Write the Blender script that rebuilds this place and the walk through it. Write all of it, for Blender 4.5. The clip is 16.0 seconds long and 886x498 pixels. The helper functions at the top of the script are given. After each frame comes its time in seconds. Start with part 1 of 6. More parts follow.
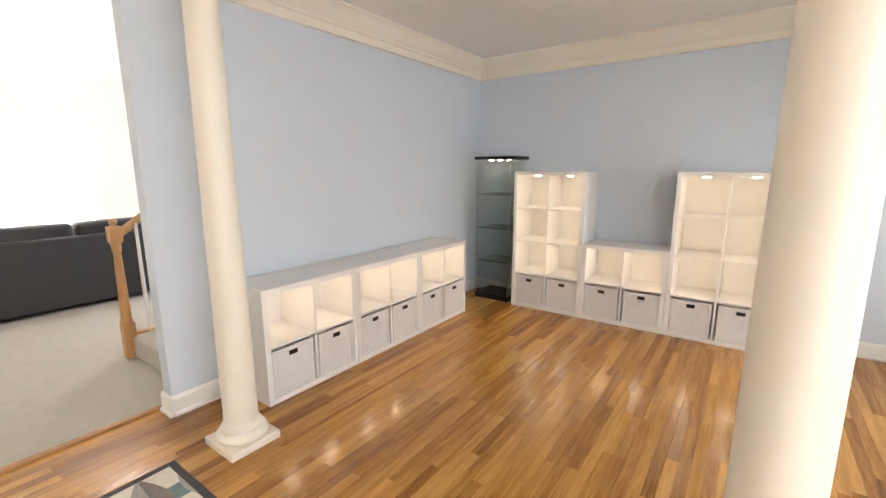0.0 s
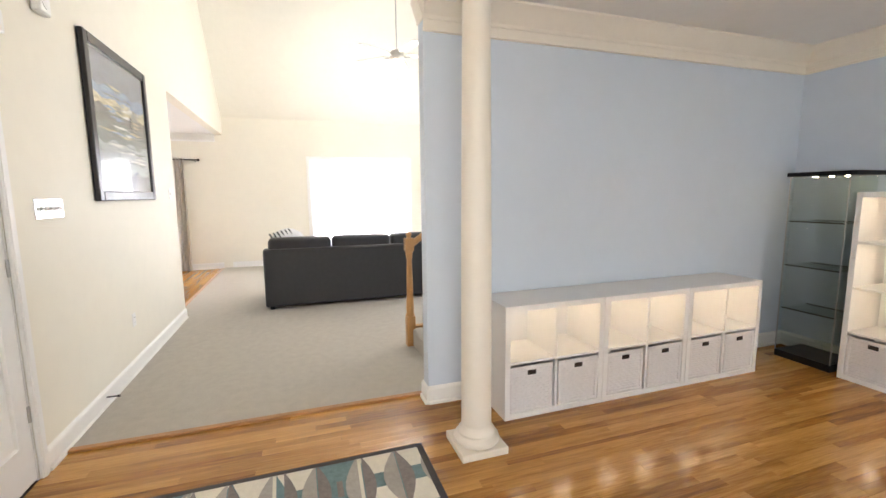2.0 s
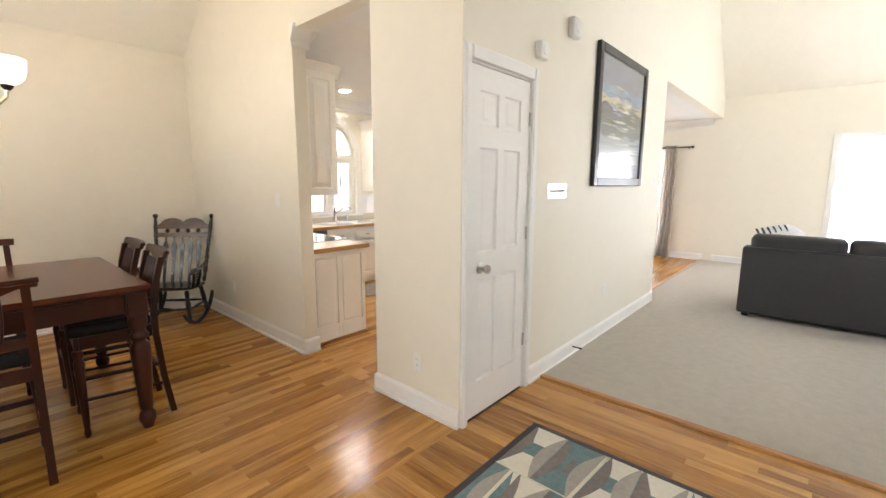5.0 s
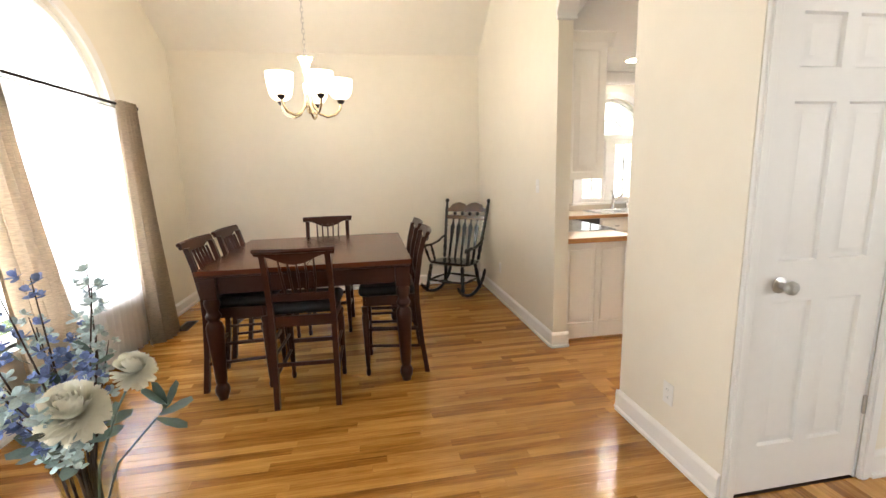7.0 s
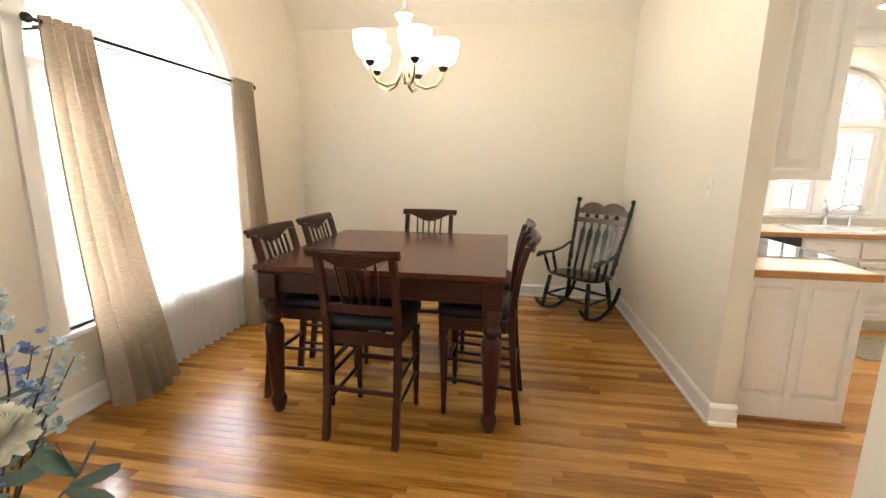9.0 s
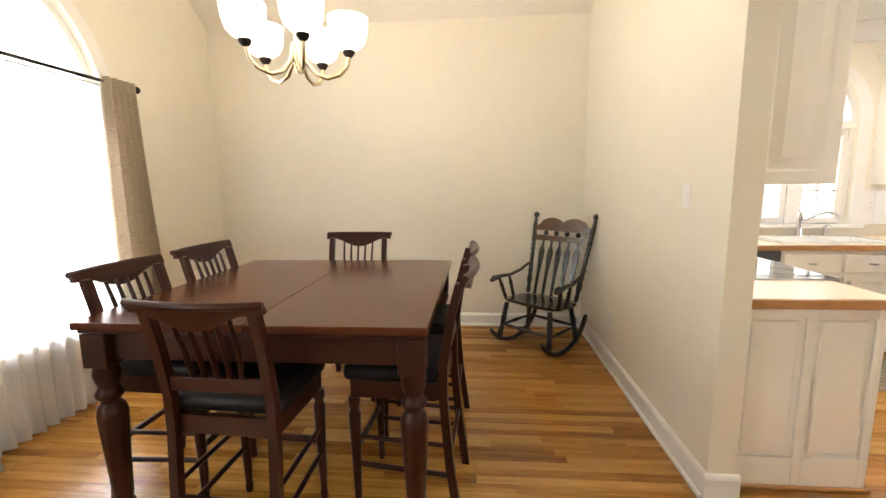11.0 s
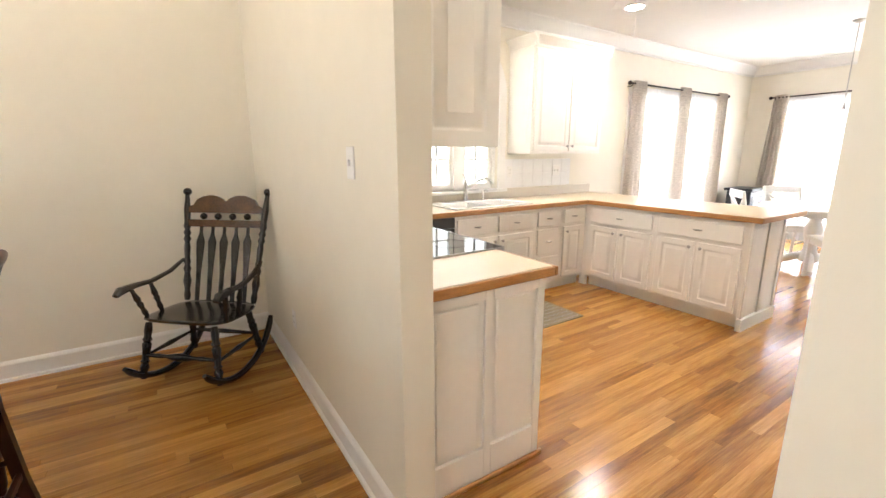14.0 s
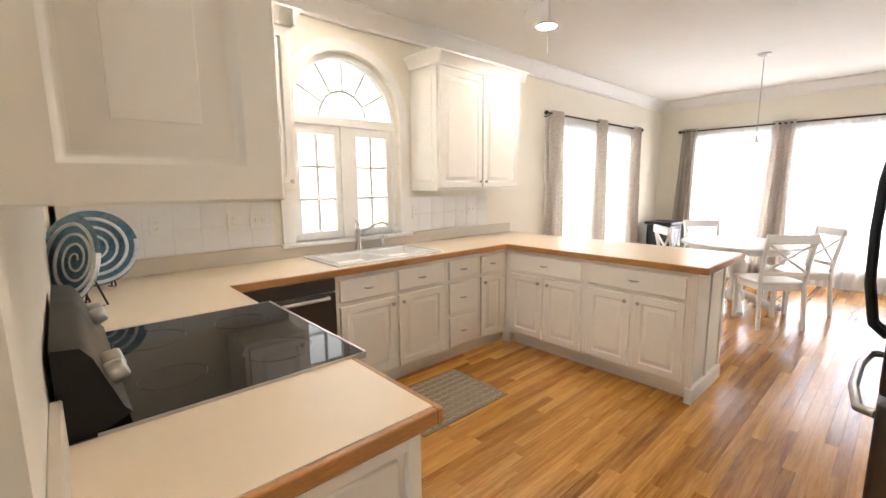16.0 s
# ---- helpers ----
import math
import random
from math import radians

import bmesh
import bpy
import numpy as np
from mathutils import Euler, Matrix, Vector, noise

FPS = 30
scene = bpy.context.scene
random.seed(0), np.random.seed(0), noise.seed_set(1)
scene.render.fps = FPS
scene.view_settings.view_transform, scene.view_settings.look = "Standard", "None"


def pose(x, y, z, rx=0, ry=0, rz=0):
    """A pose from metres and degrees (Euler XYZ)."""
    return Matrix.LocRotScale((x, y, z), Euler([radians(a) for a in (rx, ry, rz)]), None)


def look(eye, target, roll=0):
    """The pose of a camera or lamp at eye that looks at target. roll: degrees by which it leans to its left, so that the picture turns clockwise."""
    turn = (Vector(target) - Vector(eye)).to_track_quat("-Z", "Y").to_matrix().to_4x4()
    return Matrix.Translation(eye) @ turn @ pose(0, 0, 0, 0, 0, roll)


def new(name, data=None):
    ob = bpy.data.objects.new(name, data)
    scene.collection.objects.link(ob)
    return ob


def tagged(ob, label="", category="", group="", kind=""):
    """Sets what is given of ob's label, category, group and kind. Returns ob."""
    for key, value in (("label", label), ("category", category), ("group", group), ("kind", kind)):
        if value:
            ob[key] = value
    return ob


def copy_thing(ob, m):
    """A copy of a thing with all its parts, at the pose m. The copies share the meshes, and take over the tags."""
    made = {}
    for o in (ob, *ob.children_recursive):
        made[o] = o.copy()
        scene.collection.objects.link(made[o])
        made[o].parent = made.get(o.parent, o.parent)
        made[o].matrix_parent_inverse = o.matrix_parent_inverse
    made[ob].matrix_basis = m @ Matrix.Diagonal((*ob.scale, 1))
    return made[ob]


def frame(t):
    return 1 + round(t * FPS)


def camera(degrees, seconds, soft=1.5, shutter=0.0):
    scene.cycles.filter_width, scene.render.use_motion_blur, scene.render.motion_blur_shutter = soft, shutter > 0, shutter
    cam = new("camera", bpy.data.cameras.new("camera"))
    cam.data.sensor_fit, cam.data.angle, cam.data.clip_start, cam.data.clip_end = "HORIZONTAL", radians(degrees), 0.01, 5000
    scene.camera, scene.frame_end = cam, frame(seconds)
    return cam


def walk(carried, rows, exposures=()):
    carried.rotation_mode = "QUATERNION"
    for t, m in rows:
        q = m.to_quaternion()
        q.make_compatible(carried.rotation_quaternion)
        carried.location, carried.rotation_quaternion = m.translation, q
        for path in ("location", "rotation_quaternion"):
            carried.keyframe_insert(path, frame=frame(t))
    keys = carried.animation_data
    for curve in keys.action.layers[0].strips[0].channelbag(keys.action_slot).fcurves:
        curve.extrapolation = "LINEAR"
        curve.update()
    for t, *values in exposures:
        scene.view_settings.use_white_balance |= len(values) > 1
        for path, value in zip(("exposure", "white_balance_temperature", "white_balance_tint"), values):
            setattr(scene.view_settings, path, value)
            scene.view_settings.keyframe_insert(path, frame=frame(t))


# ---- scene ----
cam = camera(92.5, 16.0)
PATH = [
    (0, (0.318, 0.195, 1.499), (-0.831, 1.79, 1.128), -0.1),
    (0.5, (0.306, 0.247, 1.469), (-1.053, 1.666, 1.094), -0.7),
    (1, (0.315, 0.3, 1.451), (-1.246, 1.501, 1.106), -1.7),
    (1.5, (0.329, 0.336, 1.463), (-1.416, 1.269, 1.171), -1.7),
    (2, (0.321, 0.351, 1.487), (-1.558, 0.985, 1.229), -0.6),
    (2.5, (0.309, 0.37, 1.479), (-1.65, 0.686, 1.226), 0.3),
    (3, (0.291, 0.405, 1.475), (-1.687, 0.395, 1.183), 0.0),
    (3.5, (0.295, 0.431, 1.486), (-1.649, 0.083, 1.172), -1.0),
    (4, (0.278, 0.473, 1.494), (-1.571, -0.218, 1.172), -2.1),
    (4.5, (0.255, 0.49, 1.494), (-1.435, -0.534, 1.181), -1.7),
    (5, (0.242, 0.477, 1.476), (-1.24, -0.832, 1.172), 0.2),
    (5.2, (0.244, 0.479, 1.466), (-1.138, -0.932, 1.156), 1.0),
    (7.3, (-0.257, 0.34, 1.45), (-0.421, -1.626, 1.124), -1.8),
    (7.5, (-0.297, 0.259, 1.424), (-0.364, -1.716, 1.118), -1.6),
    (8, (-0.345, 0.08, 1.418), (-0.244, -1.888, 1.074), -0.4),
    (8.2, (-0.352, -0.004, 1.43), (-0.193, -1.962, 1.058), 0.3),
    (10.3, (-0.576, -0.81, 1.404), (-0.192, -2.737, 1.034), -0.4),
    (10.5, (-0.575, -0.864, 1.4), (-0.255, -2.808, 1.051), -0.4),
    (11, (-0.612, -0.979, 1.391), (-0.451, -2.95, 1.095), -0.7),
    (11.5, (-0.679, -1.107, 1.375), (-0.705, -3.085, 1.074), -1.1),
    (12, (-0.744, -1.188, 1.374), (-0.965, -3.15, 1.055), -0.5),
    (12.5, (-0.79, -1.281, 1.376), (-1.251, -3.193, 1.011), 0.9),
    (13, (-0.845, -1.371, 1.373), (-1.541, -3.204, 0.977), 1.9),
    (13.5, (-0.925, -1.497, 1.376), (-1.828, -3.23, 0.95), 1.6),
    (14, (-1.054, -1.647, 1.355), (-2.113, -3.286, 0.918), -0.2),
    (14.5, (-1.205, -1.773, 1.371), (-2.381, -3.339, 0.964), -2.5),
    (15, (-1.384, -1.915, 1.389), (-2.641, -3.426, 1.016), -3.1),
    (15.5, (-1.573, -2.05, 1.411), (-2.881, -3.525, 1.075), -1.8),
    (16, (-1.788, -2.152, 1.399), (-3.114, -3.619, 1.102), -0.5),
]
walk(cam, [(t, look(eye, target, roll)) for t, eye, target, roll in PATH], exposures=[(0, 1.0, 6450, 17), (1.3, 0.98, 6350, 16), (1.9, 0.85, 6300, 16), (2.5, 0.62, 6300, 16), (3.6, 0.58, 6300, 16), (5, 0.71, 6250, 15), (8, 0.9, 6400, 15), (11, 0.92, 6500, 14), (12.5, 0.98, 6300, 14), (14, 0.96, 6250, 15), (15, 0.84, 6350, 16), (16, 0.42, 6450, 16)])

# ---- light ----
world = bpy.data.worlds.new("sky")
scene.world = world
world.use_nodes = True
wn = world.node_tree.nodes
sky = wn.new("ShaderNodeTexSky")
sky.sky_type, sky.sun_disc = "NISHITA", False
SUN_EL, SUN_AZ = 52.0, 255.0
sky.sun_elevation, sky.sun_rotation = radians(SUN_EL), radians(SUN_AZ)
world.node_tree.links.new(sky.outputs[0], wn["Background"].inputs[0])
wn["Background"].inputs[1].default_value = 0.15
sun = new("sun", bpy.data.lights.new("sun", "SUN"))
sun.data.energy, sun.data.angle, sun.data.color = 3.0, radians(0.5), (1.0, 0.95, 0.88)
to_sun = Vector((math.sin(radians(SUN_AZ)) * math.cos(radians(SUN_EL)), math.cos(radians(SUN_AZ)) * math.cos(radians(SUN_EL)), math.sin(radians(SUN_EL))))
sun.matrix_world = look(to_sun * 30, (0, 0, 0))


def area(name, m, w, h, power, color=(1, 1, 1)):
    ob = new(name, bpy.data.lights.new(name, "AREA"))
    ob.data.shape, ob.data.size, ob.data.size_y, ob.data.energy, ob.data.color = "RECTANGLE", w, h, power, color
    ob.matrix_world = m
    return ob


def bulb(name, at, power, color=(1.0, 0.87, 0.68), radius=0.03):
    ob = new(name, bpy.data.lights.new(name, "POINT"))
    ob.data.energy, ob.data.color, ob.data.shadow_soft_size = power, color, radius
    ob.location = at
    return ob


# ---- materials ----
def material(name, color, rough=0.5, metal=0.0, scale=8.0, vary=0.08, bump=0.0, bump_scale=60.0, stretch=(1, 1, 1), spec=0.5, coat=0.0, dirt=0.0, random_by="", spread=0.25, rvar=0.02):
    m = bpy.data.materials.new(name)
    m.use_nodes = True
    nt, n = m.node_tree, m.node_tree.nodes
    b = n["Principled BSDF"]
    b.inputs["Metallic"].default_value, b.inputs["Roughness"].default_value = metal, rough
    b.inputs["Specular IOR Level"].default_value, b.inputs["Coat Weight"].default_value = spec, coat
    b.inputs["Coat Roughness"].default_value = 0.12
    tc, mp = n.new("ShaderNodeTexCoord"), n.new("ShaderNodeMapping")
    nt.links.new(tc.outputs["Object"], mp.inputs[0])
    mp.inputs["Scale"].default_value = stretch
    big, fine = n.new("ShaderNodeTexNoise"), n.new("ShaderNodeTexNoise")
    big.inputs["Scale"].default_value, fine.inputs["Scale"].default_value = scale, scale * 7
    big.inputs["Detail"].default_value, fine.inputs["Detail"].default_value = 3, 5
    for t in (big, fine):
        nt.links.new(mp.outputs[0], t.inputs["Vector"])
    add = n.new("ShaderNodeMath")
    add.operation = "ADD"
    nt.links.new(big.outputs[0], add.inputs[0]), nt.links.new(fine.outputs[0], add.inputs[1])
    mr = n.new("ShaderNodeMapRange")
    mr.inputs[1].default_value, mr.inputs[2].default_value = 0.65, 1.35
    mr.inputs[3].default_value, mr.inputs[4].default_value = 1 - vary, 1 + vary
    nt.links.new(add.outputs[0], mr.inputs[0])
    value = mr.outputs[0]
    hsv = n.new("ShaderNodeHueSaturation")
    hsv.inputs["Color"].default_value = (*color, 1)
    if random_by:
        if random_by == "object":
            src = n.new("ShaderNodeObjectInfo").outputs["Random"]
        else:
            src = n.new("ShaderNodeNewGeometry").outputs["Random Per Island"]
        r = n.new("ShaderNodeMapRange")
        r.inputs[3].default_value, r.inputs[4].default_value = 1 - spread, 1 + spread
        nt.links.new(src, r.inputs[0])
        mul = n.new("ShaderNodeMath")
        mul.operation = "MULTIPLY"
        nt.links.new(value, mul.inputs[0]), nt.links.new(r.outputs[0], mul.inputs[1])
        value = mul.outputs[0]
        wn_ = n.new("ShaderNodeTexWhiteNoise")
        wn_.noise_dimensions = "1D"
        nt.links.new(src, wn_.inputs["W"])
        h = n.new("ShaderNodeMapRange")
        h.inputs[3].default_value, h.inputs[4].default_value = 0.494, 0.506
        nt.links.new(wn_.outputs[0], h.inputs[0])
        nt.links.new(h.outputs[0], hsv.inputs["Hue"])
    nt.links.new(value, hsv.inputs["Value"])
    nt.links.new(hsv.outputs[0], b.inputs["Base Color"])
    rr = n.new("ShaderNodeMapRange")
    rr.inputs[1].default_value, rr.inputs[2].default_value = 0.3, 0.7
    rr.inputs[3].default_value, rr.inputs[4].default_value = max(rough - rvar, 0.02), min(rough + rvar, 1)
    nt.links.new(big.outputs[0], rr.inputs[0]), nt.links.new(rr.outputs[0], b.inputs["Roughness"])
    if bump:
        bn, bt = n.new("ShaderNodeBump"), n.new("ShaderNodeTexNoise")
        bt.inputs["Scale"].default_value, bt.inputs["Detail"].default_value = bump_scale, 4
        nt.links.new(mp.outputs[0], bt.inputs["Vector"])
        bn.inputs["Strength"].default_value, bn.inputs["Distance"].default_value = bump, 0.004
        nt.links.new(bt.outputs[0], bn.inputs["Height"]), nt.links.new(bn.outputs[0], b.inputs["Normal"])
    return m


def glowing(name, color, strength):
    m = bpy.data.materials.new(name)
    m.use_nodes = True
    b = m.node_tree.nodes["Principled BSDF"]
    b.inputs["Base Color"].default_value = (*color, 1)
    b.inputs["Emission Color"].default_value, b.inputs["Emission Strength"].default_value = (*color, 1), strength
    return m


def glass(name, color=(1, 1, 1), rough=0.0, clear=0.9):
    """Thin glass: mostly clear, with a gloss that grows at grazing angles."""
    m = bpy.data.materials.new(name)
    m.use_nodes = True
    nt, n = m.node_tree, m.node_tree.nodes
    n.remove(n["Principled BSDF"])
    tr, gl, mix, lw, pw = n.new("ShaderNodeBsdfTransparent"), n.new("ShaderNodeBsdfGlossy"), n.new("ShaderNodeMixShader"), n.new("ShaderNodeLayerWeight"), n.new("ShaderNodeMath")
    tr.inputs[0].default_value = (*[c * clear for c in color], 1)
    gl.inputs["Roughness"].default_value = rough
    pw.operation = "POWER"
    pw.inputs[1].default_value = 4.0
    fac = n.new("ShaderNodeMapRange")
    fac.inputs[3].default_value, fac.inputs[4].default_value = 0.03, 0.75
    nt.links.new(lw.outputs["Facing"], pw.inputs[0]), nt.links.new(pw.outputs[0], fac.inputs[0])
    nt.links.new(fac.outputs[0], mix.inputs[0]), nt.links.new(tr.outputs[0], mix.inputs[1]), nt.links.new(gl.outputs[0], mix.inputs[2])
    nt.links.new(mix.outputs[0], n["Material Output"].inputs[0])
    return m


def sheer_cloth(name, color, clear, dense=0.35):
    m = bpy.data.materials.new(name)
    m.use_nodes = True
    nt, n = m.node_tree, m.node_tree.nodes
    n.remove(n["Principled BSDF"])
    tr, tl, df, mix, mix2 = n.new("ShaderNodeBsdfTransparent"), n.new("ShaderNodeBsdfTranslucent"), n.new("ShaderNodeBsdfDiffuse"), n.new("ShaderNodeMixShader"), n.new("ShaderNodeMixShader")
    tl.inputs[0].default_value = df.inputs[0].default_value = (*color, 1)
    mix.inputs[0].default_value, mix2.inputs[0].default_value = dense, clear
    nt.links.new(tl.outputs[0], mix.inputs[1]), nt.links.new(df.outputs[0], mix.inputs[2])
    nt.links.new(mix.outputs[0], mix2.inputs[1]), nt.links.new(tr.outputs[0], mix2.inputs[2])
    nt.links.new(mix2.outputs[0], n["Material Output"].inputs[0])
    return m


def slub(m, freq):
    """Uneven yarns across a cloth: colour streaks along the width."""
    nt, n = m.node_tree, m.node_tree.nodes
    tc, mp, tx, hs = n.new("ShaderNodeTexCoord"), n.new("ShaderNodeMapping"), n.new("ShaderNodeTexNoise"), n.new("ShaderNodeHueSaturation")
    mp.inputs["Scale"].default_value = (6, 6, freq)
    mr = n.new("ShaderNodeMapRange")
    mr.inputs[1].default_value, mr.inputs[2].default_value, mr.inputs[3].default_value, mr.inputs[4].default_value = 0.3, 0.7, 0.78, 1.18
    nt.links.new(tc.outputs["Object"], mp.inputs[0]), nt.links.new(mp.outputs[0], tx.inputs["Vector"]), nt.links.new(tx.outputs[0], mr.inputs[0])
    nt.links.new(mr.outputs[0], hs.inputs["Value"])
    for node in list(n):
        if node.bl_idname in ("ShaderNodeBsdfDiffuse", "ShaderNodeBsdfTranslucent"):
            hs.inputs["Color"].default_value = node.inputs[0].default_value
            nt.links.new(hs.outputs[0], node.inputs[0])


CREAM = material("cream_wall_paint", (0.81, 0.76, 0.645), 0.6, scale=1.2, vary=0.02, bump=0.06, bump_scale=220)
BLUE = material("pale_blue_wall_paint", (0.60, 0.66, 0.74), 0.6, scale=1.2, vary=0.02, bump=0.06, bump_scale=220)
SLOPE = material("warm_white_ceiling_paint", (0.83, 0.79, 0.69), 0.75, scale=1.5, vary=0.02, bump=0.08, bump_scale=180)
CEIL = material("ceiling_paint", (0.82, 0.80, 0.76), 0.8, scale=1.5, vary=0.02, bump=0.1, bump_scale=160)
TRIM = material("white_trim_paint", (0.83, 0.81, 0.77), 0.38, scale=3, vary=0.02)
COLUMN = material("cream_column_paint", (0.82, 0.76, 0.66), 0.4, scale=3, vary=0.02)
WHITE = material("white_laminate", (0.82, 0.80, 0.78), 0.35, scale=3, vary=0.015)
CABINET = material("white_cabinet_paint", (0.85, 0.815, 0.75), 0.32, scale=4, vary=0.02)
BASKET = material("white_woven_strips", (0.74, 0.71, 0.70), 0.6, scale=40, vary=0.06, bump=0.3, bump_scale=120)


def plank(name, stretch, by):
    """Oak strip: long grain with its own offset and tone on every board, satin varnish."""
    m = bpy.data.materials.new(name)
    m.use_nodes = True
    nt, n = m.node_tree, m.node_tree.nodes
    b = n["Principled BSDF"]
    src = n.new("ShaderNodeObjectInfo").outputs["Random"] if by == "object" else n.new("ShaderNodeNewGeometry").outputs["Random Per Island"]
    wn = n.new("ShaderNodeTexWhiteNoise")
    wn.noise_dimensions = "1D"
    sc = n.new("ShaderNodeVectorMath")
    sc.operation = "MULTIPLY"
    sc.inputs[1].default_value = (40, 40, 40)
    tc, mp, off = n.new("ShaderNodeTexCoord"), n.new("ShaderNodeMapping"), n.new("ShaderNodeVectorMath")
    off.operation = "ADD"
    mp.inputs["Scale"].default_value = stretch
    nt.links.new(src, wn.inputs["W"]), nt.links.new(wn.outputs["Color"], sc.inputs[0])
    nt.links.new(tc.outputs["Object"], mp.inputs[0]), nt.links.new(mp.outputs[0], off.inputs[0]), nt.links.new(sc.outputs[0], off.inputs[1])
    big, fine = n.new("ShaderNodeTexNoise"), n.new("ShaderNodeTexNoise")
    for t, s, d in ((big, 1.0, 3), (fine, 5.0, 4)):
        t.inputs["Scale"].default_value, t.inputs["Detail"].default_value = s, d
        nt.links.new(off.outputs[0], t.inputs["Vector"])
    tone = n.new("ShaderNodeMath")
    tone.operation = "MULTIPLY_ADD"
    tone.inputs[1].default_value = 0.34
    grain = n.new("ShaderNodeMath")
    grain.operation = "MULTIPLY_ADD"
    grain.inputs[1].default_value = 0.55
    half = n.new("ShaderNodeMath")
    half.operation = "MULTIPLY"
    half.inputs[1].default_value = 0.45
    nt.links.new(fine.outputs[0], half.inputs[0])
    nt.links.new(big.outputs[0], grain.inputs[0]), nt.links.new(half.outputs[0], grain.inputs[2])
    nt.links.new(wn.outputs["Value"], tone.inputs[0]), nt.links.new(grain.outputs[0], tone.inputs[2])
    ramp = n.new("ShaderNodeValToRGB")
    ramp.color_ramp.elements[0].position, ramp.color_ramp.elements[0].color = 0.40, (0.185, 0.068, 0.010, 1)
    ramp.color_ramp.elements[1].position, ramp.color_ramp.elements[1].color = 0.95, (0.640, 0.340, 0.085, 1)
    e = ramp.color_ramp.elements.new(0.65)
    e.color = (0.405, 0.184, 0.033, 1)
    nt.links.new(tone.outputs[0], ramp.inputs[0]), nt.links.new(ramp.outputs[0], b.inputs["Base Color"])
    rg = n.new("ShaderNodeMapRange")
    rg.inputs[3].default_value, rg.inputs[4].default_value = 0.14, 0.25
    nt.links.new(fine.outputs[0], rg.inputs[0]), nt.links.new(rg.outputs[0], b.inputs["Roughness"])
    bp = n.new("ShaderNodeBump")
    bp.inputs["Strength"].default_value, bp.inputs["Distance"].default_value = 0.06, 0.002
    nt.links.new(fine.outputs[0], bp.inputs["Height"]), nt.links.new(bp.outputs[0], b.inputs["Normal"])
    return m


PLANK_X = plank("oak_plank_along_x", (1.6, 28, 28), "island")
PLANK_ONE = plank("oak_plank_single", (1.6, 28, 28), "object")
PLANK_Y = plank("oak_plank_along_y", (28, 1.6, 28), "island")
GAP = material("dark_floor_joint", (0.05, 0.025, 0.01), 0.8)
CARPET = material("beige_carpet", (0.49, 0.455, 0.40), 0.95, scale=14, vary=0.08, bump=0.9, bump_scale=170, spec=0.1)
OAK = material("golden_oak", (0.50, 0.26, 0.09), 0.35, scale=6, vary=0.18, stretch=(6, 6, 0.8))
OAK_EDGE = material("oak_counter_edge", (0.42, 0.20, 0.065), 0.35, scale=9, vary=0.25, stretch=(1, 1, 9))
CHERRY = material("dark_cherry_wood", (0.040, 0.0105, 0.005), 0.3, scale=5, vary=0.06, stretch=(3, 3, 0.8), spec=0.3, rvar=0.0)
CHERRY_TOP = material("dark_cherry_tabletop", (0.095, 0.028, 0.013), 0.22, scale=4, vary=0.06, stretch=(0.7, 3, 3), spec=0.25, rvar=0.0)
BLACK_WOOD = material("dark_stained_turned_wood", (0.008, 0.005, 0.004), 0.2, scale=8, vary=0.2, spec=0.5, coat=0.3)
GOLD_WOOD = material("stencilled_gold_brown_wood", (0.085, 0.038, 0.013), 0.25, scale=14, vary=0.45, coat=0.2)
LEATHER = material("black_leather", (0.009, 0.009, 0.010), 0.42, scale=30, vary=0.2, bump=0.3, bump_scale=180, spec=0.25)
SOFA = material("charcoal_leather", (0.032, 0.031, 0.032), 0.5, scale=20, vary=0.15, bump=0.25, bump_scale=140)
PILLOW = material("white_pillow_cloth", (0.75, 0.75, 0.75), 0.9, scale=10, vary=0.05)
DARK_STRIPE = material("dark_stripe_cloth", (0.05, 0.05, 0.055), 0.9)
STEEL = material("brushed_steel", (0.55, 0.54, 0.53), 0.3, metal=1.0, scale=10, vary=0.05, stretch=(1, 1, 12))
CHROME = material("chrome", (0.75, 0.75, 0.76), 0.1, metal=1.0, vary=0.01)
NICKEL = material("satin_nickel", (0.5, 0.48, 0.45), 0.3, metal=1.0, vary=0.03)
BRASS = material("polished_brass", (0.65, 0.45, 0.2), 0.2, metal=1.0, vary=0.03)
BRONZE = material("dark_bronze", (0.04, 0.032, 0.028), 0.4, metal=0.8, vary=0.05)
SLATE = material("slate_steel", (0.095, 0.09, 0.088), 0.32, metal=0.9, scale=10, vary=0.05)
BLACK = material("black_plastic", (0.008, 0.008, 0.009), 0.3, vary=0.05, spec=0.3)
BLACK_GLASS = material("black_ceramic_glass", (0.006, 0.006, 0.007), 0.04, vary=0.02, spec=0.35)
COUNTER = material("cream_laminate_counter", (0.79, 0.66, 0.49), 0.3, scale=2, vary=0.02)
SPLASH = material("counter_backsplash_laminate", (0.62, 0.55, 0.45), 0.4, scale=3, vary=0.02)
TILE = material("white_glazed_tile", (0.85, 0.84, 0.82), 0.12, scale=5, vary=0.02)
PORCELAIN = material("white_porcelain", (0.88, 0.88, 0.87), 0.12, vary=0.01)
PLATE = material("white_plastic_plate", (0.82, 0.80, 0.76), 0.4, vary=0.01)
CURTAIN = sheer_cloth("taupe_slub_curtain", (0.62, 0.53, 0.41), 0.0, 0.72)
GREYCURT = sheer_cloth("grey_taupe_satin_curtain", (0.80, 0.745, 0.68), 0.0, 0.55)
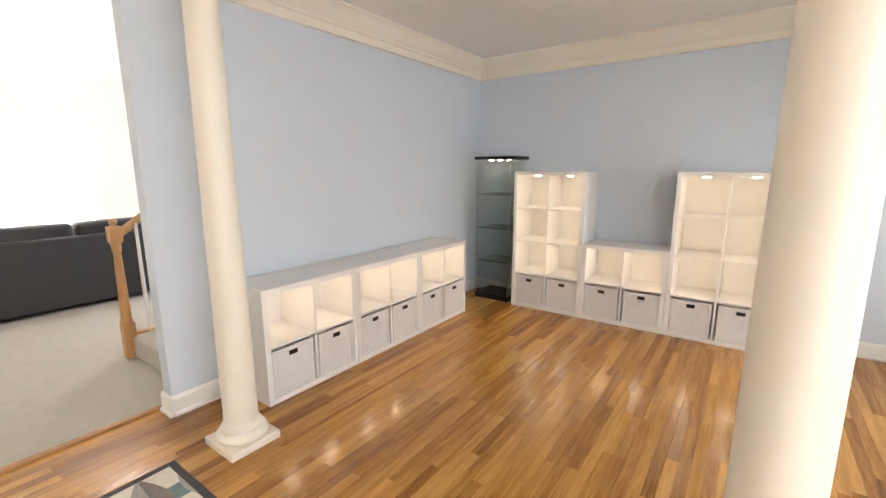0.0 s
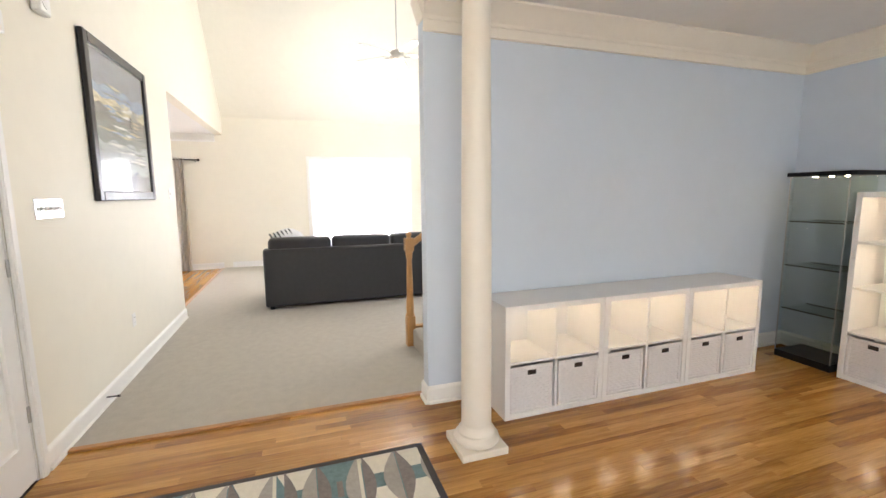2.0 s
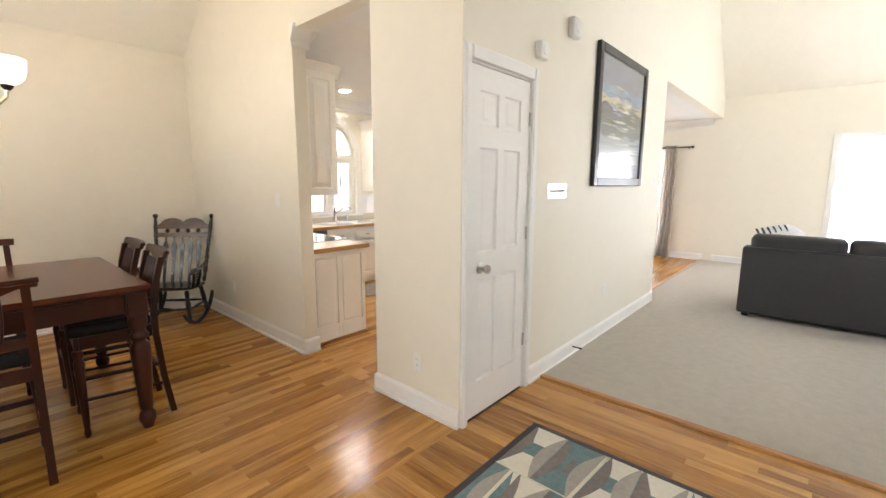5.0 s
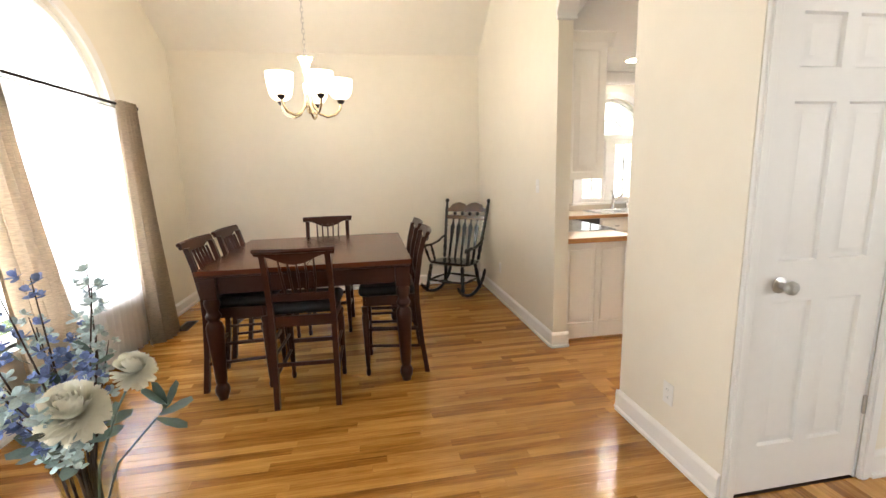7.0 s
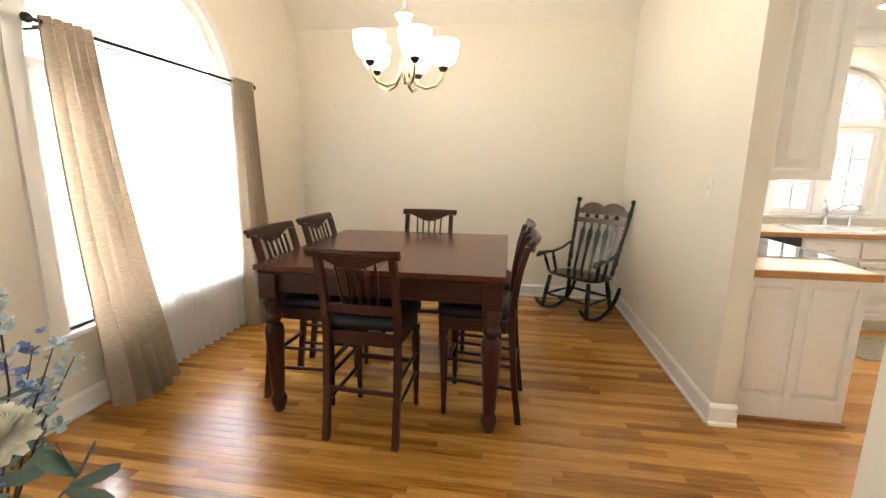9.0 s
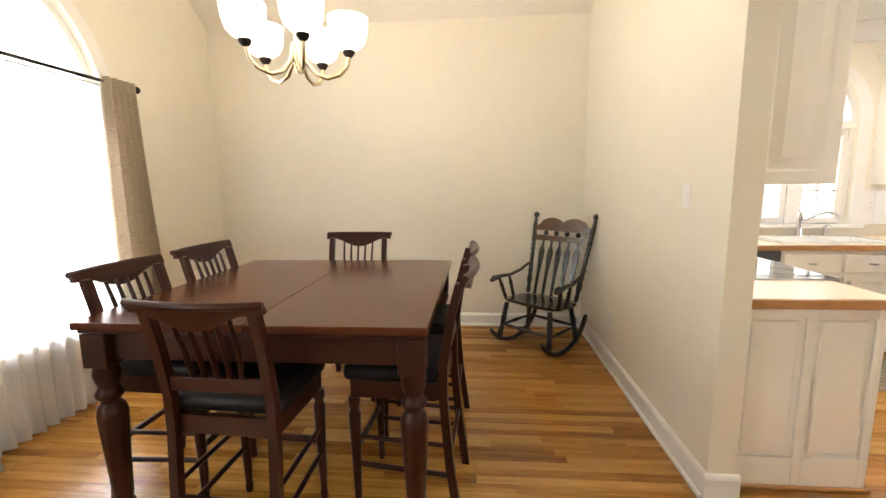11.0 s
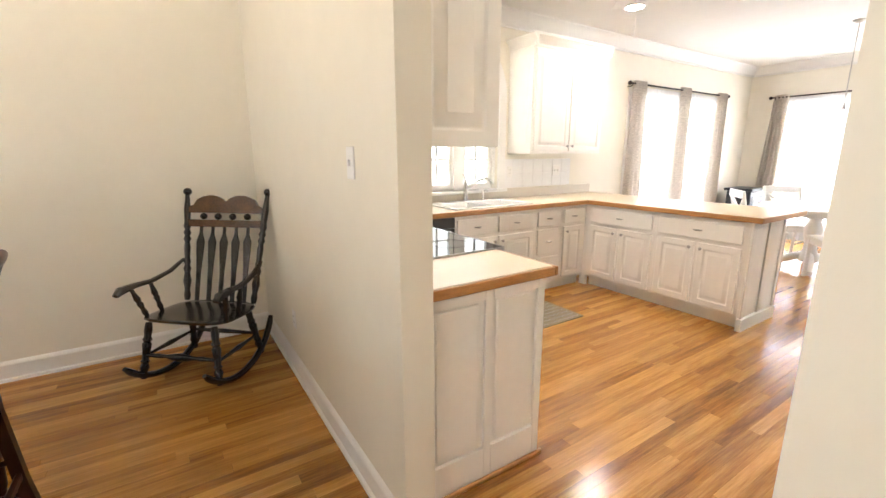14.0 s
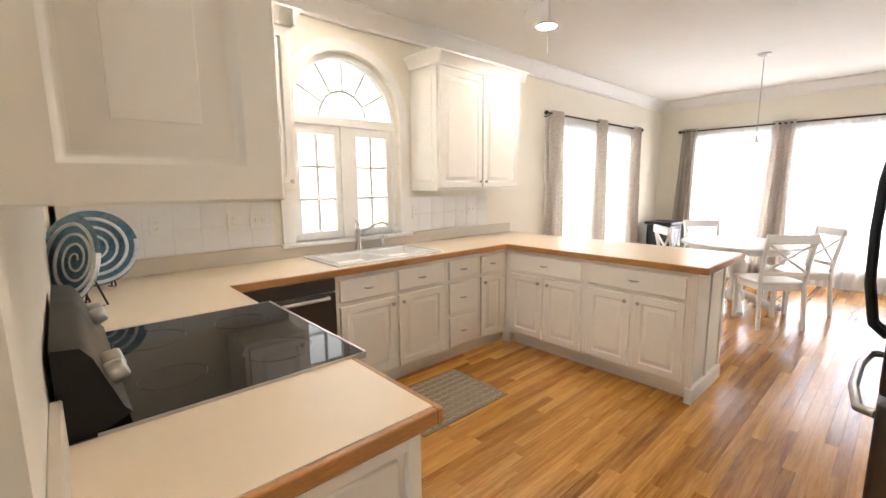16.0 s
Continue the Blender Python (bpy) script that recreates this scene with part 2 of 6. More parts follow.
for cloth, freq in ((CURTAIN, 70.0), (GREYCURT, 40.0)):
    slub(cloth, freq)
SHEER = sheer_cloth("white_sheer", (0.95, 0.95, 0.95), 0.10, 0.66)
PANE = glass("window_glass", clear=0.97)
CASE_GLASS = glass("green_tinted_glass", (0.975, 1.0, 0.99), clear=0.995)
VASE_GLASS = glass("clear_vase_glass", (0.93, 0.96, 0.94), clear=0.93)
SHADE = glowing("lit_frosted_shade", (1.0, 0.86, 0.64), 2.4)
PUCK = glowing("lit_puck_and_fill_disc", (1.0, 0.80, 0.50), 27.0)
CAN = glowing("lit_recessed_lamp", (1.0, 0.92, 0.78), 230.0)
RUG_DARK = material("rug_charcoal_border", (0.075, 0.065, 0.062), 0.95, scale=60, vary=0.2, bump=0.5, bump_scale=300)
RUG_TEAL = material("rug_teal", (0.16, 0.24, 0.25), 0.95, scale=40, vary=0.25, bump=0.5, bump_scale=300)
RUG_GREY = material("rug_grey", (0.40, 0.365, 0.33), 0.95, scale=40, vary=0.15, bump=0.5, bump_scale=300)
RUG_DGREY = material("rug_dark_grey", (0.225, 0.195, 0.185), 0.95, scale=40, vary=0.2, bump=0.5, bump_scale=300)
RUG_CREAM = material("rug_cream", (0.74, 0.70, 0.60), 0.95, scale=40, vary=0.08, bump=0.5, bump_scale=300)
MAT_CLOTH = material("olive_woven_mat", (0.22, 0.18, 0.115), 0.95, scale=50, vary=0.3, bump=0.7, bump_scale=160)
PETAL_WHITE = sheer_cloth("cream_petal", (0.96, 0.94, 0.82), 0.0, 0.85)
PETAL_BLUE = material("blue_petal", (0.22, 0.30, 0.56), 0.8, scale=25, vary=0.3, random_by="island", spread=0.5)
PETAL_PALE = material("pale_aqua_petal", (0.50, 0.62, 0.62), 0.8, scale=25, vary=0.2, random_by="island", spread=0.3)
LEAF = material("dusty_green_leaf", (0.13, 0.19, 0.15), 0.6, scale=30, vary=0.3, random_by="island", spread=0.3)
TWIG = material("dark_brown_twig", (0.045, 0.026, 0.018), 0.7, scale=30, vary=0.3)
ART_SKY = material("painting_muted_blue", (0.20, 0.23, 0.30), 0.25, scale=7, vary=0.5)
ART_SAND = material("painting_tan_streak", (0.58, 0.50, 0.32), 0.2, scale=9, vary=0.6, stretch=(1, 1, 4))
ART_DARK = material("painting_dark_paint", (0.10, 0.11, 0.12), 0.2, scale=9, vary=0.6)
ART_BLUE = material("painting_sky_blue", (0.22, 0.34, 0.55), 0.25, scale=8, vary=0.35, stretch=(1, 1, 3))
ART_SEA = material("painting_grey_green_sea", (0.17, 0.22, 0.23), 0.25, scale=9, vary=0.5, stretch=(1, 1, 4))
ART_PALE = material("painting_pale_water_and_sheen", (0.42, 0.47, 0.53), 0.25, scale=6, vary=0.35, stretch=(1, 1, 4))
ART_WHITE = material("painting_white_foam", (0.62, 0.62, 0.60), 0.35, scale=12, vary=0.3)
FRAME_BLACK = material("black_picture_frame", (0.012, 0.010, 0.010), 0.3, vary=0.1)
AQUA = material("aqua_swirl_glass", (0.10, 0.19, 0.27), 0.08, scale=10, vary=0.4, coat=0.5)
SILVER_GLAZE = material("pale_swirl_glaze", (0.70, 0.74, 0.77), 0.08, scale=10, vary=0.2, coat=0.5)
GRASS = material("lawn", (0.10, 0.14, 0.05), 0.9, scale=1.0, vary=0.3)
FOLIAGE = material("tree_foliage", (0.09, 0.13, 0.05), 0.9, scale=1.0, vary=0.4, random_by="island", spread=0.4)
BACKDROP = glowing("glowing_hazy_backdrop", (1.0, 1.0, 0.98), 1.9)
FAN_WOOD = material("weathered_grey_fan_blade", (0.42, 0.39, 0.36), 0.5, scale=5, vary=0.2)
WHITE_WOOD = material("white_painted_chair", (0.80, 0.78, 0.74), 0.35, vary=0.03)

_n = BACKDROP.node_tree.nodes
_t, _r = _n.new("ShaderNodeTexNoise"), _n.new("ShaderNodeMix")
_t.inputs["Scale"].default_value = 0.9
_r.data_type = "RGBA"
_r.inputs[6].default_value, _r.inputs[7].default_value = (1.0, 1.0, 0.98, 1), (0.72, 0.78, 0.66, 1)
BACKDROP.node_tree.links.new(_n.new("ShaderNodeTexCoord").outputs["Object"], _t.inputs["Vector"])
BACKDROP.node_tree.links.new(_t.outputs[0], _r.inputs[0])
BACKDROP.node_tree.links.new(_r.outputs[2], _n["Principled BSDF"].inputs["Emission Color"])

# ---- building helpers ----
def box(bm, x0, x1, y0, y1, z0, z1, bevel=0.0, seg=2, m=None):
    vs = [bm.verts.new((x, y, z)) for x in (min(x0, x1), max(x0, x1)) for y in (min(y0, y1), max(y0, y1)) for z in (min(z0, z1), max(z0, z1))]
    quads = ((0, 1, 3, 2), (4, 6, 7, 5), (0, 4, 5, 1), (2, 3, 7, 6), (0, 2, 6, 4), (1, 5, 7, 3))
    fs = [bm.faces.new([vs[i] for i in q]) for q in quads]
    if bevel:
        es = list({e for f in fs for e in f.edges})
        out = bmesh.ops.bevel(bm, geom=es, offset=bevel, segments=seg, profile=0.5, affect="EDGES", clamp_overlap=True)
        vs = list({v for f in out["faces"] for v in f.verts} | {v for v in vs if v.is_valid})
    if m is not None:
        bmesh.ops.transform(bm, matrix=m, verts=[v for v in vs if v.is_valid])
    return bm


def lathe(bm, prof, cx=0.0, cy=0.0, n=16, m=None):
    """Turned shape round z from (radius, height) pairs."""
    rings = []
    for r, z in prof:
        rings.append([bm.verts.new((cx + max(r, 1e-4) * math.cos(2 * math.pi * i / n), cy + max(r, 1e-4) * math.sin(2 * math.pi * i / n), z)) for i in range(n)])
    for a, b in zip(rings, rings[1:]):
        for i in range(n):
            bm.faces.new((a[i], a[(i + 1) % n], b[(i + 1) % n], b[i]))
    bm.faces.new(rings[0][::-1]), bm.faces.new(rings[-1])
    if m is not None:
        bmesh.ops.transform(bm, matrix=m, verts=[v for r in rings for v in r])
    return bm


def tube(bm, pts, r, n=8, flat=1.0):
    """Round rod along points; r one radius or one for each point."""
    pts = [Vector(p) for p in pts]
    rs = r if isinstance(r, (list, tuple)) else [r] * len(pts)
    rings = []
    ref = Vector((0, 0, 1)) if abs((pts[-1] - pts[0]).normalized().z) < 0.9 else Vector((1, 0, 0))
    for i, p in enumerate(pts):
        d = (pts[min(i + 1, len(pts) - 1)] - pts[max(i - 1, 0)]).normalized()
        u = d.cross(ref).normalized()
        v = u.cross(d).normalized()
        rings.append([bm.verts.new(p + rs[i] * (math.cos(2 * math.pi * k / n) * u + flat * math.sin(2 * math.pi * k / n) * v)) for k in range(n)])
    for a, b in zip(rings, rings[1:]):
        for i in range(n):
            bm.faces.new((a[i], b[i], b[(i + 1) % n], a[(i + 1) % n]))
    bm.faces.new(rings[0]), bm.faces.new(rings[-1][::-1])
    return bm


def turned(a, b, prof, n=12):
    """A turned spindle from point a to point b; prof gives (share of the length, radius)."""
    a, b = Vector(a), Vector(b)
    m = Matrix.Translation(a) @ (b - a).to_track_quat("Z", "Y").to_matrix().to_4x4()
    return lathe(bmesh.new(), [(r, s * (b - a).length) for s, r in prof], n=n, m=m)


def prism(bm, outline, depth, m=None):
    """Outline in x and z, pushed along y by depth."""
    a = [bm.verts.new((x, 0, z)) for x, z in outline]
    b = [bm.verts.new((x, depth, z)) for x, z in outline]
    fs = [bm.faces.new(a), bm.faces.new(b[::-1])]
    k = len(a)
    for i in range(k):
        fs.append(bm.faces.new((a[i], b[i], b[(i + 1) % k], a[(i + 1) % k])))
    bmesh.ops.recalc_face_normals(bm, faces=fs)
    if m is not None:
        bmesh.ops.transform(bm, matrix=m, verts=a + b)
    return bm


def mesh_object(name, bm, mat, smooth=True):
    """Links a bmesh; only faces that bend gently into a neighbour are shaded smooth, upright, level and sharp-edged ones stay flat."""
    me = bpy.data.meshes.new(name)
    bmesh.ops.recalc_face_normals(bm, faces=bm.faces)
    bm.normal_update()
    for f in bm.faces:
        f.smooth = False
    if smooth:
        for e in bm.edges:
            a = e.calc_face_angle(None)
            soft = a is not None and a < radians(50)
            e.smooth = soft
            if soft and a > radians(0.5):
                for f in e.link_faces:
                    f.smooth = max(abs(c) for c in f.normal) < 0.9999
    bm.to_mesh(me)
    bm.free()
    me.materials.append(mat)
    return new(name, me)


def part(name, bm, mat, parent, label=""):
    ob = mesh_object(name, bm, mat)
    ob.parent = parent
    return tagged(ob, label)


def thing(name, label, category, group="", m=None):
    ob = new(name)
    ob.empty_display_size = 0.1
    if m is not None:
        ob.matrix_world = m
    return tagged(ob, label, category, group)


def solid(name, bm, mat, label, category, group="", m=None, kind=""):
    ob = mesh_object(name, bm, mat)
    if m is not None:
        ob.matrix_world = m
    return tagged(ob, label, category, group, kind)


def structure(name, bm, mat, label="", m=None):
    ob = mesh_object(name, bm, mat)
    if m is not None:
        ob.matrix_world = m
    return tagged(ob, label or name.replace("_", " "), name.split("_")[0], "", "structure")


def slab(name, x0, x1, y0, y1, z0, z1, mat, label=""):
    return structure(name, box(bmesh.new(), x0, x1, y0, y1, z0, z1), mat, label)


def copies(ob, poses):
    return [copy_thing(ob, m) for m in poses]


def arch_points(c, r, spring, n=24):
    return [(c + r * math.cos(math.pi * (1 - i / n)), spring + r * math.sin(math.pi * (1 - i / n))) for i in range(n + 1)]


def arched_wall(name, u0, u1, z0, z1, c, r, sill, spring, thick, mat, m, label):
    """Wall panel in local x and z with one arched opening, thickness along y."""
    bm = bmesh.new()
    box(bm, u0, c - r, 0, thick, z0, z1)
    box(bm, c + r, u1, 0, thick, z0, z1)
    box(bm, c - r, c + r, 0, thick, z0, sill)
    pts = arch_points(c, r, spring)
    for (xa, za), (xb, zb) in zip(pts, pts[1:]):
        prism(bm, [(xa, za), (xb, zb), (xb, z1), (xa, z1)], thick)
    return structure(name, bm, mat, label, m)


def arch_band(bm, c, r, w, sill, spring, y0, y1, n=24):
    """Casing round an arched opening: legs and arch, between depths y0 and y1."""
    box(bm, c - r - w, c - r, y0, y1, sill, spring), box(bm, c + r, c + r + w, y0, y1, sill, spring)
    inner, outer = arch_points(c, r, spring, n), arch_points(c, r + w, spring, n)
    t = Matrix.Translation((0, y0, 0))
    for i in range(n):
        prism(bm, [inner[i], inner[i + 1], outer[i + 1], outer[i]], y1 - y0, t)
    return bm


def molding(bm, a, b, prof, out):
    """Extrudes profile (outward offset, z) along the line from a to b on a wall whose outward way is out."""
    a, b, out = Vector((*a, 0)), Vector((*b, 0)), Vector((*out, 0))
    ra = [bm.verts.new(a + out * o + Vector((0, 0, z))) for o, z in prof]
    rb = [bm.verts.new(b + out * o + Vector((0, 0, z))) for o, z in prof]
    k = len(prof)
    for i in range(k):
        bm.faces.new((ra[i], rb[i], rb[(i + 1) % k], ra[(i + 1) % k]))
    bm.faces.new(ra[::-1]), bm.faces.new(rb)
    return bm


def crown_profile(z, d=0.10, h=0.12, band=0.0):
    p = [(0, z), (d, z), (d, z - 0.015), (d * 0.86, z - 0.025), (d * 0.72, z - h * 0.38), (d * 0.42, z - h * 0.68), (d * 0.24, z - h * 0.84), (d * 0.24, z - h)]
    if band:
        p += [(0.018, z - h), (0.018, z - h - band + 0.02), (0.03, z - h - band + 0.015), (0.03, z - h - band)]
    return p + [(0, z - h - band)]


BASE = [(0, 0), (0.028, 0), (0.028, 0.018), (0.016, 0.024), (0.016, 0.105), (0.010, 0.122), (0, 0.128)]

# ---- structure ----
DX0, DX1, DY0 = -1.618, 1.97, -5.10          # dining room
WALL_K, WALLEND, BLOCK0, DOORY = -1.735, -2.76, -1.795, -1.03
SITX, SITY, SITC = -2.435, 4.77, 2.73       # sitting room
PIER, CARPETX = 1.16, -2.61
FARX, SY, KC = -9.35, -5.10, 2.70           # far wall, sink wall, kitchen ceiling
HIGH = 4.60

slab("floor_slab", FARX - 0.3, 2.3, SY - 0.3, 5.4, -0.22, -0.012, GAP, "dark slab under the floor boards")
ground = bmesh.new()
box(ground, -400, 400, -400, 400, -0.62, -0.6)
structure("ground", ground, GRASS, "green lawn outside the windows")

# blue sitting room
blue = bmesh.new()
box(blue, SITX - 0.11, SITX, PIER, SITY + 0.15, 0, SITC)
structure("wall_blue_side", blue, BLUE, "pale blue painted wall beside the low shelves")
slab("wall_blue_back", SITX, 2.12, SITY, SITY + 0.15, 0, SITC, BLUE, "pale blue painted wall behind the tall shelves")
for i, (y0, y1, z0, z1) in enumerate(((1.45, 2.2, 0, SITC), (4.2, SITY, 0, SITC), (2.2, 4.2, 0, 0.4), (2.2, 4.2, 2.2, SITC))):
    slab("wall_blue_right_%d" % (i + 1), 1.97, 2.12, y0, y1, z0, z1, BLUE, "pale blue painted wall round an added window")
slab("ceiling_sitting", SITX - 0.11, 2.12, 1.19, SITY + 0.15, SITC, SITC + 0.12, CEIL, "flat painted ceiling")
slab("beam_over_columns", SITX, 1.97, 1.19, 1.35, 2.68, SITC, TRIM, "cream painted beam over the columns")
cr = bmesh.new()
P = crown_profile(SITC, 0.13, 0.14, 0.07)
molding(cr, (SITX, PIER), (SITX, SITY), P, (1, 0)), molding(cr, (SITX, SITY), (1.97, SITY), P, (0, -1)), molding(cr, (1.97, 1.35), (1.97, SITY), P, (-1, 0))
molding(cr, (SITX - 0.11, PIER), (SITX + 0.03, PIER), crown_profile(SITC, 0.05, 0.14, 0.0), (0, -1))
structure("trim_crown_sitting", cr, COLUMN, "cream crown moulding with a flat band")
bb = bmesh.new()
molding(bb, (SITX, PIER), (SITX, SITY), BASE, (1, 0)), molding(bb, (SITX, SITY), (1.97, SITY), BASE, (0, -1))
molding(bb, (SITX - 0.125, PIER), (SITX + 0.016, PIER), BASE, (0, -1)), molding(bb, (SITX - 0.11, PIER), (SITX - 0.11, 1.3), BASE, (-1, 0))
structure("baseboard_sitting", bb, TRIM, "white painted baseboard")

# foyer and dining room
for i, (y0, y1, z0, z1) in enumerate(((0.85, 1.45, 0, HIGH), (-0.75, 0.85, 0, 0.4), (-0.75, 0.85, 2.3, HIGH))):
    slab("wall_entry_%d" % (i + 1), DX1, DX1 + 0.15, y0, y1, z0, z1, CREAM, "cream painted wall round the added entry window")
arched_wall("wall_window_dining", 0.75, 5.25, 0, HIGH, 3.03, 0.80, 0.50, 1.96, 0.15, CREAM, pose(DX1, 0, 0, 0, 0, -90), "cream painted wall with an arched window")
slab("wall_dining_far", DX0 - 0.16, DX1 + 0.15, DY0 - 0.15, DY0, 0, HIGH, CREAM, "cream painted dining room wall")
side = bmesh.new()
box(side, WALL_K, DX0, DY0, WALLEND, 0, HIGH)
box(side, WALL_K, DX0, WALLEND, BLOCK0, KC - 0.03, HIGH)
structure("wall_dining_side", side, CREAM, "cream wall between dining room and kitchen, open at its end")
for i, (x0, x1, y0, y1, z0, z1) in enumerate(((-5.5, -2.345, DOORY - 0.14, DOORY, 0, 6.2), (-1.677, DX0, DOORY - 0.14, DOORY, 0, 6.2), (-2.345, -1.677, DOORY - 0.14, DOORY, 2.152, 6.2),
                                              (-1.735, DX0, BLOCK0, DOORY - 0.14, 0, HIGH), (-3.62, -1.735, BLOCK0, BLOCK0 + 0.12, 0, KC), (-3.62, -3.50, BLOCK0 + 0.12, DOORY - 0.14, 0, KC))):
    slab("wall_closet_%d" % (i + 1), x0, x1, y0, y1, z0, z1, CREAM, "cream painted closet wall")
slab("wall_closet_header", FARX, -5.5, DOORY - 0.14, DOORY, KC, 6.2, CREAM, "cream wall high above the breakfast room")
slab("wall_over_sitting", SITX - 0.11, 2.12, 1.19, 1.35, SITC + 0.12, 6.2, CREAM, "cream wall above the beam")
slab("wall_over_opening", SITX - 0.11, SITX, DOORY, 1.19, 4.2, 6.2, CREAM, "cream wall high above the opening")
vault = bmesh.new()
prism(vault, [(DY0 - 0.15, 2.78), (-2.75, HIGH), (-2.75, HIGH + 0.15), (DY0 - 0.15, 2.93)], 3.9, pose(2.15, 0, 0, 0, 0, 90))
structure("ceiling_dining_slope", vault, SLOPE, "sloped cream dining room ceiling")
slab("ceiling_foyer", SITX - 0.11, 2.12, -2.8, 1.35, HIGH, HIGH + 0.15, CEIL, "high foyer ceiling")
bb = bmesh.new()
molding(bb, (DX0, WALLEND), (DX0, DY0), BASE, (1, 0)), molding(bb, (DX0, DY0), (DX1, DY0), BASE, (0, 1)), molding(bb, (DX1, DY0), (DX1, 1.2), BASE, (-1, 0))
molding(bb, (WALL_K - 0.016, WALLEND), (DX0 + 0.016, WALLEND), BASE, (0, 1))
molding(bb, (DX0, BLOCK0), (DX0, DOORY), BASE, (1, 0)), molding(bb, (DX0 + 0.016, BLOCK0), (-3.6, BLOCK0), BASE, (0, -1))
molding(bb, (-2.412, DOORY), (-5.5, DOORY), BASE, (0, 1))
structure("baseboard_dining", bb, TRIM, "cream painted baseboard with a shoe strip")
cap = bmesh.new()
P = crown_profile(KC, 0.07, 0.13, 0.03)
molding(cap, (DX0 + 0.02, WALLEND), (WALL_K - 0.02, WALLEND), P, (0, 1))
structure("trim_opening", cap, TRIM, "cream crown return at the head of the opening")

# living room
lw0, lw1, lwt = 0.636, 2.76, 2.22
for i, (y0, y1, z0, z1) in enumerate(((lw1, 5.1, 0, 3.1), (DOORY - 0.14, lw0, 0, 3.1), (lw0, lw1, lwt, 3.1), (lw0, lw1, 0, 0.35))):
    slab("wall_living_far_%d" % (i + 1), FARX - 0.15, FARX, y0, y1, z0, z1, CREAM, "cream living room wall round a wide window")
for i, (x0, x1, z0, z1) in enumerate(((FARX - 0.15, -7.6, 0, 6.3), (-4.4, SITX - 0.11, 0, 6.3), (-7.6, -4.4, 0, 0.5), (-7.6, -4.4, 2.4, 6.3))):
    slab("wall_living_right_%d" % (i + 1), x0, x1, 5.0, 5.15, z0, z1, CREAM, "cream painted living room wall round an added window")
lv = bmesh.new()
prism(lv, [(FARX - 0.15, 2.90), (-6.35, 6.05), (-6.35, 6.2), (FARX - 0.15, 3.05)], 6.3, pose(0, DOORY - 0.2, 0))
box(lv, -6.4, SITX, DOORY - 0.2, 5.15, 6.05, 6.2)
structure("ceiling_living", lv, SLOPE, "cream vaulted living room ceiling")
bb = bmesh.new()
molding(bb, (FARX, -1.0), (FARX, 5.0), BASE, (1, 0))
structure("baseboard_living", bb, TRIM, "white painted baseboard")
slab("carpet", FARX, CARPETX, DOORY - 0.14, 5.0, -0.012, 0.012, CARPET, "light beige cut pile carpet")
thr = bmesh.new()
box(thr, CARPETX - 0.005, CARPETX + 0.04, DOORY, PIER, -0.01, 0.018, 0.006)
box(thr, FARX, -5.5, DOORY - 0.18, DOORY - 0.135, -0.01, 0.018, 0.006)
structure("trim_threshold", thr, OAK_EDGE, "reddish oak strip at the carpet edge")

# kitchen and breakfast room
KWC, KWR = -3.49, 0.47
ks = bmesh.new()
structure("wall_sink_far", box(ks, FARX - 0.15, -8.25, SY - 0.15, SY, 0, KC), CREAM, "cream painted breakfast room wall")
ks = bmesh.new()
box(ks, -8.25, -6.15, SY - 0.15, SY, 2.08, KC)
box(ks, -8.25, -6.15, SY - 0.15, SY, 0, 0.12)
structure("wall_sink_header", ks, CREAM, "cream wall above the breakfast room window")
arched_wall("wall_sink", -6.15, -1.75, 0, KC, KWC, KWR, 1.0, 1.915, 0.15, CREAM, pose(0, SY - 0.15, 0), "cream kitchen wall with an arched window over the sink")
bw = bmesh.new()
BW = ((-4.55, -3.55), (-3.35, -1.95))
box(bw, FARX - 0.15, FARX, SY, BW[0][0], 0, KC), box(bw, FARX - 0.15, FARX, BW[0][1], BW[1][0], 0, KC), box(bw, FARX - 0.15, FARX, BW[1][1], DOORY - 0.14, 0, KC)
for a, b in BW:
    box(bw, FARX - 0.15, FARX, a, b, 2.1, KC), box(bw, FARX - 0.15, FARX, a, b, 0, 0.25)
structure("wall_breakfast_far", bw, CREAM, "cream breakfast room wall with two windows")
slab("ceiling_kitchen", FARX - 0.15, WALL_K, SY - 0.15, DOORY - 0.14, KC, KC + 0.1, CEIL, "white kitchen ceiling")
cr = bmesh.new()
P = crown_profile(KC, 0.12, 0.14)
molding(cr, (FARX, SY), (WALL_K, SY), P, (0, 1)), molding(cr, (FARX, SY), (FARX, DOORY - 0.14), P, (1, 0)), molding(cr, (WALL_K, SY), (WALL_K, WALLEND), P, (-1, 0))
structure("trim_crown_kitchen", cr, TRIM, "white crown moulding")
bb = bmesh.new()
molding(bb, (FARX, SY), (FARX, DOORY - 0.14), BASE, (1, 0)), molding(bb, (FARX, SY), (-5.4, SY), BASE, (0, 1))
structure("baseboard_kitchen", bb, TRIM, "white painted baseboard")


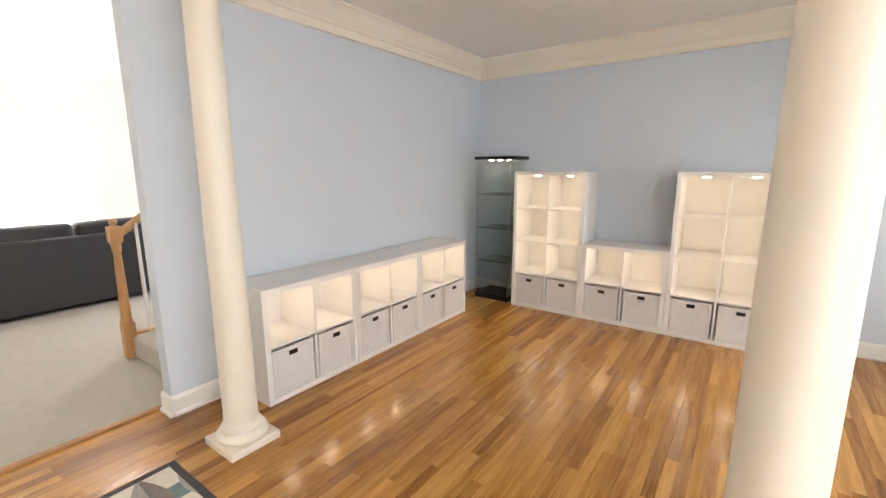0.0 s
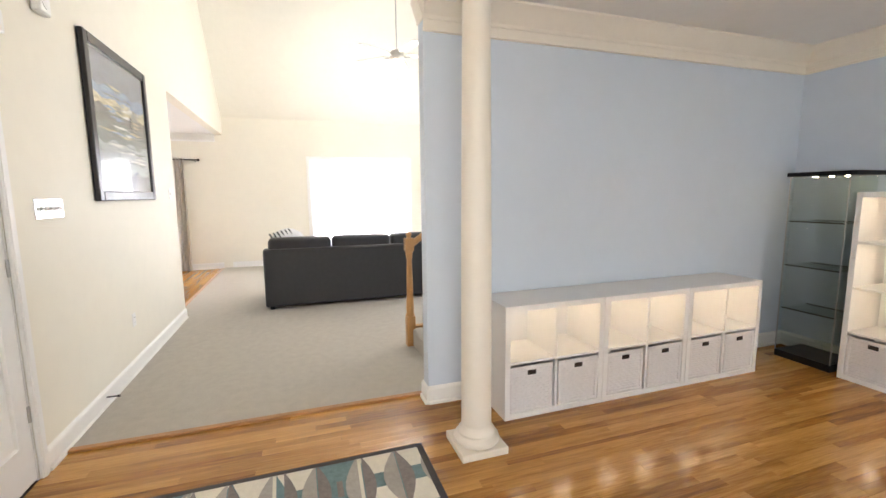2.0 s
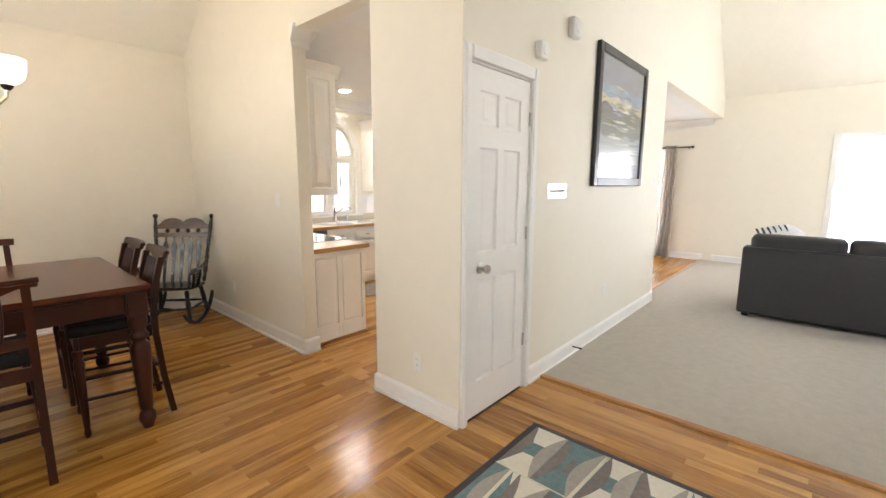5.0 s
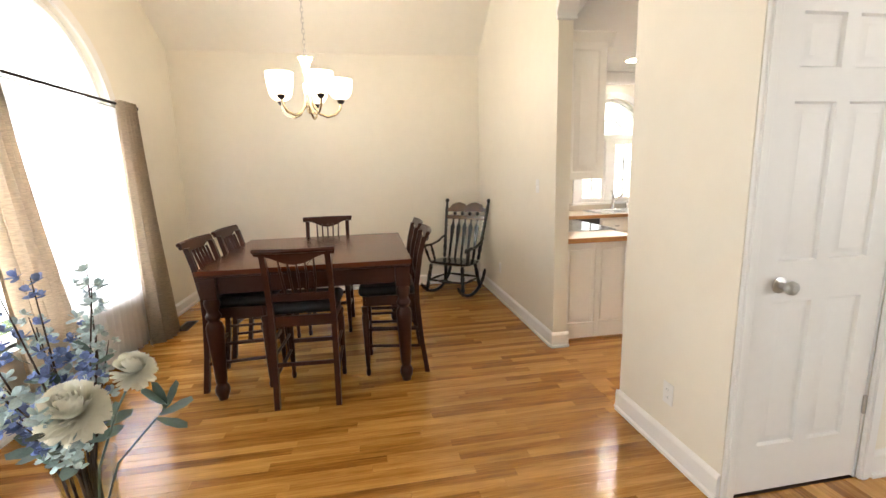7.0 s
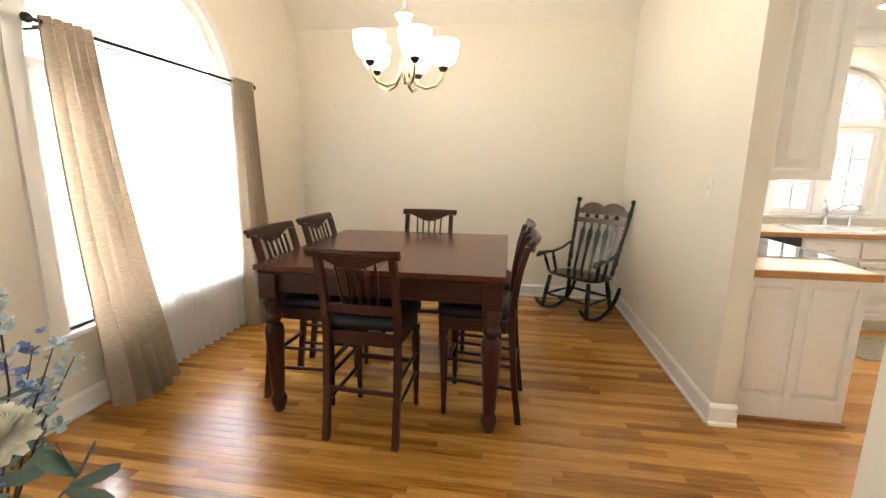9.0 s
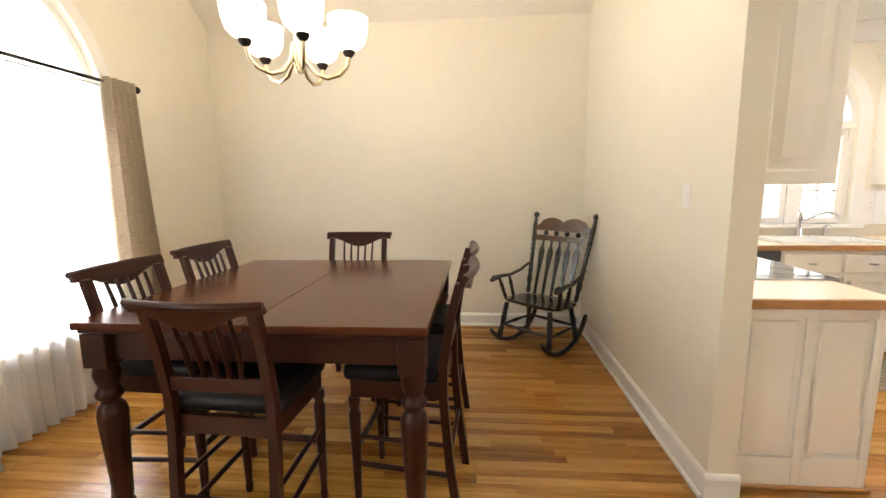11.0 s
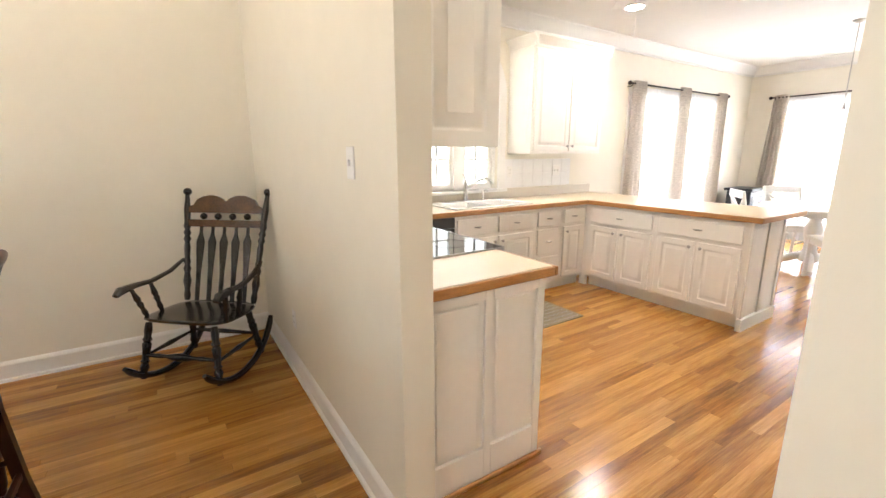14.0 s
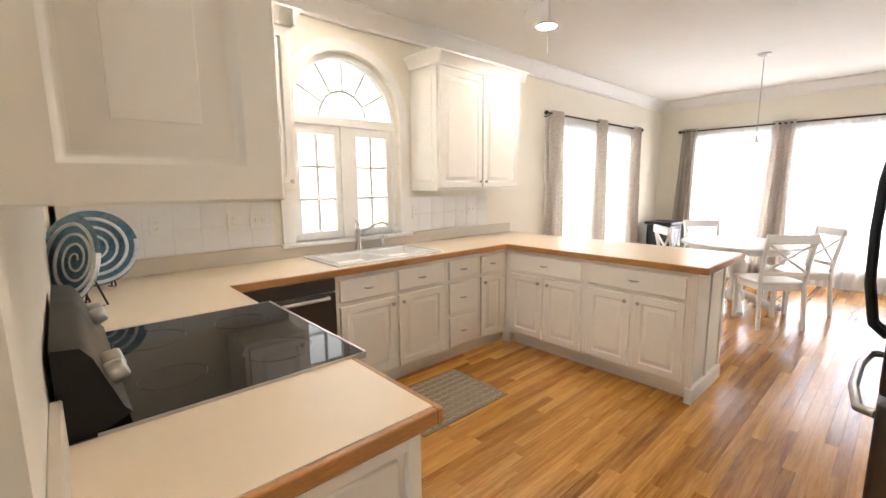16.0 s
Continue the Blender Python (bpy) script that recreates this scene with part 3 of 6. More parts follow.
# ---- windows ----
def arched_window(name, c, r, sill, spring, m, label, trim_w, muntins):
    """Window in local x and z; room side is +y."""
    w = thing(name, label, "window", m=m)
    tagged(w, kind="structure")
    part("window_casing", arch_band(bmesh.new(), c, r, trim_w, sill - 0.02, spring, 0.15, 0.172), TRIM, w)
    part("window_frame", arch_band(bmesh.new(), c, r - 0.045, 0.043, sill + 0.05, spring, 0.05, 0.11), TRIM, w)
    part("window_sill", box(bmesh.new(), c - r - trim_w - 0.02, c + r + trim_w + 0.02, 0.02, 0.20, sill - 0.03, sill, 0.006), TRIM, w)
    part("transom_bar", box(bmesh.new(), c - r + 0.003, c + r - 0.003, 0.04, 0.12, spring - 0.07, spring, 0.006), TRIM, w)
    sash = bmesh.new()
    box(sash, c - 0.05, c + 0.05, 0.045, 0.115, sill + 0.003, spring - 0.07)
    for s in (-1, 1):
        a, b = sorted((c + s * 0.05, c + s * (r - 0.045)))
        box(sash, a, a + 0.045, 0.06, 0.10, sill + 0.003, spring - 0.07), box(sash, b - 0.045, b, 0.06, 0.10, sill + 0.003, spring - 0.07)
        box(sash, a + 0.045, b - 0.045, 0.06, 0.10, sill + 0.003, sill + 0.06), box(sash, a + 0.045, b - 0.045, 0.06, 0.10, spring - 0.13, spring - 0.07)
    part("casement_sash", sash, TRIM, w)
    if muntins:
        g = bmesh.new()
        for s in (-1, 1):
            a, b = sorted((c + s * 0.09, c + s * (r - 0.09)))
            box(g, (a + b) / 2 - 0.010, (a + b) / 2 + 0.010, 0.07, 0.088, sill + 0.06, spring - 0.13)
            for k in (1, 2):
                z = sill + 0.06 + (spring - sill - 0.19) * k / 3
                box(g, a, b, 0.071, 0.087, z - 0.010, z + 0.010)
        part("muntin_grid", g, TRIM, w)
        fan = bmesh.new()
        for k in range(1, 6):
            d = math.pi * k / 6
            tube(fan, [(c + q * math.cos(d), 0.08, spring + q * math.sin(d)) for q in (r * 0.42, r - 0.04)], 0.011, 6)
        tube(fan, [(c + r * 0.42 * math.cos(math.pi * i / 16), 0.08, spring + r * 0.42 * math.sin(math.pi * i / 16)) for i in range(17)], 0.011, 6)
        part("sunburst_muntin", fan, TRIM, w)
    pane = prism(bmesh.new(), [(c - r + 0.01, sill + 0.01), (c + r - 0.01, sill + 0.01)] + arch_points(c, r - 0.01, spring)[::-1], 0.004, Matrix.Translation((0, 0.079, 0)))
    part("pane", pane, PANE, w).visible_shadow = False
    return w


def flat_window(name, a, b, z0, z1, m, label, mullions=1):
    w = thing(name, label, "window", m=m)
    tagged(w, kind="structure")
    f = bmesh.new()
    for x0, x1, q0, q1 in ((a, a + 0.05, z0, z1), (b - 0.05, b, z0, z1), (a + 0.05, b - 0.05, z0, z0 + 0.05), (a + 0.05, b - 0.05, z1 - 0.05, z1)):
        box(f, x0, x1, 0.04, 0.10, q0, q1)
    part("window_frame", f, TRIM, w)
    for k in range(1, mullions + 1):
        x = a + (b - a) * k / (mullions + 1)
        part("mullion", box(bmesh.new(), x - 0.04, x + 0.04, 0.03, 0.11, z0 + 0.05, z1 - 0.05, 0.004), TRIM, w)
    c = bmesh.new()
    for x0, x1, q0, q1 in ((a - 0.09, a, z0 - 0.09, z1 + 0.09), (b, b + 0.09, z0 - 0.09, z1 + 0.09), (a, b, z1, z1 + 0.09), (a, b, z0 - 0.09, z0)):
        box(c, x0, x1, 0.15, 0.172, q0, q1, 0.005)
    part("window_casing", c, TRIM, w)
    part("pane", box(bmesh.new(), a + 0.05, b - 0.05, 0.07, 0.074, z0 + 0.05, z1 - 0.05), PANE, w).visible_shadow = False
    return w


arched_window("window_1", -3.03, 0.80, 0.50, 1.96, pose(DX1 + 0.15, 0, 0, 0, 0, 90), "tall arched dining window with white casing", 0.09, False)
arched_window("window_2", KWC, KWR, 1.0, 1.915, pose(0, SY - 0.15, 0), "arched kitchen window with sunburst muntins over the sink", 0.085, True)
FARM = pose(FARX - 0.15, 0, 0, 0, 0, -90)
flat_window("window_3", -lw1, -lw0, 0.35, lwt, FARM, "wide white living room window", 2)
for i, (a, b) in enumerate(BW):
    flat_window("window_%d" % (4 + i), -b, -a, 0.25, 2.1, FARM, "large white breakfast room window", 0 if i == 0 else 1)
# unseen window, added so that daylight reaches the blue walls
flat_window("window_7", 2.2, 4.2, 0.4, 2.2, pose(2.12, 0, 0, 0, 0, 90), "unseen wide white sitting room window, added for its light", 1)
# entry window is unseen and added to brighten the foyer
flat_window("window_8", -0.75, 0.85, 0.4, 2.3, pose(2.12, 0, 0, 0, 0, 90), "unseen white entry window, added to light the foyer", 2)
# hidden side window, added as fill for living room walls and ceiling
flat_window("window_9", 4.4, 7.6, 0.5, 2.4, pose(0, 5.15, 0, 0, 0, 180), "wide white window in the living room side wall", 2)
flat_window("window_6", -8.25, -6.15, 0.12, 2.08, pose(0, SY - 0.15, 0), "wide white window beside the kitchen", 1)

# sky light standing in the openings, three of them windows added for light
DAY = (0.93, 0.97, 1.0)
area("skylight_dining", pose(DX1 + 0.135, -3.03, 1.25, 0, 90, 0), 1.45, 1.55, 62, DAY)
area("skylight_entry", pose(2.105, 0.05, 1.35, 0, 90, 0), 1.75, 1.45, 15, DAY)
area("skylight_sitting", pose(2.105, 3.2, 1.3, 0, 90, 0), 1.75, 1.95, 3.5, DAY)
area("skylight_living", pose(FARX - 0.135, 1.66, 1.25, 0, -90, 0), 1.7, 2.0, 170, DAY)
area("skylight_living_side", pose(-6.0, 5.135, 1.45, -90, 0, 0), 3.0, 1.8, 85, DAY)
area("skylight_breakfast", pose(FARX - 0.135, -4.05, 1.2, 0, -90, 0), 1.8, 0.9, 55, DAY)
area("skylight_breakfast_wide", pose(FARX - 0.135, -2.65, 1.2, 0, -90, 0), 1.8, 1.3, 78, DAY)
area("skylight_patio", pose(-7.2, SY - 0.135, 1.1, -90, 0, 180), 2.0, 1.8, 55, DAY)
# self-glowing slabs that stand in for the bright hazy distance outside
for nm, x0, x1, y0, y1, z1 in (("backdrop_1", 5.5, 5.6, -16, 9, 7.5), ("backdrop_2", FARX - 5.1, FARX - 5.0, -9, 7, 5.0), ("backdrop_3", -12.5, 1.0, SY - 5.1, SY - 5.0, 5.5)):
    slab(nm, x0, x1, y0, y1, -0.6, z1, BACKDROP, "glowing backdrop slab for hazy garden light")


# ---- sitting room things ----
def cube_shelf(rows, label, m, group):
    """White cube shelf, two cubes wide, front at local y = 0, back at 0.39; baskets go below, lit cubes above."""
    W, D, T, t = 0.765, 0.39, 0.038, 0.016
    H = 1.469 if rows == 4 else 0.769
    s = thing("cube_shelf", label, "shelf", group, m)
    for x in (0, W - T):
        part("side_panel", box(bmesh.new(), x, x + T, 0, D, 0, H, 0.002), WHITE, s)
    part("top_panel", box(bmesh.new(), T, W - T, 0.0005, D, H - T, H, 0.002), WHITE, s)
    part("bottom_panel", box(bmesh.new(), T, W - T, 0.0005, D, 0, T, 0.002), WHITE, s)
    part("back_panel", box(bmesh.new(), T, W - T, D - 0.012, D - 0.001, T, H - T), WHITE, s)
    part("divider", box(bmesh.new(), W / 2 - t / 2, W / 2 + t / 2, 0.001, D - 0.012, T, H - T), WHITE, s)
    step = (H - 2 * T + t) / rows
    for r in range(1, rows):
        z = T + step * r - t
        for x0, x1 in ((T, W / 2 - t / 2), (W / 2 + t / 2, W - T)):
            part("shelf_board", box(bmesh.new(), x0, x1, 0.001, D - 0.012, z, z + t), WHITE, s)
    # discs below the top row are added to light their own cubes
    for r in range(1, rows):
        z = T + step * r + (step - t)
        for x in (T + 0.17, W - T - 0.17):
            part("puck_lamp", lathe(bmesh.new(), [(0.028, z - 0.009), (0.03, z - 0.007), (0.03, z - 0.0005)], x, 0.13, 14), PUCK, s, "warm glowing disc, added as fill below the top row")
    return s


def woven_basket(m):
    b = thing("woven_basket", "white woven basket with a dark handle slot in a cube shelf", "basket", "baskets in the cube shelves", m)
    w, h, d = 0.318, 0.315, 0.34
    shell = bmesh.new()
    box(shell, 0, w, 0.010, 0.018, 0, h), box(shell, 0, w, d - 0.008, d, 0, h), box(shell, 0, 0.008, 0.018, d - 0.008, 0, h), box(shell, w - 0.008, w, 0.018, d - 0.008, 0, h), box(shell, 0.008, w - 0.008, 0.018, d - 0.008, 0, 0.01)
    part("shell", shell, BASKET, b)
    rim = bmesh.new()
    box(rim, 0, w, 0.002, 0.012, h - 0.022, h, 0.004), box(rim, 0, w, 0.002, 0.012, 0, 0.02, 0.004)
    for x in (0, w - 0.022):
        box(rim, x, x + 0.022, 0.002, 0.012, 0.02, h - 0.022, 0.004)
    part("rim", rim, BASKET, b)
    n = 15
    for k in range(n):
        z = 0.024 + (h - 0.05) * k / n
        strip = bmesh.new()
        zz = (h - 0.05) / n
        pts = [(0.022 + (w - 0.044) * i / 12, 0.0085 + 0.0035 * math.cos(math.pi * (i + k)), z + zz / 2) for i in range(13)]
        for (xa, ya, za), (xb, yb, zb) in zip(pts, pts[1:]):
            q = [strip.verts.new(v) for v in ((xa, ya - 0.002, za - zz * 0.42), (xb, yb - 0.002, zb - zz * 0.42), (xb, yb - 0.002, zb + zz * 0.42), (xa, ya - 0.002, za + zz * 0.42), (xa, ya + 0.003, za - zz * 0.48), (xb, yb + 0.003, zb - zz * 0.48), (xb, yb + 0.003, zb + zz * 0.48), (xa, ya + 0.003, za + zz * 0.48))]
            strip.faces.new(q[:4]), strip.faces.new((q[0], q[4], q[5], q[1])), strip.faces.new((q[3], q[2], q[6], q[7]))
        bmesh.ops.remove_doubles(strip, verts=strip.verts, dist=0.0002)
        part("woven_strip", strip, BASKET, b)
    part("handle_slot", box(bmesh.new(), w / 2 - 0.032, w / 2 + 0.032, 0.0, 0.006, h - 0.062, h - 0.030, 0.003), BRONZE, b, "dark metal handle plate")
    return b


low_x = -2.03
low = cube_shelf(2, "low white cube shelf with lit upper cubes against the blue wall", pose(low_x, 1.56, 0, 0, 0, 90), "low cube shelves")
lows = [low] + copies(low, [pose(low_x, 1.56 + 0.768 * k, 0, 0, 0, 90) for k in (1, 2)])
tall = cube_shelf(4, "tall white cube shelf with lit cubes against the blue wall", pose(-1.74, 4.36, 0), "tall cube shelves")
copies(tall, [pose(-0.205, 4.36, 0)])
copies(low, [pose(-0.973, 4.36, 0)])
basket = woven_basket(pose(-1.74 + 0.042, 4.364, 0.039))
places = [pose(-1.74 + 0.407, 4.364, 0.039)] + [pose(x0 + dx, 4.364, 0.039) for x0 in (-0.973, -0.205) for dx in (0.042, 0.407)]
places += [pose(low_x - 0.004, 1.56 + 0.768 * k + dx, 0.039, 0, 0, 90) for k in range(3) for dx in (0.042, 0.407)]
copies(basket, places)

# glass display cabinet in the corner
det = thing("display_cabinet", "tall glass display cabinet with black top and base", "cabinet", m=pose(-2.235, 4.39, 0))
part("base", box(bmesh.new(), 0, 0.43, 0, 0.365, 0, 0.06, 0.004), BLACK, det)
part("top", box(bmesh.new(), -0.02, 0.47, -0.01, 0.375, 1.60, 1.635, 0.004), BLACK, det)
for x0, x1, y0, y1, nm in ((0.004, 0.008, 0.004, 0.36, "side_glass"), (0.422, 0.426, 0.004, 0.36, "side_glass"), (0.012, 0.418, 0.356, 0.36, "back_glass"), (0.012, 0.418, 0.004, 0.008, "door_glass")):
    part(nm, box(bmesh.new(), x0, x1, y0, y1, 0.061, 1.599), CASE_GLASS, det).visible_shadow = False
for k in range(1, 4):
    part("glass_shelf", box(bmesh.new(), 0.014, 0.416, 0.03, 0.352, 0.06 + 0.385 * k, 0.066 + 0.385 * k), CASE_GLASS, det)
    edge = bmesh.new()
    for y in (0.022, 0.353):
        box(edge, 0.012, 0.418, y, y + 0.004, 0.058 + 0.385 * k, 0.068 + 0.385 * k)
    part("shelf_edge", edge, SLATE, det)
for x in (0.002, 0.424):
    part("corner_strip", box(bmesh.new(), x, x + 0.006, -0.001, 0.007, 0.061, 1.599), STEEL, det)
for x in (0.10, 0.215, 0.33):
    part("lamp", lathe(bmesh.new(), [(0.016, 1.592), (0.016, 1.5995)], x, 0.16, 12), PUCK, det)


def column(m):
    c = thing("column", "round cream painted column on a square plinth", "column", "columns between foyer and sitting room", m)
    part("plinth", box(bmesh.new(), -0.142, 0.142, -0.142, 0.142, 0, 0.045, 0.006), COLUMN, c)
    part("torus_base", lathe(bmesh.new(), [(0.12, 0.045), (0.132, 0.052), (0.136, 0.066), (0.130, 0.082), (0.112, 0.09), (0.108, 0.098), (0.112, 0.105), (0.108, 0.116), (0.096, 0.125), (0.090, 0.15)], n=32), COLUMN, c)
    part("shaft", lathe(bmesh.new(), [(0.0885, 0.15), (0.0875, 0.6), (0.085, 1.2), (0.080, 1.8), (0.074, 2.47)], n=40), COLUMN, c)
    part("capital", lathe(bmesh.new(), [(0.074, 2.47), (0.086, 2.48), (0.086, 2.495), (0.076, 2.505), (0.076, 2.57), (0.105, 2.62), (0.105, 2.64)], n=32), COLUMN, c)
    part("abacus", box(bmesh.new(), -0.12, 0.12, -0.12, 0.12, 2.64, 2.68, 0.004), COLUMN, c)
    return c


col = column(pose(-1.85, 1.28, 0))
copies(col, [pose(0.43, 1.28, 0)])

# foyer rug
rug = thing("area_rug", "teal grey and cream patterned rug with a dark border", "rug", m=pose(-1.975, -0.715, 0))
RL, RW = 2.30, 1.69
part("border", box(bmesh.new(), 0, RL, 0, RW, 0.0005, 0.009, 0.003), RUG_DARK, rug, "charcoal border")
part("field", box(bmesh.new(), 0.04, RL - 0.04, 0.04, RW - 0.04, 0.0055, 0.0105), RUG_TEAL, rug, "teal ground")


def curve_shape(bm, left, right, x0, x1, z0, z1, n=10):
    """Flat pile figure between two edges that run along x; edges give y for a share 0..1."""
    q = []
    for i in range(n + 1):
        s = i / n
        q.append((x0 + (x1 - x0) * s, left(s), right(s)))
    for (xa, la, ra), (xb, lb, rb) in zip(q, q[1:]):
        top = [bm.verts.new(v) for v in ((xa, la, z1), (xb, lb, z1), (xb, rb, z1), (xa, ra, z1))]
        bm.faces.new(top)
        bot = [bm.verts.new((v.co.x, v.co.y, z0)) for v in top]
        bm.faces.new((top[0], top[3], bot[3], bot[0])), bm.faces.new((top[1], top[0], bot[0], bot[1])), bm.faces.new((top[3], top[2], bot[2], bot[3]))


PILE = {"grey_leaf": 0.0128, "dark_leaf": 0.0123, "cream_figure": 0.0118, "row_line": 0.0133}
FIG = {"grey_leaf": RUG_GREY, "dark_leaf": RUG_DGREY, "cream_figure": RUG_CREAM, "row_line": RUG_CREAM}


def figure(nm, left, right, x0, x1, n=10):
    bm = bmesh.new()
    curve_shape(bm, left, right, x0, x1, 0.009, PILE[nm], n)
    bmesh.ops.remove_doubles(bm, verts=bm.verts, dist=0.0002)
    part(nm, bm, FIG[nm], rug)


rows_n, per = 5, 0.21
rh = (RL - 0.08) / rows_n
rnd = random.Random(4)
for r in range(rows_n):
    x0, x1 = 0.04 + rh * r, 0.04 + rh * (r + 1) - 0.008
    yy = 0.04 + (0.0 if r % 2 else -0.11)
    k = 0
    while yy < RW - 0.06:
        def lim(v):
            return min(max(v, 0.04), RW - 0.04)
        c, sway, fat = yy + per / 2, rnd.uniform(-0.03, 0.03), rnd.uniform(0.9, 1.15)
        if c - 0.06 > 0.04:
            figure("grey_leaf", lambda s: lim(c - 0.014 - 0.066 * fat * math.sin(math.pi * s) + sway * (s - 0.5)), lambda s: lim(c - 0.004 + sway * (s - 0.5)), x0, x1)
        off = 0.0
        if k % 2 == 0 and c > 0.04:
            figure("cream_figure", lambda s: lim(c - 0.004 + sway * (s - 0.5)), lambda s: lim(c + 0.014 + sway * (s - 0.5)), x0, x1)
            off = 0.018 if k % 4 else 0.05
        if c + 0.06 < RW - 0.04:
            figure("dark_leaf", lambda s: lim(c + 0.002 + off + sway * (s - 0.5)), lambda s: lim(c + 0.010 + off + 0.056 * fat * math.sin(math.pi * s) + sway * (s - 0.5)), x0, x1)
        e = yy + per
        if e + 0.03 < RW - 0.04 and e - 0.03 > 0.04:
            if k % 4 != 1:
                for sa, sb in ((0.0, 0.36), (0.62, 1.0)):
                    xa, xb = x0 + (x1 - x0) * sa, x0 + (x1 - x0) * sb
                    wide, thin = (0.098, 0.036) if sa == 0 else (0.036, 0.098)
                    figure("cream_figure", lambda s: lim(e - wide + (wide - thin) * s), lambda s: lim(e + wide - (wide - thin) * s), xa, xb, 4)
            else:
                xm = (x0 + x1) / 2
                figure("dark_leaf", lambda s: lim(e - 0.012), lambda s: lim(e + 0.018), xm - 0.06, xm + 0.06, 2)
        yy += per
        k += 1
    figure("row_line", lambda s: 0.04, lambda s: RW - 0.04, x1, x1 + 0.008, 1)

# closet door with six panels
def field_sheet(bm, x0, x1, z0, z1):
    """Moulded panel field: cove, flat groove and a sloping raised middle."""
    loops = []
    for q, y in ((0, -0.03), (0, -0.001), (0.007, -0.013), (0.016, -0.014), (0.040, -0.004), (0.042, -0.003)):
        loops.append([bm.verts.new(v) for v in ((x0 + q, y, z0 + q), (x1 - q, y, z0 + q), (x1 - q, y, z1 - q), (x0 + q, y, z1 - q))])
    for a, b in zip(loops, loops[1:]):
        for k in range(4):
            bm.faces.new((a[k], a[(k + 1) % 4], b[(k + 1) % 4], b[k]))
    bm.faces.new(loops[-1])
    bmesh.ops.recalc_face_normals(bm, faces=bm.faces)


door = thing("door_1", "white six-panel closet door, closed, with a steel knob", "door", m=pose(-2.338, DOORY - 0.006, 0.012))
tagged(door, kind="structure")
DW, DH = 0.652, 2.125
leaf = bmesh.new()
xs, zs = (0.105, 0.295, 0.357, 0.547), ((0.225, 0.88), (1.05, 1.675), (1.80, 1.995))
box(leaf, 0, xs[0], -0.035, 0, 0, DH), box(leaf, xs[1], xs[2], -0.035, 0, 0, DH), box(leaf, xs[3], DW, -0.035, 0, 0, DH)
for x0, x1 in ((xs[0], xs[1]), (xs[2], xs[3])):
    for z0, z1 in ((0, zs[0][0]), (zs[0][1], zs[1][0]), (zs[1][1], zs[2][0]), (zs[2][1], DH)):
        box(leaf, x0, x1, -0.035, 0, z0, z1)
part("leaf", leaf, TRIM, door)
for x0, x1 in ((xs[0], xs[1]), (xs[2], xs[3])):
    for z0, z1 in zs:
        p = bmesh.new()
        field_sheet(p, x0, x1, z0, z1)
        part("panel", p, TRIM, door)
knob = part("knob", lathe(bmesh.new(), [(0.034, 0), (0.034, 0.006), (0.013, 0.012), (0.012, 0.032), (0.024, 0.042), (0.029, 0.054), (0.026, 0.066), (0.014, 0.072)], n=20, m=pose(DW - 0.125, 0, 0.955, -90, 0, 0)), NICKEL, door, "satin nickel knob")
for z in (0.36, 1.13, 1.89):
    part("hinge", box(bmesh.new(), -0.006, 0.010, 0.0, 0.012, z - 0.045, z + 0.045, 0.004), NICKEL, door, "nickel hinge")
dm = pose(-2.345, DOORY, 0)
cas = bmesh.new()
for x0, x1, z0, z1 in ((-0.067, -0.002, 0, 2.230), (0.669, 0.724, 0, 2.230), (-0.002, 0.669, 2.154, 2.230)):
    box(cas, x0, x1, 0.0, 0.020, z0, z1, 0.005)
    inset = 0.02
    box(cas, x0 + (inset if x1 - x0 < 0.2 else 0), x1 - 0.008, 0.016, 0.026, z0, z1 - 0.008, 0.004)
box(cas, -0.002, 0.004, -0.13, 0.0, 0, 2.152), box(cas, 0.661, 0.667, -0.13, 0.0, 0, 2.152), box(cas, 0.004, 0.661, -0.13, 0.0, 2.142, 2.154)
box(cas, 0.004, 0.016, -0.07, -0.045, 0, 2.137), box(cas, 0.649, 0.661, -0.07, -0.045, 0, 2.137)
structure("trim_door_casing", cas, TRIM, "white moulded door casing", dm)

# framed picture on the closet wall
pic = thing("framed_picture", "large black framed seascape picture hanging on the cream wall", "picture", m=pose(-4.64, DOORY, 1.46))
PW, PH = 1.27, 1.19
fr = bmesh.new()
for x0, x1, z0, z1 in ((0, 0.075, 0, PH), (PW - 0.075, PW, 0, PH), (0.075, PW - 0.075, 0, 0.075), (0.075, PW - 0.075, PH - 0.075, PH)):
    box(fr, x0, x1, 0.002, 0.04, z0, z1, 0.008)
part("frame", fr, FRAME_BLACK, pic)
part("canvas", box(bmesh.new(), 0.07, PW - 0.07, 0.004, 0.014, 0.07, PH - 0.07), ART_SKY, pic, "muted blue and grey painted sheet")
rp = random.Random(9)


def paint_band(z0, z1, mat, wave, k):
    """A ragged horizontal band of paint across the sheet."""
    n, x0, x1 = 22, 0.078, PW - 0.078
    top = [(x0 + (x1 - x0) * i / n, min(z1 + wave * math.sin(1.7 * k + i * 0.9) * rp.uniform(0.4, 1.0), PH - 0.078)) for i in range(n + 1)]
    outline = [(x0, z0), (x1, z0)] + top[::-1]
    part("paint_band", prism(bmesh.new(), outline, 0.001, Matrix.Translation((0, 0.0142 + 0.0006 * k, 0))), mat, pic)


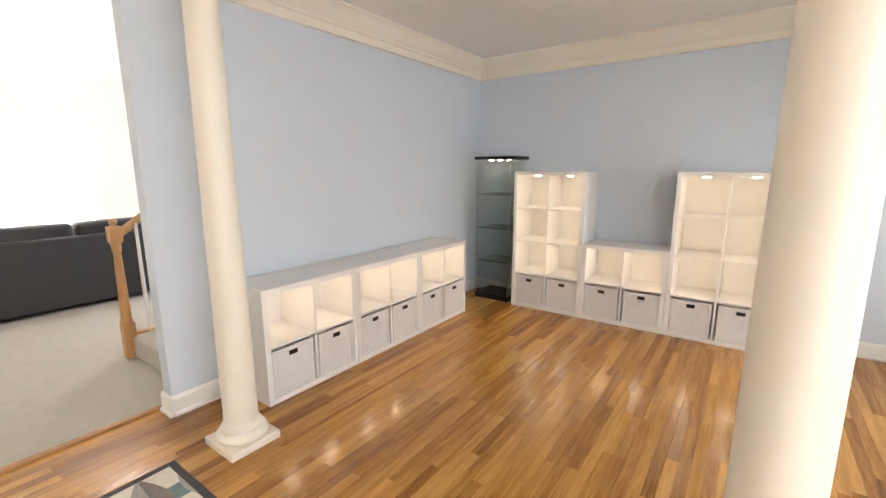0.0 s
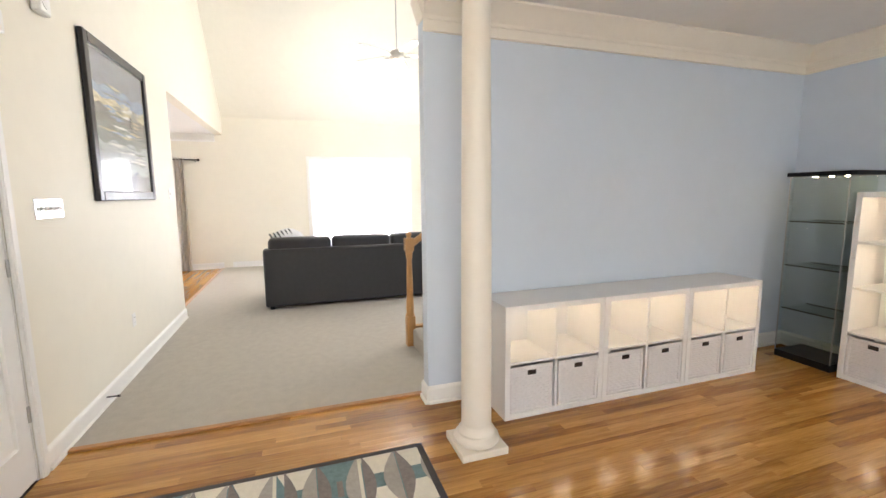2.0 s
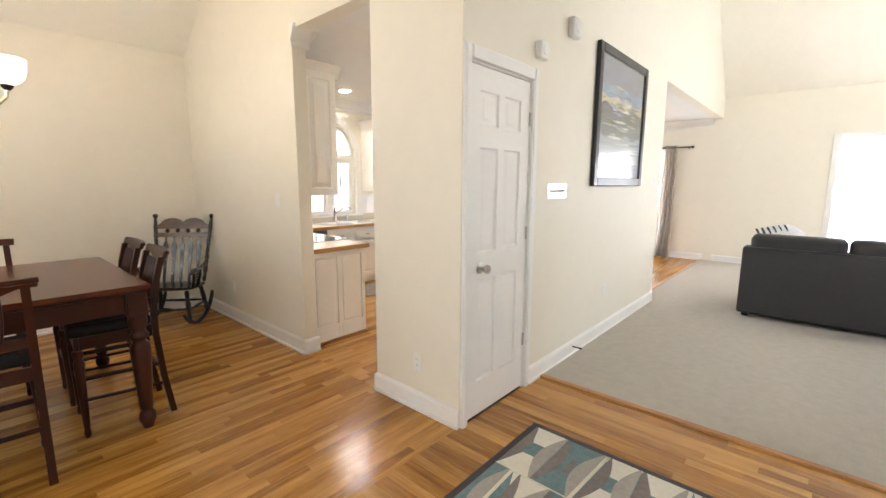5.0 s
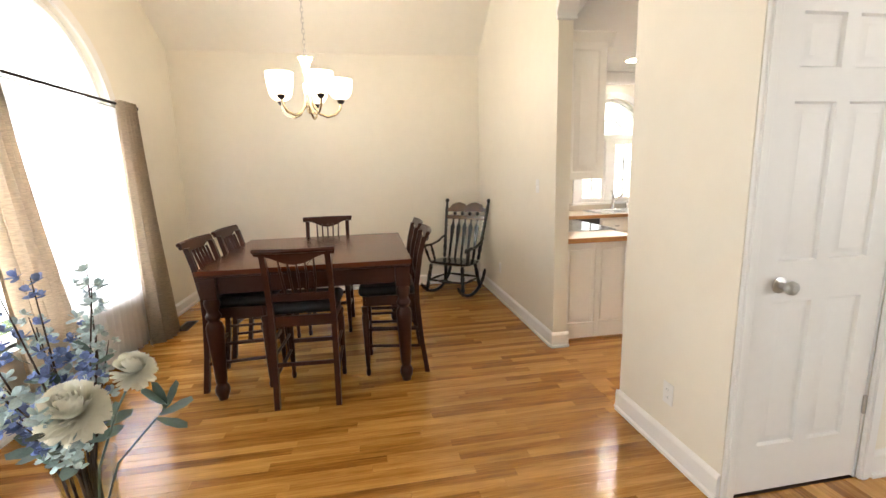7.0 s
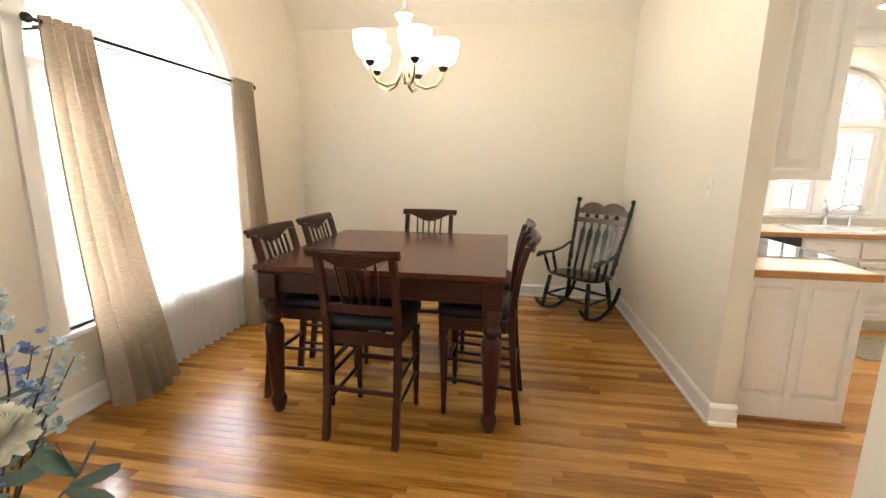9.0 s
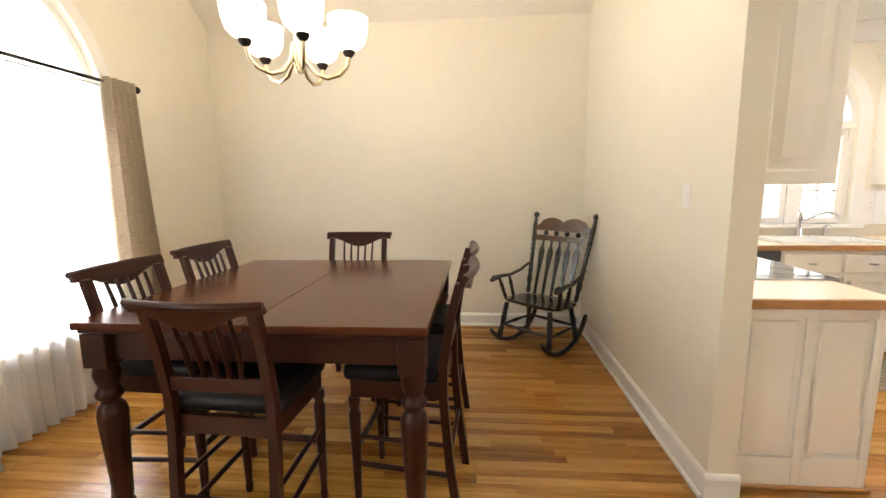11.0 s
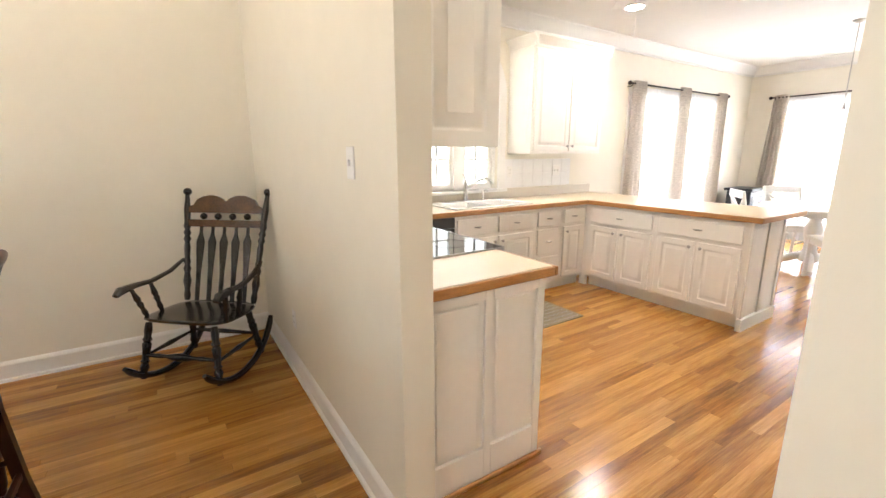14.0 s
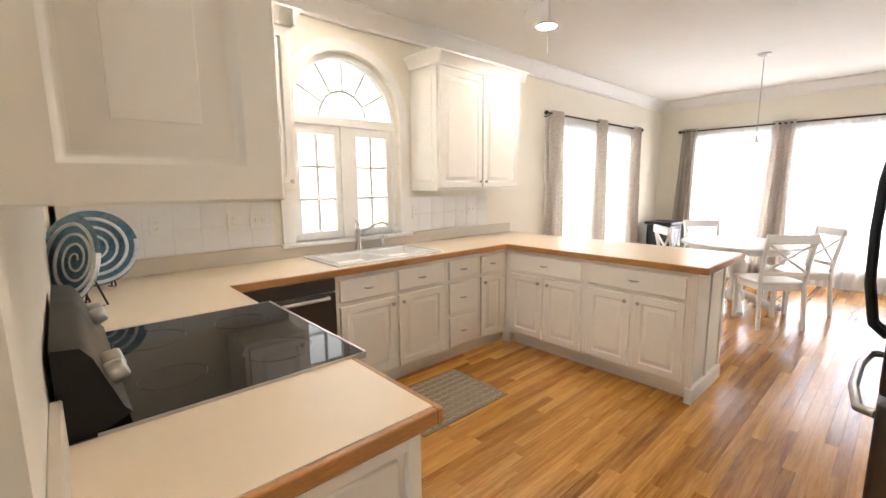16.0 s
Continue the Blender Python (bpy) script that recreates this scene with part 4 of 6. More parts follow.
def brush_stroke(x, z, length, h, mat, k):
    n = 9
    mid = [(x + length * i / n, z + 0.25 * h * math.sin(k + i * 0.8)) for i in range(n + 1)]
    up = [(px, pz + h * math.sin(math.pi * (i + 0.4) / (n + 0.8)) * rp.uniform(0.6, 1.0)) for i, (px, pz) in enumerate(mid)]
    down = [(px, pz - 0.5 * h * math.sin(math.pi * (i + 0.4) / (n + 0.8))) for i, (px, pz) in enumerate(mid)]
    part("brush_stroke", prism(bmesh.new(), up + down[::-1], 0.0008, Matrix.Translation((0, 0.0195 + 0.00007 * k, 0))), mat, pic)


# pale water band also has the window reflection painted into its tone
for k, (z1, mat, wave) in enumerate(((0.88, ART_BLUE, 0.03), (0.79, ART_SAND, 0.025), (0.72, ART_DARK, 0.03), (0.60, ART_SEA, 0.03), (0.46, ART_PALE, 0.04), (0.22, ART_SKY, 0.03))):
    paint_band(0.078, z1 * PH / 1.19, mat, wave, k)
for k in range(46):
    z = rp.uniform(0.52, 0.90)
    mat = (ART_DARK, ART_WHITE, ART_SEA, ART_SAND, ART_DARK, ART_BLUE)[k % 6]
    brush_stroke(rp.uniform(0.09, PW - 0.46), z, rp.uniform(0.12, 0.36), rp.uniform(0.006, 0.02), mat, k)
for k in range(14):
    brush_stroke(rp.uniform(0.09, PW - 0.5), rp.uniform(0.28, 0.48), rp.uniform(0.2, 0.4), rp.uniform(0.006, 0.014), (ART_WHITE, ART_SEA)[k % 2], 46 + k)
part("glazing", box(bmesh.new(), 0.073, PW - 0.073, 0.028, 0.030, 0.073, PH - 0.073), PANE, pic).visible_shadow = False


def wall_plate(label, category, m, kind_of, gangs=1):
    w = 0.07 + 0.046 * (gangs - 1)
    o = thing("wall_outlet" if kind_of == "outlet" else "light_switch", label, category, m=m)
    part("plate", box(bmesh.new(), -w / 2, w / 2, 0, 0.006, -0.057, 0.057, 0.003), PLATE, o)
    for g in range(gangs):
        x = (g - (gangs - 1) / 2) * 0.046
        if kind_of == "outlet":
            for dz in (-0.02, 0.02):
                s = part("socket", box(bmesh.new(), x - 0.016, x + 0.016, 0.005, 0.008, dz - 0.014, dz + 0.014, 0.004), PLATE, o)
                hole = bmesh.new()
                for dx in (-0.006, 0.006):
                    box(hole, x + dx - 0.001, x + dx + 0.001, 0.0078, 0.0084, dz - 0.004, dz + 0.005)
                part("slot", hole, BLACK, s)
        else:
            part("toggle", box(bmesh.new(), x - 0.005, x + 0.005, 0.005, 0.016, -0.012, 0.012, 0.002), PLATE, o)
    return o


EAST = -90     # turns local +y to world +x
wall_plate("white wall outlet low on the closet wall", "outlet", pose(DX0, -1.38, 0.325, 0, 0, EAST), "outlet")
wall_plate("white light switch on the dining room wall", "switch", pose(DX0, -3.12, 1.325, 0, 0, EAST), "switch")
wall_plate("white wall outlet low on the dining room wall", "outlet", pose(DX0, -4.2, 0.37, 0, 0, EAST), "outlet")
wall_plate("white wall outlet on the living room wall", "outlet", pose(-3.85, DOORY, 0.45), "outlet")
sw = wall_plate("wide chrome switch plate with six toggles by the closet door", "switch", pose(-2.768, DOORY, 1.425), "switch", 6)
sw.children[0].data.materials[0] = CHROME
wall_plate("small white thermostat plate on the cream wall", "thermostat", pose(-5.26, DOORY, 1.52), "switch")
for x, z, s in ((-2.427, 2.35, 0.95), (-2.90, 2.613, 1.15)):
    ch = thing("wall_chime", "small cream alarm box high on the wall", "alarm", "alarm boxes by the door", pose(x, DOORY, z))
    part("body", box(bmesh.new(), -0.055 * s, 0.055 * s, 0, 0.05, -0.06 * s, 0.06 * s, 0.012), PLATE, ch)
    part("grille", lathe(bmesh.new(), [(0.034 * s, 0), (0.034 * s, 0.004), (0.02 * s, 0.006)], n=18, m=pose(0, 0.05, 0, -90, 0, 0)), PLATE, ch)
ds = thing("door_stop", "small dark door stop on the baseboard", "door stop", m=pose(-3.16, DOORY + 0.014, 0.075))
part("rod", tube(bmesh.new(), [(0, 0, 0), (0, 0.07, 0)], 0.006), BRONZE, ds)
part("tip", tube(bmesh.new(), [(0, 0.07, 0), (0, 0.085, 0)], 0.009), BLACK, ds)

# ---- living room things ----
sofa = thing("sofa", "charcoal leather sofa with loose back cushions, seen from behind", "sofa", m=pose(-5.46, -0.115, 0))
SL = 2.55
part("back", box(bmesh.new(), -0.22, 0, 0, SL, 0.05, 0.80, 0.025, 3), SOFA, sofa)
part("seat_base", box(bmesh.new(), -0.95, -0.22, 0.02, SL - 0.02, 0.06, 0.30, 0.02, 3), SOFA, sofa)
for y in (0.0, SL - 0.22):
    part("arm", box(bmesh.new(), -0.98, -0.225, y, y + 0.22, 0.055, 0.62, 0.03, 3), SOFA, sofa)
for k in range(3):
    y0 = 0.06 + k * (SL - 0.12) / 3
    y1 = y0 + (SL - 0.12) / 3 - 0.015
    part("back_cushion", box(bmesh.new(), -0.30, -0.05, y0, y1, 0.50, 0.935, 0.06, 4, Matrix.Translation((-0.02, 0, 0))), SOFA, sofa)
    part("seat_cushion", box(bmesh.new(), -0.97, -0.30, max(y0, 0.23), min(y1, SL - 0.23), 0.30, 0.46, 0.04, 3), SOFA, sofa)
for x in (-0.90, -0.06):
    for y in (0.05, SL - 0.1):
        part("foot", box(bmesh.new(), x - 0.03, x + 0.03, y, y + 0.06, 0.0135, 0.07, 0.004), BLACK, sofa)
pil = thing("throw_pillow", "white and black striped pillow propped on the sofa", "pillow", m=pose(-5.98, 0.20, 0.78, 12, -20, 20))
body = bmesh.new()
bmesh.ops.create_uvsphere(body, u_segments=24, v_segments=16, radius=1)
for v in body.verts:
    s = 1 - 0.25 * abs(v.co.y * v.co.z)
    v.co = Vector((v.co.x * 0.09 * (1.2 - max(abs(v.co.y), abs(v.co.z)) * 0.5), math.copysign(abs(v.co.y) ** 0.6, v.co.y) * 0.26 * s, math.copysign(abs(v.co.z) ** 0.6, v.co.z) * 0.26 * s))
part("cushion", body, PILLOW, pil)
for k in range(6):
    y = -0.21 + k * 0.055
    part("stripe", tube(bmesh.new(), [(0.075 * math.cos(a) + 0.012, y, 0.24 * math.sin(a)) for a in [-1.3 + 2.6 * i / 10 for i in range(11)]], 0.012, 6), DARK_STRIPE, pil)

# stairs, newel and rail
for k in range(4):
    st = bmesh.new()
    box(st, -3.56, SITX - 0.11, 1.34 + 0.26 * k, 1.34 + 0.26 * (k + 1), 0.012, 0.19 * (k + 1), 0.02)
    structure("stair_step_%d" % (k + 1), st, CARPET, "beige carpeted stair step")
rail = thing("stair_rail", "golden oak newel post with a rising handrail and white balusters", "stair rail", m=pose(-3.60, 1.33, 0.012))
nw = bmesh.new()
box(nw, -0.042, 0.042, -0.042, 0.042, 0, 0.30, 0.005), box(nw, -0.042, 0.042, -0.042, 0.042, 0.94, 1.06, 0.005)
lathe(nw, [(0.040, 0.30), (0.044, 0.31), (0.036, 0.33), (0.038, 0.36), (0.033, 0.5), (0.028, 0.75), (0.025, 0.86), (0.034, 0.87), (0.028, 0.885), (0.036, 0.90), (0.030, 0.915), (0.040, 0.93), (0.040, 0.94)], n=20)
part("newel_post", nw, OAK, rail)
part("newel_cap", lathe(bmesh.new(), [(0.030, 1.06), (0.016, 1.07), (0.022, 1.08), (0.030, 1.095), (0.024, 1.11), (0.008, 1.12)], n=18), OAK, rail)
part("handrail", tube(bmesh.new(), [(0, 0.03, 1.0), (0, 0.14, 1.08), (0, 1.2, 1.86), (0, 2.2, 2.60)], 0.03, 10), OAK, rail)
for k in range(5):
    y = 0.14 + 0.22 * k
    z0 = 0.18 + 0.19 * int((y + 0.0) / 0.26)
    part("baluster", lathe(bmesh.new(), [(0.016, z0), (0.016, z0 + 0.16), (0.012, z0 + 0.2), (0.015, z0 + 0.3), (0.011, 1.0 + 0.72 * (y - 0.03))], 0.02, y, 10), WHITE_WOOD, rail)
part("shoe_rail", box(bmesh.new(), -0.03, 0.035, 0.045, 0.24, 0.178, 0.198, 0.004), OAK, rail)


def ceiling_fan(label, m, blades, radius, drop, body_mat, blade_mat, lit):
    f = thing("ceiling_fan", label, "fan", m=m)
    part("canopy", lathe(bmesh.new(), [(0.07, 0), (0.065, -0.03), (0.03, -0.06)], n=20), body_mat, f)
    part("downrod", tube(bmesh.new(), [(0, 0, -0.05), (0, 0, -drop)], 0.012), body_mat, f)
    part("motor", lathe(bmesh.new(), [(0.04, -drop + 0.05), (0.10, -drop + 0.02), (0.115, -drop - 0.04), (0.10, -drop - 0.09), (0.05, -drop - 0.12)], n=24), body_mat, f)
    for k in range(blades):
        b = bmesh.new()
        prism(b, [(0.16, -0.05), (radius * 0.6, -0.068), (radius - 0.04, -0.07), (radius, -0.04), (radius, 0.04), (radius - 0.04, 0.07), (radius * 0.6, 0.068), (0.16, 0.05)], 0.008)
        bmesh.ops.transform(b, matrix=pose(0, 0, -drop - 0.03, 0, 0, 360 * k / blades + 12) @ pose(0, 0, 0, 90 - 12, 0, 0), verts=b.verts)
        bl = part("blade", b, blade_mat, f)
        part("blade_iron", tube(bmesh.new(), [(pose(0, 0, 0, 0, 0, 360 * k / blades + 12) @ Vector((r, 0, -drop - 0.035 - z))) for r, z in ((0.09, 0.01), (0.14, 0.02), (0.22, 0.012))], 0.012, 6), body_mat, bl)
    for k in range(3 if lit else 0):
        c = pose(0, 0, 0, 0, 0, 120 * k + 30)
        sh = lathe(bmesh.new(), [(0.02, -drop - 0.12), (0.05, -drop - 0.15), (0.075, -drop - 0.20), (0.07, -drop - 0.205), (0.02, -drop - 0.14)], n=18, m=c @ Matrix.Translation((0.09, 0, 0)))
        part("shade", sh, SHADE if lit else PORCELAIN, f)
    part("pull_chain", tube(bmesh.new(), [(0.02, 0, -drop - 0.12), (0.02, 0, -drop - 0.42)], 0.0025, 5), body_mat, f)
    return f


ceiling_fan("white and brass ceiling fan with lit shades on a long rod", pose(-6.4, 1.90, 6.0), 5, 0.70, 2.36, NICKEL, FAN_WOOD, True)
bulb("fan_bulb", (-6.4, 1.90, 3.38), 60, (1.0, 0.93, 0.8), 0.08)

# ---- dining room things ----
table = thing("dining_table", "square dark cherry counter-height dining table with turned legs", "table", m=pose(0.247, -3.093, 0))
TH, TW = 0.893, 0.685
top = bmesh.new()
box(top, -TW, -0.0006, -TW, TW, TH - 0.030, TH, 0.003, 2), box(top, 0.0006, TW, -TW, TW, TH - 0.030, TH, 0.003, 2)
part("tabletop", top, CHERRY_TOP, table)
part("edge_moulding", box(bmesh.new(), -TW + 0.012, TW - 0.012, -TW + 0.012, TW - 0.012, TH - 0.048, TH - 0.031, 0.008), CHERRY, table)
A = TW - 0.066
for x0, x1, y0, y1 in ((-A + 0.05, A - 0.05, -A - 0.012, -A + 0.012), (-A + 0.05, A - 0.05, A - 0.012, A + 0.012), (-A - 0.012, -A + 0.012, -A + 0.05, A - 0.05), (A - 0.012, A + 0.012, -A + 0.05, A - 0.05)):
    part("apron", box(bmesh.new(), x0, x1, y0, y1, TH - 0.165, TH - 0.049, 0.003), CHERRY, table)
for sx in (-1, 1):
    for sy in (-1, 1):
        lg = bmesh.new()
        x, y = sx * A, sy * A
        box(lg, x - 0.05, x + 0.05, y - 0.05, y + 0.05, TH - 0.19, TH - 0.05, 0.004)
        lathe(lg, [(0.030, 0.0), (0.034, 0.02), (0.044, 0.045), (0.047, 0.07), (0.040, 0.095), (0.030, 0.11), (0.033, 0.12), (0.036, 0.13), (0.046, 0.34), (0.053, 0.46), (0.055, 0.50), (0.048, 0.53), (0.034, 0.545), (0.034, 0.555), (0.048, 0.57), (0.050, 0.585), (0.040, 0.60), (0.034, 0.615), (0.046, 0.645), (0.050, 0.67), (0.044, 0.695), (0.046, 0.712)], x, y, 22)
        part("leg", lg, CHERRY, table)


def dining_chair(m):
    """Counter-height chair; seat faces local +y, back at y = 0."""
    c = thing("dining_chair", "dark cherry counter-height chair with slatted back and black seat", "chair", "chairs round the dining table", m)
    W = 0.192
    part("seat", box(bmesh.new(), -0.212, 0.212, 0.03, 0.43, 0.585, 0.655, 0.03, 3), LEATHER, c, "padded black leather seat")
    sf = bmesh.new()
    box(sf, -W + 0.005, W - 0.005, 0.02, 0.04, 0.515, 0.584), box(sf, -W + 0.005, W - 0.005, 0.380, 0.402, 0.515, 0.584)
    for x in (-W, W - 0.022):
        box(sf, x, x + 0.022, 0.041, 0.379, 0.515, 0.584)
    part("seat_frame", sf, CHERRY, c)
    for s in (-1, 1):
        lg = bmesh.new()
        ys = [(-0.045, 0.0), (-0.01, 0.25), (0.012, 0.52), (0.012, 0.66), (-0.02, 0.86), (-0.055, 0.99)]
        for (ya, za), (yb, zb) in zip(ys, ys[1:]):
            wa = wb = 0.017
            q = [lg.verts.new(v) for v in ((s * W - wa, ya - 0.017, za), (s * W + wa, ya - 0.017, za), (s * W + wa, ya + 0.017, za), (s * W - wa, ya + 0.017, za), (s * W - wb, yb - 0.017, zb), (s * W + wb, yb - 0.017, zb), (s * W + wb, yb + 0.017, zb), (s * W - wb, yb + 0.017, zb))]
            for f in ((0, 1, 5, 4), (1, 2, 6, 5), (2, 3, 7, 6), (3, 0, 4, 7), (0, 3, 2, 1), (4, 5, 6, 7)):
                lg.faces.new([q[i] for i in f])
        part("back_leg", lg, CHERRY, c)
        part("front_leg", lathe(bmesh.new(), [(0.014, 0), (0.018, 0.03), (0.013, 0.05), (0.016, 0.08), (0.024, 0.38), (0.026, 0.44), (0.018, 0.465), (0.025, 0.48), (0.025, 0.50), (0.024, 0.514)], s * (W - 0.01), 0.390, 14), CHERRY, c)
        part("side_stretcher", tube(bmesh.new(), [(s * W, -0.02, 0.20), (s * (W - 0.01), 0.390, 0.22)], 0.011, 8), CHERRY, c)
        part("side_stretcher", tube(bmesh.new(), [(s * W, 0.0, 0.33), (s * (W - 0.01), 0.390, 0.34)], 0.010, 8), CHERRY, c)
    part("front_stretcher", box(bmesh.new(), -W + 0.012, W - 0.012, 0.381, 0.399, 0.265, 0.295, 0.004), CHERRY, c)
    part("back_stretcher", box(bmesh.new(), -W + 0.012, W - 0.012, -0.018, 0.0, 0.265, 0.29, 0.004), CHERRY, c)
    part("lower_rail", box(bmesh.new(), -W + 0.016, W - 0.016, -0.004, 0.020, 0.685, 0.735, 0.004), CHERRY, c)
    n = 14
    outline = [(-0.235 + 0.47 * i / n, 1.022 + 0.012 * math.sin(math.pi * i / n) * 0 + 0.0) for i in range(n + 1)]
    low_edge = [(-0.235 + 0.47 * i / n, 0.985 - 0.055 * math.sin(math.pi * max(0.0, min(1.0, (i - 2) / (n - 4)))) ** 1.3) for i in range(n, -1, -1)]
    cr_ = prism(bmesh.new(), outline + low_edge, 0.024, Matrix.Translation((0, -0.075, 0)))
    for v in cr_.verts:
        v.co.y += -0.03 + 1.1 * v.co.x ** 2 * 0.5 - (v.co.z - 0.95) * 0.35 + 0.01
    part("crest_rail", cr_, CHERRY, c)
    part("crest_roll", tube(bmesh.new(), [(-0.238 + 0.476 * i / 10, -0.118 + 0.55 * (-0.238 + 0.476 * i / 10) ** 2 + 0.008, 1.016) for i in range(11)], 0.014, 8), CHERRY, c)
    for k in range(5):
        x = -0.10 + 0.05 * k
        part("slat", tube(bmesh.new(), [(x * 0.9, 0.008, 0.73), (x, -0.012, 0.83), (x * 1.05, -0.055, 0.965)], [0.011, 0.013, 0.010], 8, 0.6), CHERRY, c)
    return c


TALL = Matrix.Diagonal((1, 1, 1.015, 1))
chair = dining_chair(pose(0.28, -2.285, 0, 0, 0, 177) @ TALL)
copies(chair, [m_ @ TALL for m_ in (pose(-0.50, -2.76, 0, 0, 0, -93), pose(-0.50, -3.30, 0, 0, 0, -91), pose(0.955, -2.775, 0, 0, 0, 87), pose(0.935, -3.35, 0, 0, 0, 86), pose(0.25, -3.93, 0))])

# rocking chair
rock = thing("rocking_chair", "dark turned rocking chair with stencilled gold crest", "rocking chair", m=pose(-1.145, -4.56, 0, 0, 0, -42) @ Matrix.Diagonal((1.07, 1, 0.99, 1)))
seat = bmesh.new()
bmesh.ops.create_uvsphere(seat, u_segments=32, v_segments=14, radius=1)
for v in seat.verts:
    x, y, z = v.co
    x = math.copysign(abs(x) ** 0.6, x) * 0.265
    y = math.copysign(abs(y) ** 0.6, y) * 0.235
    v.co = Vector((x, y, 0.40 + z * 0.032 + 0.03 * (y / 0.235) ** 3 * (1 if y > 0 else 0.2) - (0.014 if z > 0.3 else 0) * math.cos(x * 5) + 0.02 * y))
part("seat", seat, BLACK_WOOD, rock)
SP = [(a, r * 1.2) for a, r in [(0, 0.013), (0.06, 0.018), (0.12, 0.014), (0.2, 0.021), (0.28, 0.014), (0.31, 0.020), (0.34, 0.014), (0.5, 0.017), (0.62, 0.021), (0.66, 0.014), (0.70, 0.021), (0.75, 0.015), (0.88, 0.018), (1, 0.014)]]
for s in (-1, 1):
    part("rocker", tube(bmesh.new(), [(s * 0.235, 0.03 + 0.40 * math.sin(a) * 1.0, 0.022 + 1.0 * (1 - math.cos(a * 0.62))) for a in [-1.15 + 2.05 * i / 18 for i in range(19)]], [0.014] + [0.020] * 17 + [0.012], 8, 1.0), BLACK_WOOD, rock)
    part("front_leg", turned((s * 0.235, 0.235, 0.055), (s * 0.20, 0.175, 0.39), SP), BLACK_WOOD, rock)
    part("rear_leg", turned((s * 0.235, -0.19, 0.055), (s * 0.19, -0.15, 0.39), SP), BLACK_WOOD, rock)
    part("side_stretcher", turned((s * 0.225, 0.215, 0.19), (s * 0.22, -0.175, 0.19), [(0, 0.008), (0.3, 0.011), (0.5, 0.016), (0.7, 0.011), (1, 0.008)]), BLACK_WOOD, rock)
    part("back_post", turned((s * 0.225, -0.17, 0.41), (s * 0.275, -0.36, 1.10), [(0, 0.014), (0.05, 0.020), (0.1, 0.015), (0.18, 0.024), (0.26, 0.016), (0.30, 0.023), (0.33, 0.015), (0.36, 0.021), (0.40, 0.016), (0.5, 0.019), (0.55, 0.014), (0.58, 0.023), (0.61, 0.014), (0.64, 0.023), (0.67, 0.014), (0.70, 0.023), (0.74, 0.017), (0.86, 0.021), (0.93, 0.016), (1, 0.013)]), BLACK_WOOD, rock)
    ball = bmesh.new()
    bmesh.ops.create_uvsphere(ball, u_segments=16, v_segments=10, radius=0.026, matrix=Matrix.Translation((s * 0.277, -0.368, 1.122)))
    part("finial", ball, BLACK_WOOD, rock)
    part("arm", tube(bmesh.new(), [(s * 0.262, -0.235, 0.68), (s * 0.275, -0.12, 0.625), (s * 0.285, 0.02, 0.60), (s * 0.29, 0.14, 0.605), (s * 0.295, 0.22, 0.60), (s * 0.295, 0.262, 0.578)], [0.014, 0.019, 0.022, 0.028, 0.036, 0.020], 10, 0.6), BLACK_WOOD, rock)
    for y, yb in ((0.17, 0.13), (0.03, 0.02)):
        part("arm_spindle", turned((s * 0.245, yb, 0.41), (s * 0.287, y, 0.60), [(0, 0.010), (0.15, 0.016), (0.3, 0.011), (0.45, 0.018), (0.5, 0.012), (0.6, 0.018), (0.8, 0.012), (1, 0.010)]), BLACK_WOOD, rock)
part("front_stretcher", turned((-0.22, 0.215, 0.20), (0.22, 0.215, 0.20), [(0, 0.009), (0.2, 0.014), (0.3, 0.010), (0.4, 0.020), (0.5, 0.024), (0.6, 0.020), (0.7, 0.010), (0.8, 0.014), (1, 0.009)]), BLACK_WOOD, rock)
part("rear_stretcher", turned((-0.22, -0.175, 0.20), (0.22, -0.175, 0.20), [(0, 0.009), (0.5, 0.016), (1, 0.009)]), BLACK_WOOD, rock)
lean = pose(0, -0.17, 0.41, 15.4, 0, 0)
n = 24
crest_top = [(-0.262 + 0.524 * i / n, 0.625 + 0.055 * abs(math.sin(2 * math.pi * i / n)) ** 0.7 * (1 if 0.12 < i / n < 0.88 else 0.4) + 0.045 * math.sin(math.pi * i / n)) for i in range(n + 1)]
part("crest_panel", prism(bmesh.new(), crest_top + [(0.262, 0.595), (-0.262, 0.595)], 0.020, lean @ Matrix.Translation((0, -0.01, 0))), GOLD_WOOD, rock, "crest with worn gold stencil")
part("lower_crest_rail", prism(bmesh.new(), [(-0.258, 0.50), (0.258, 0.50), (0.260, 0.548), (-0.260, 0.548)], 0.018, lean @ Matrix.Translation((0, -0.009, 0))), GOLD_WOOD, rock, "rail with gold bands")
for k in range(4):
    b = bmesh.new()
    bmesh.ops.create_uvsphere(b, u_segments=12, v_segments=8, radius=0.022, matrix=lean @ Matrix.Translation((-0.15 + 0.10 * k, 0.0, 0.572)))
    part("knob", b, BLACK_WOOD, rock)
for k in range(5):
    x = -0.16 + 0.08 * k
    ol = [(x - 0.012, 0.0), (x - 0.014, 0.2), (x - 0.026, 0.40), (x - 0.008, 0.455), (x - 0.008, 0.50), (x + 0.008, 0.50), (x + 0.008, 0.455), (x + 0.026, 0.40), (x + 0.014, 0.2), (x + 0.012, 0.0)]
    part("arrow_slat", prism(bmesh.new(), ol, 0.010, lean @ Matrix.Translation((0, -0.005, 0))), BLACK_WOOD, rock)

# chandelier
CX, CY = 0.225, -3.02
chd = thing("chandelier", "five-arm brushed nickel chandelier with lit frosted glass shades", "chandelier", m=pose(CX, CY, -0.045))
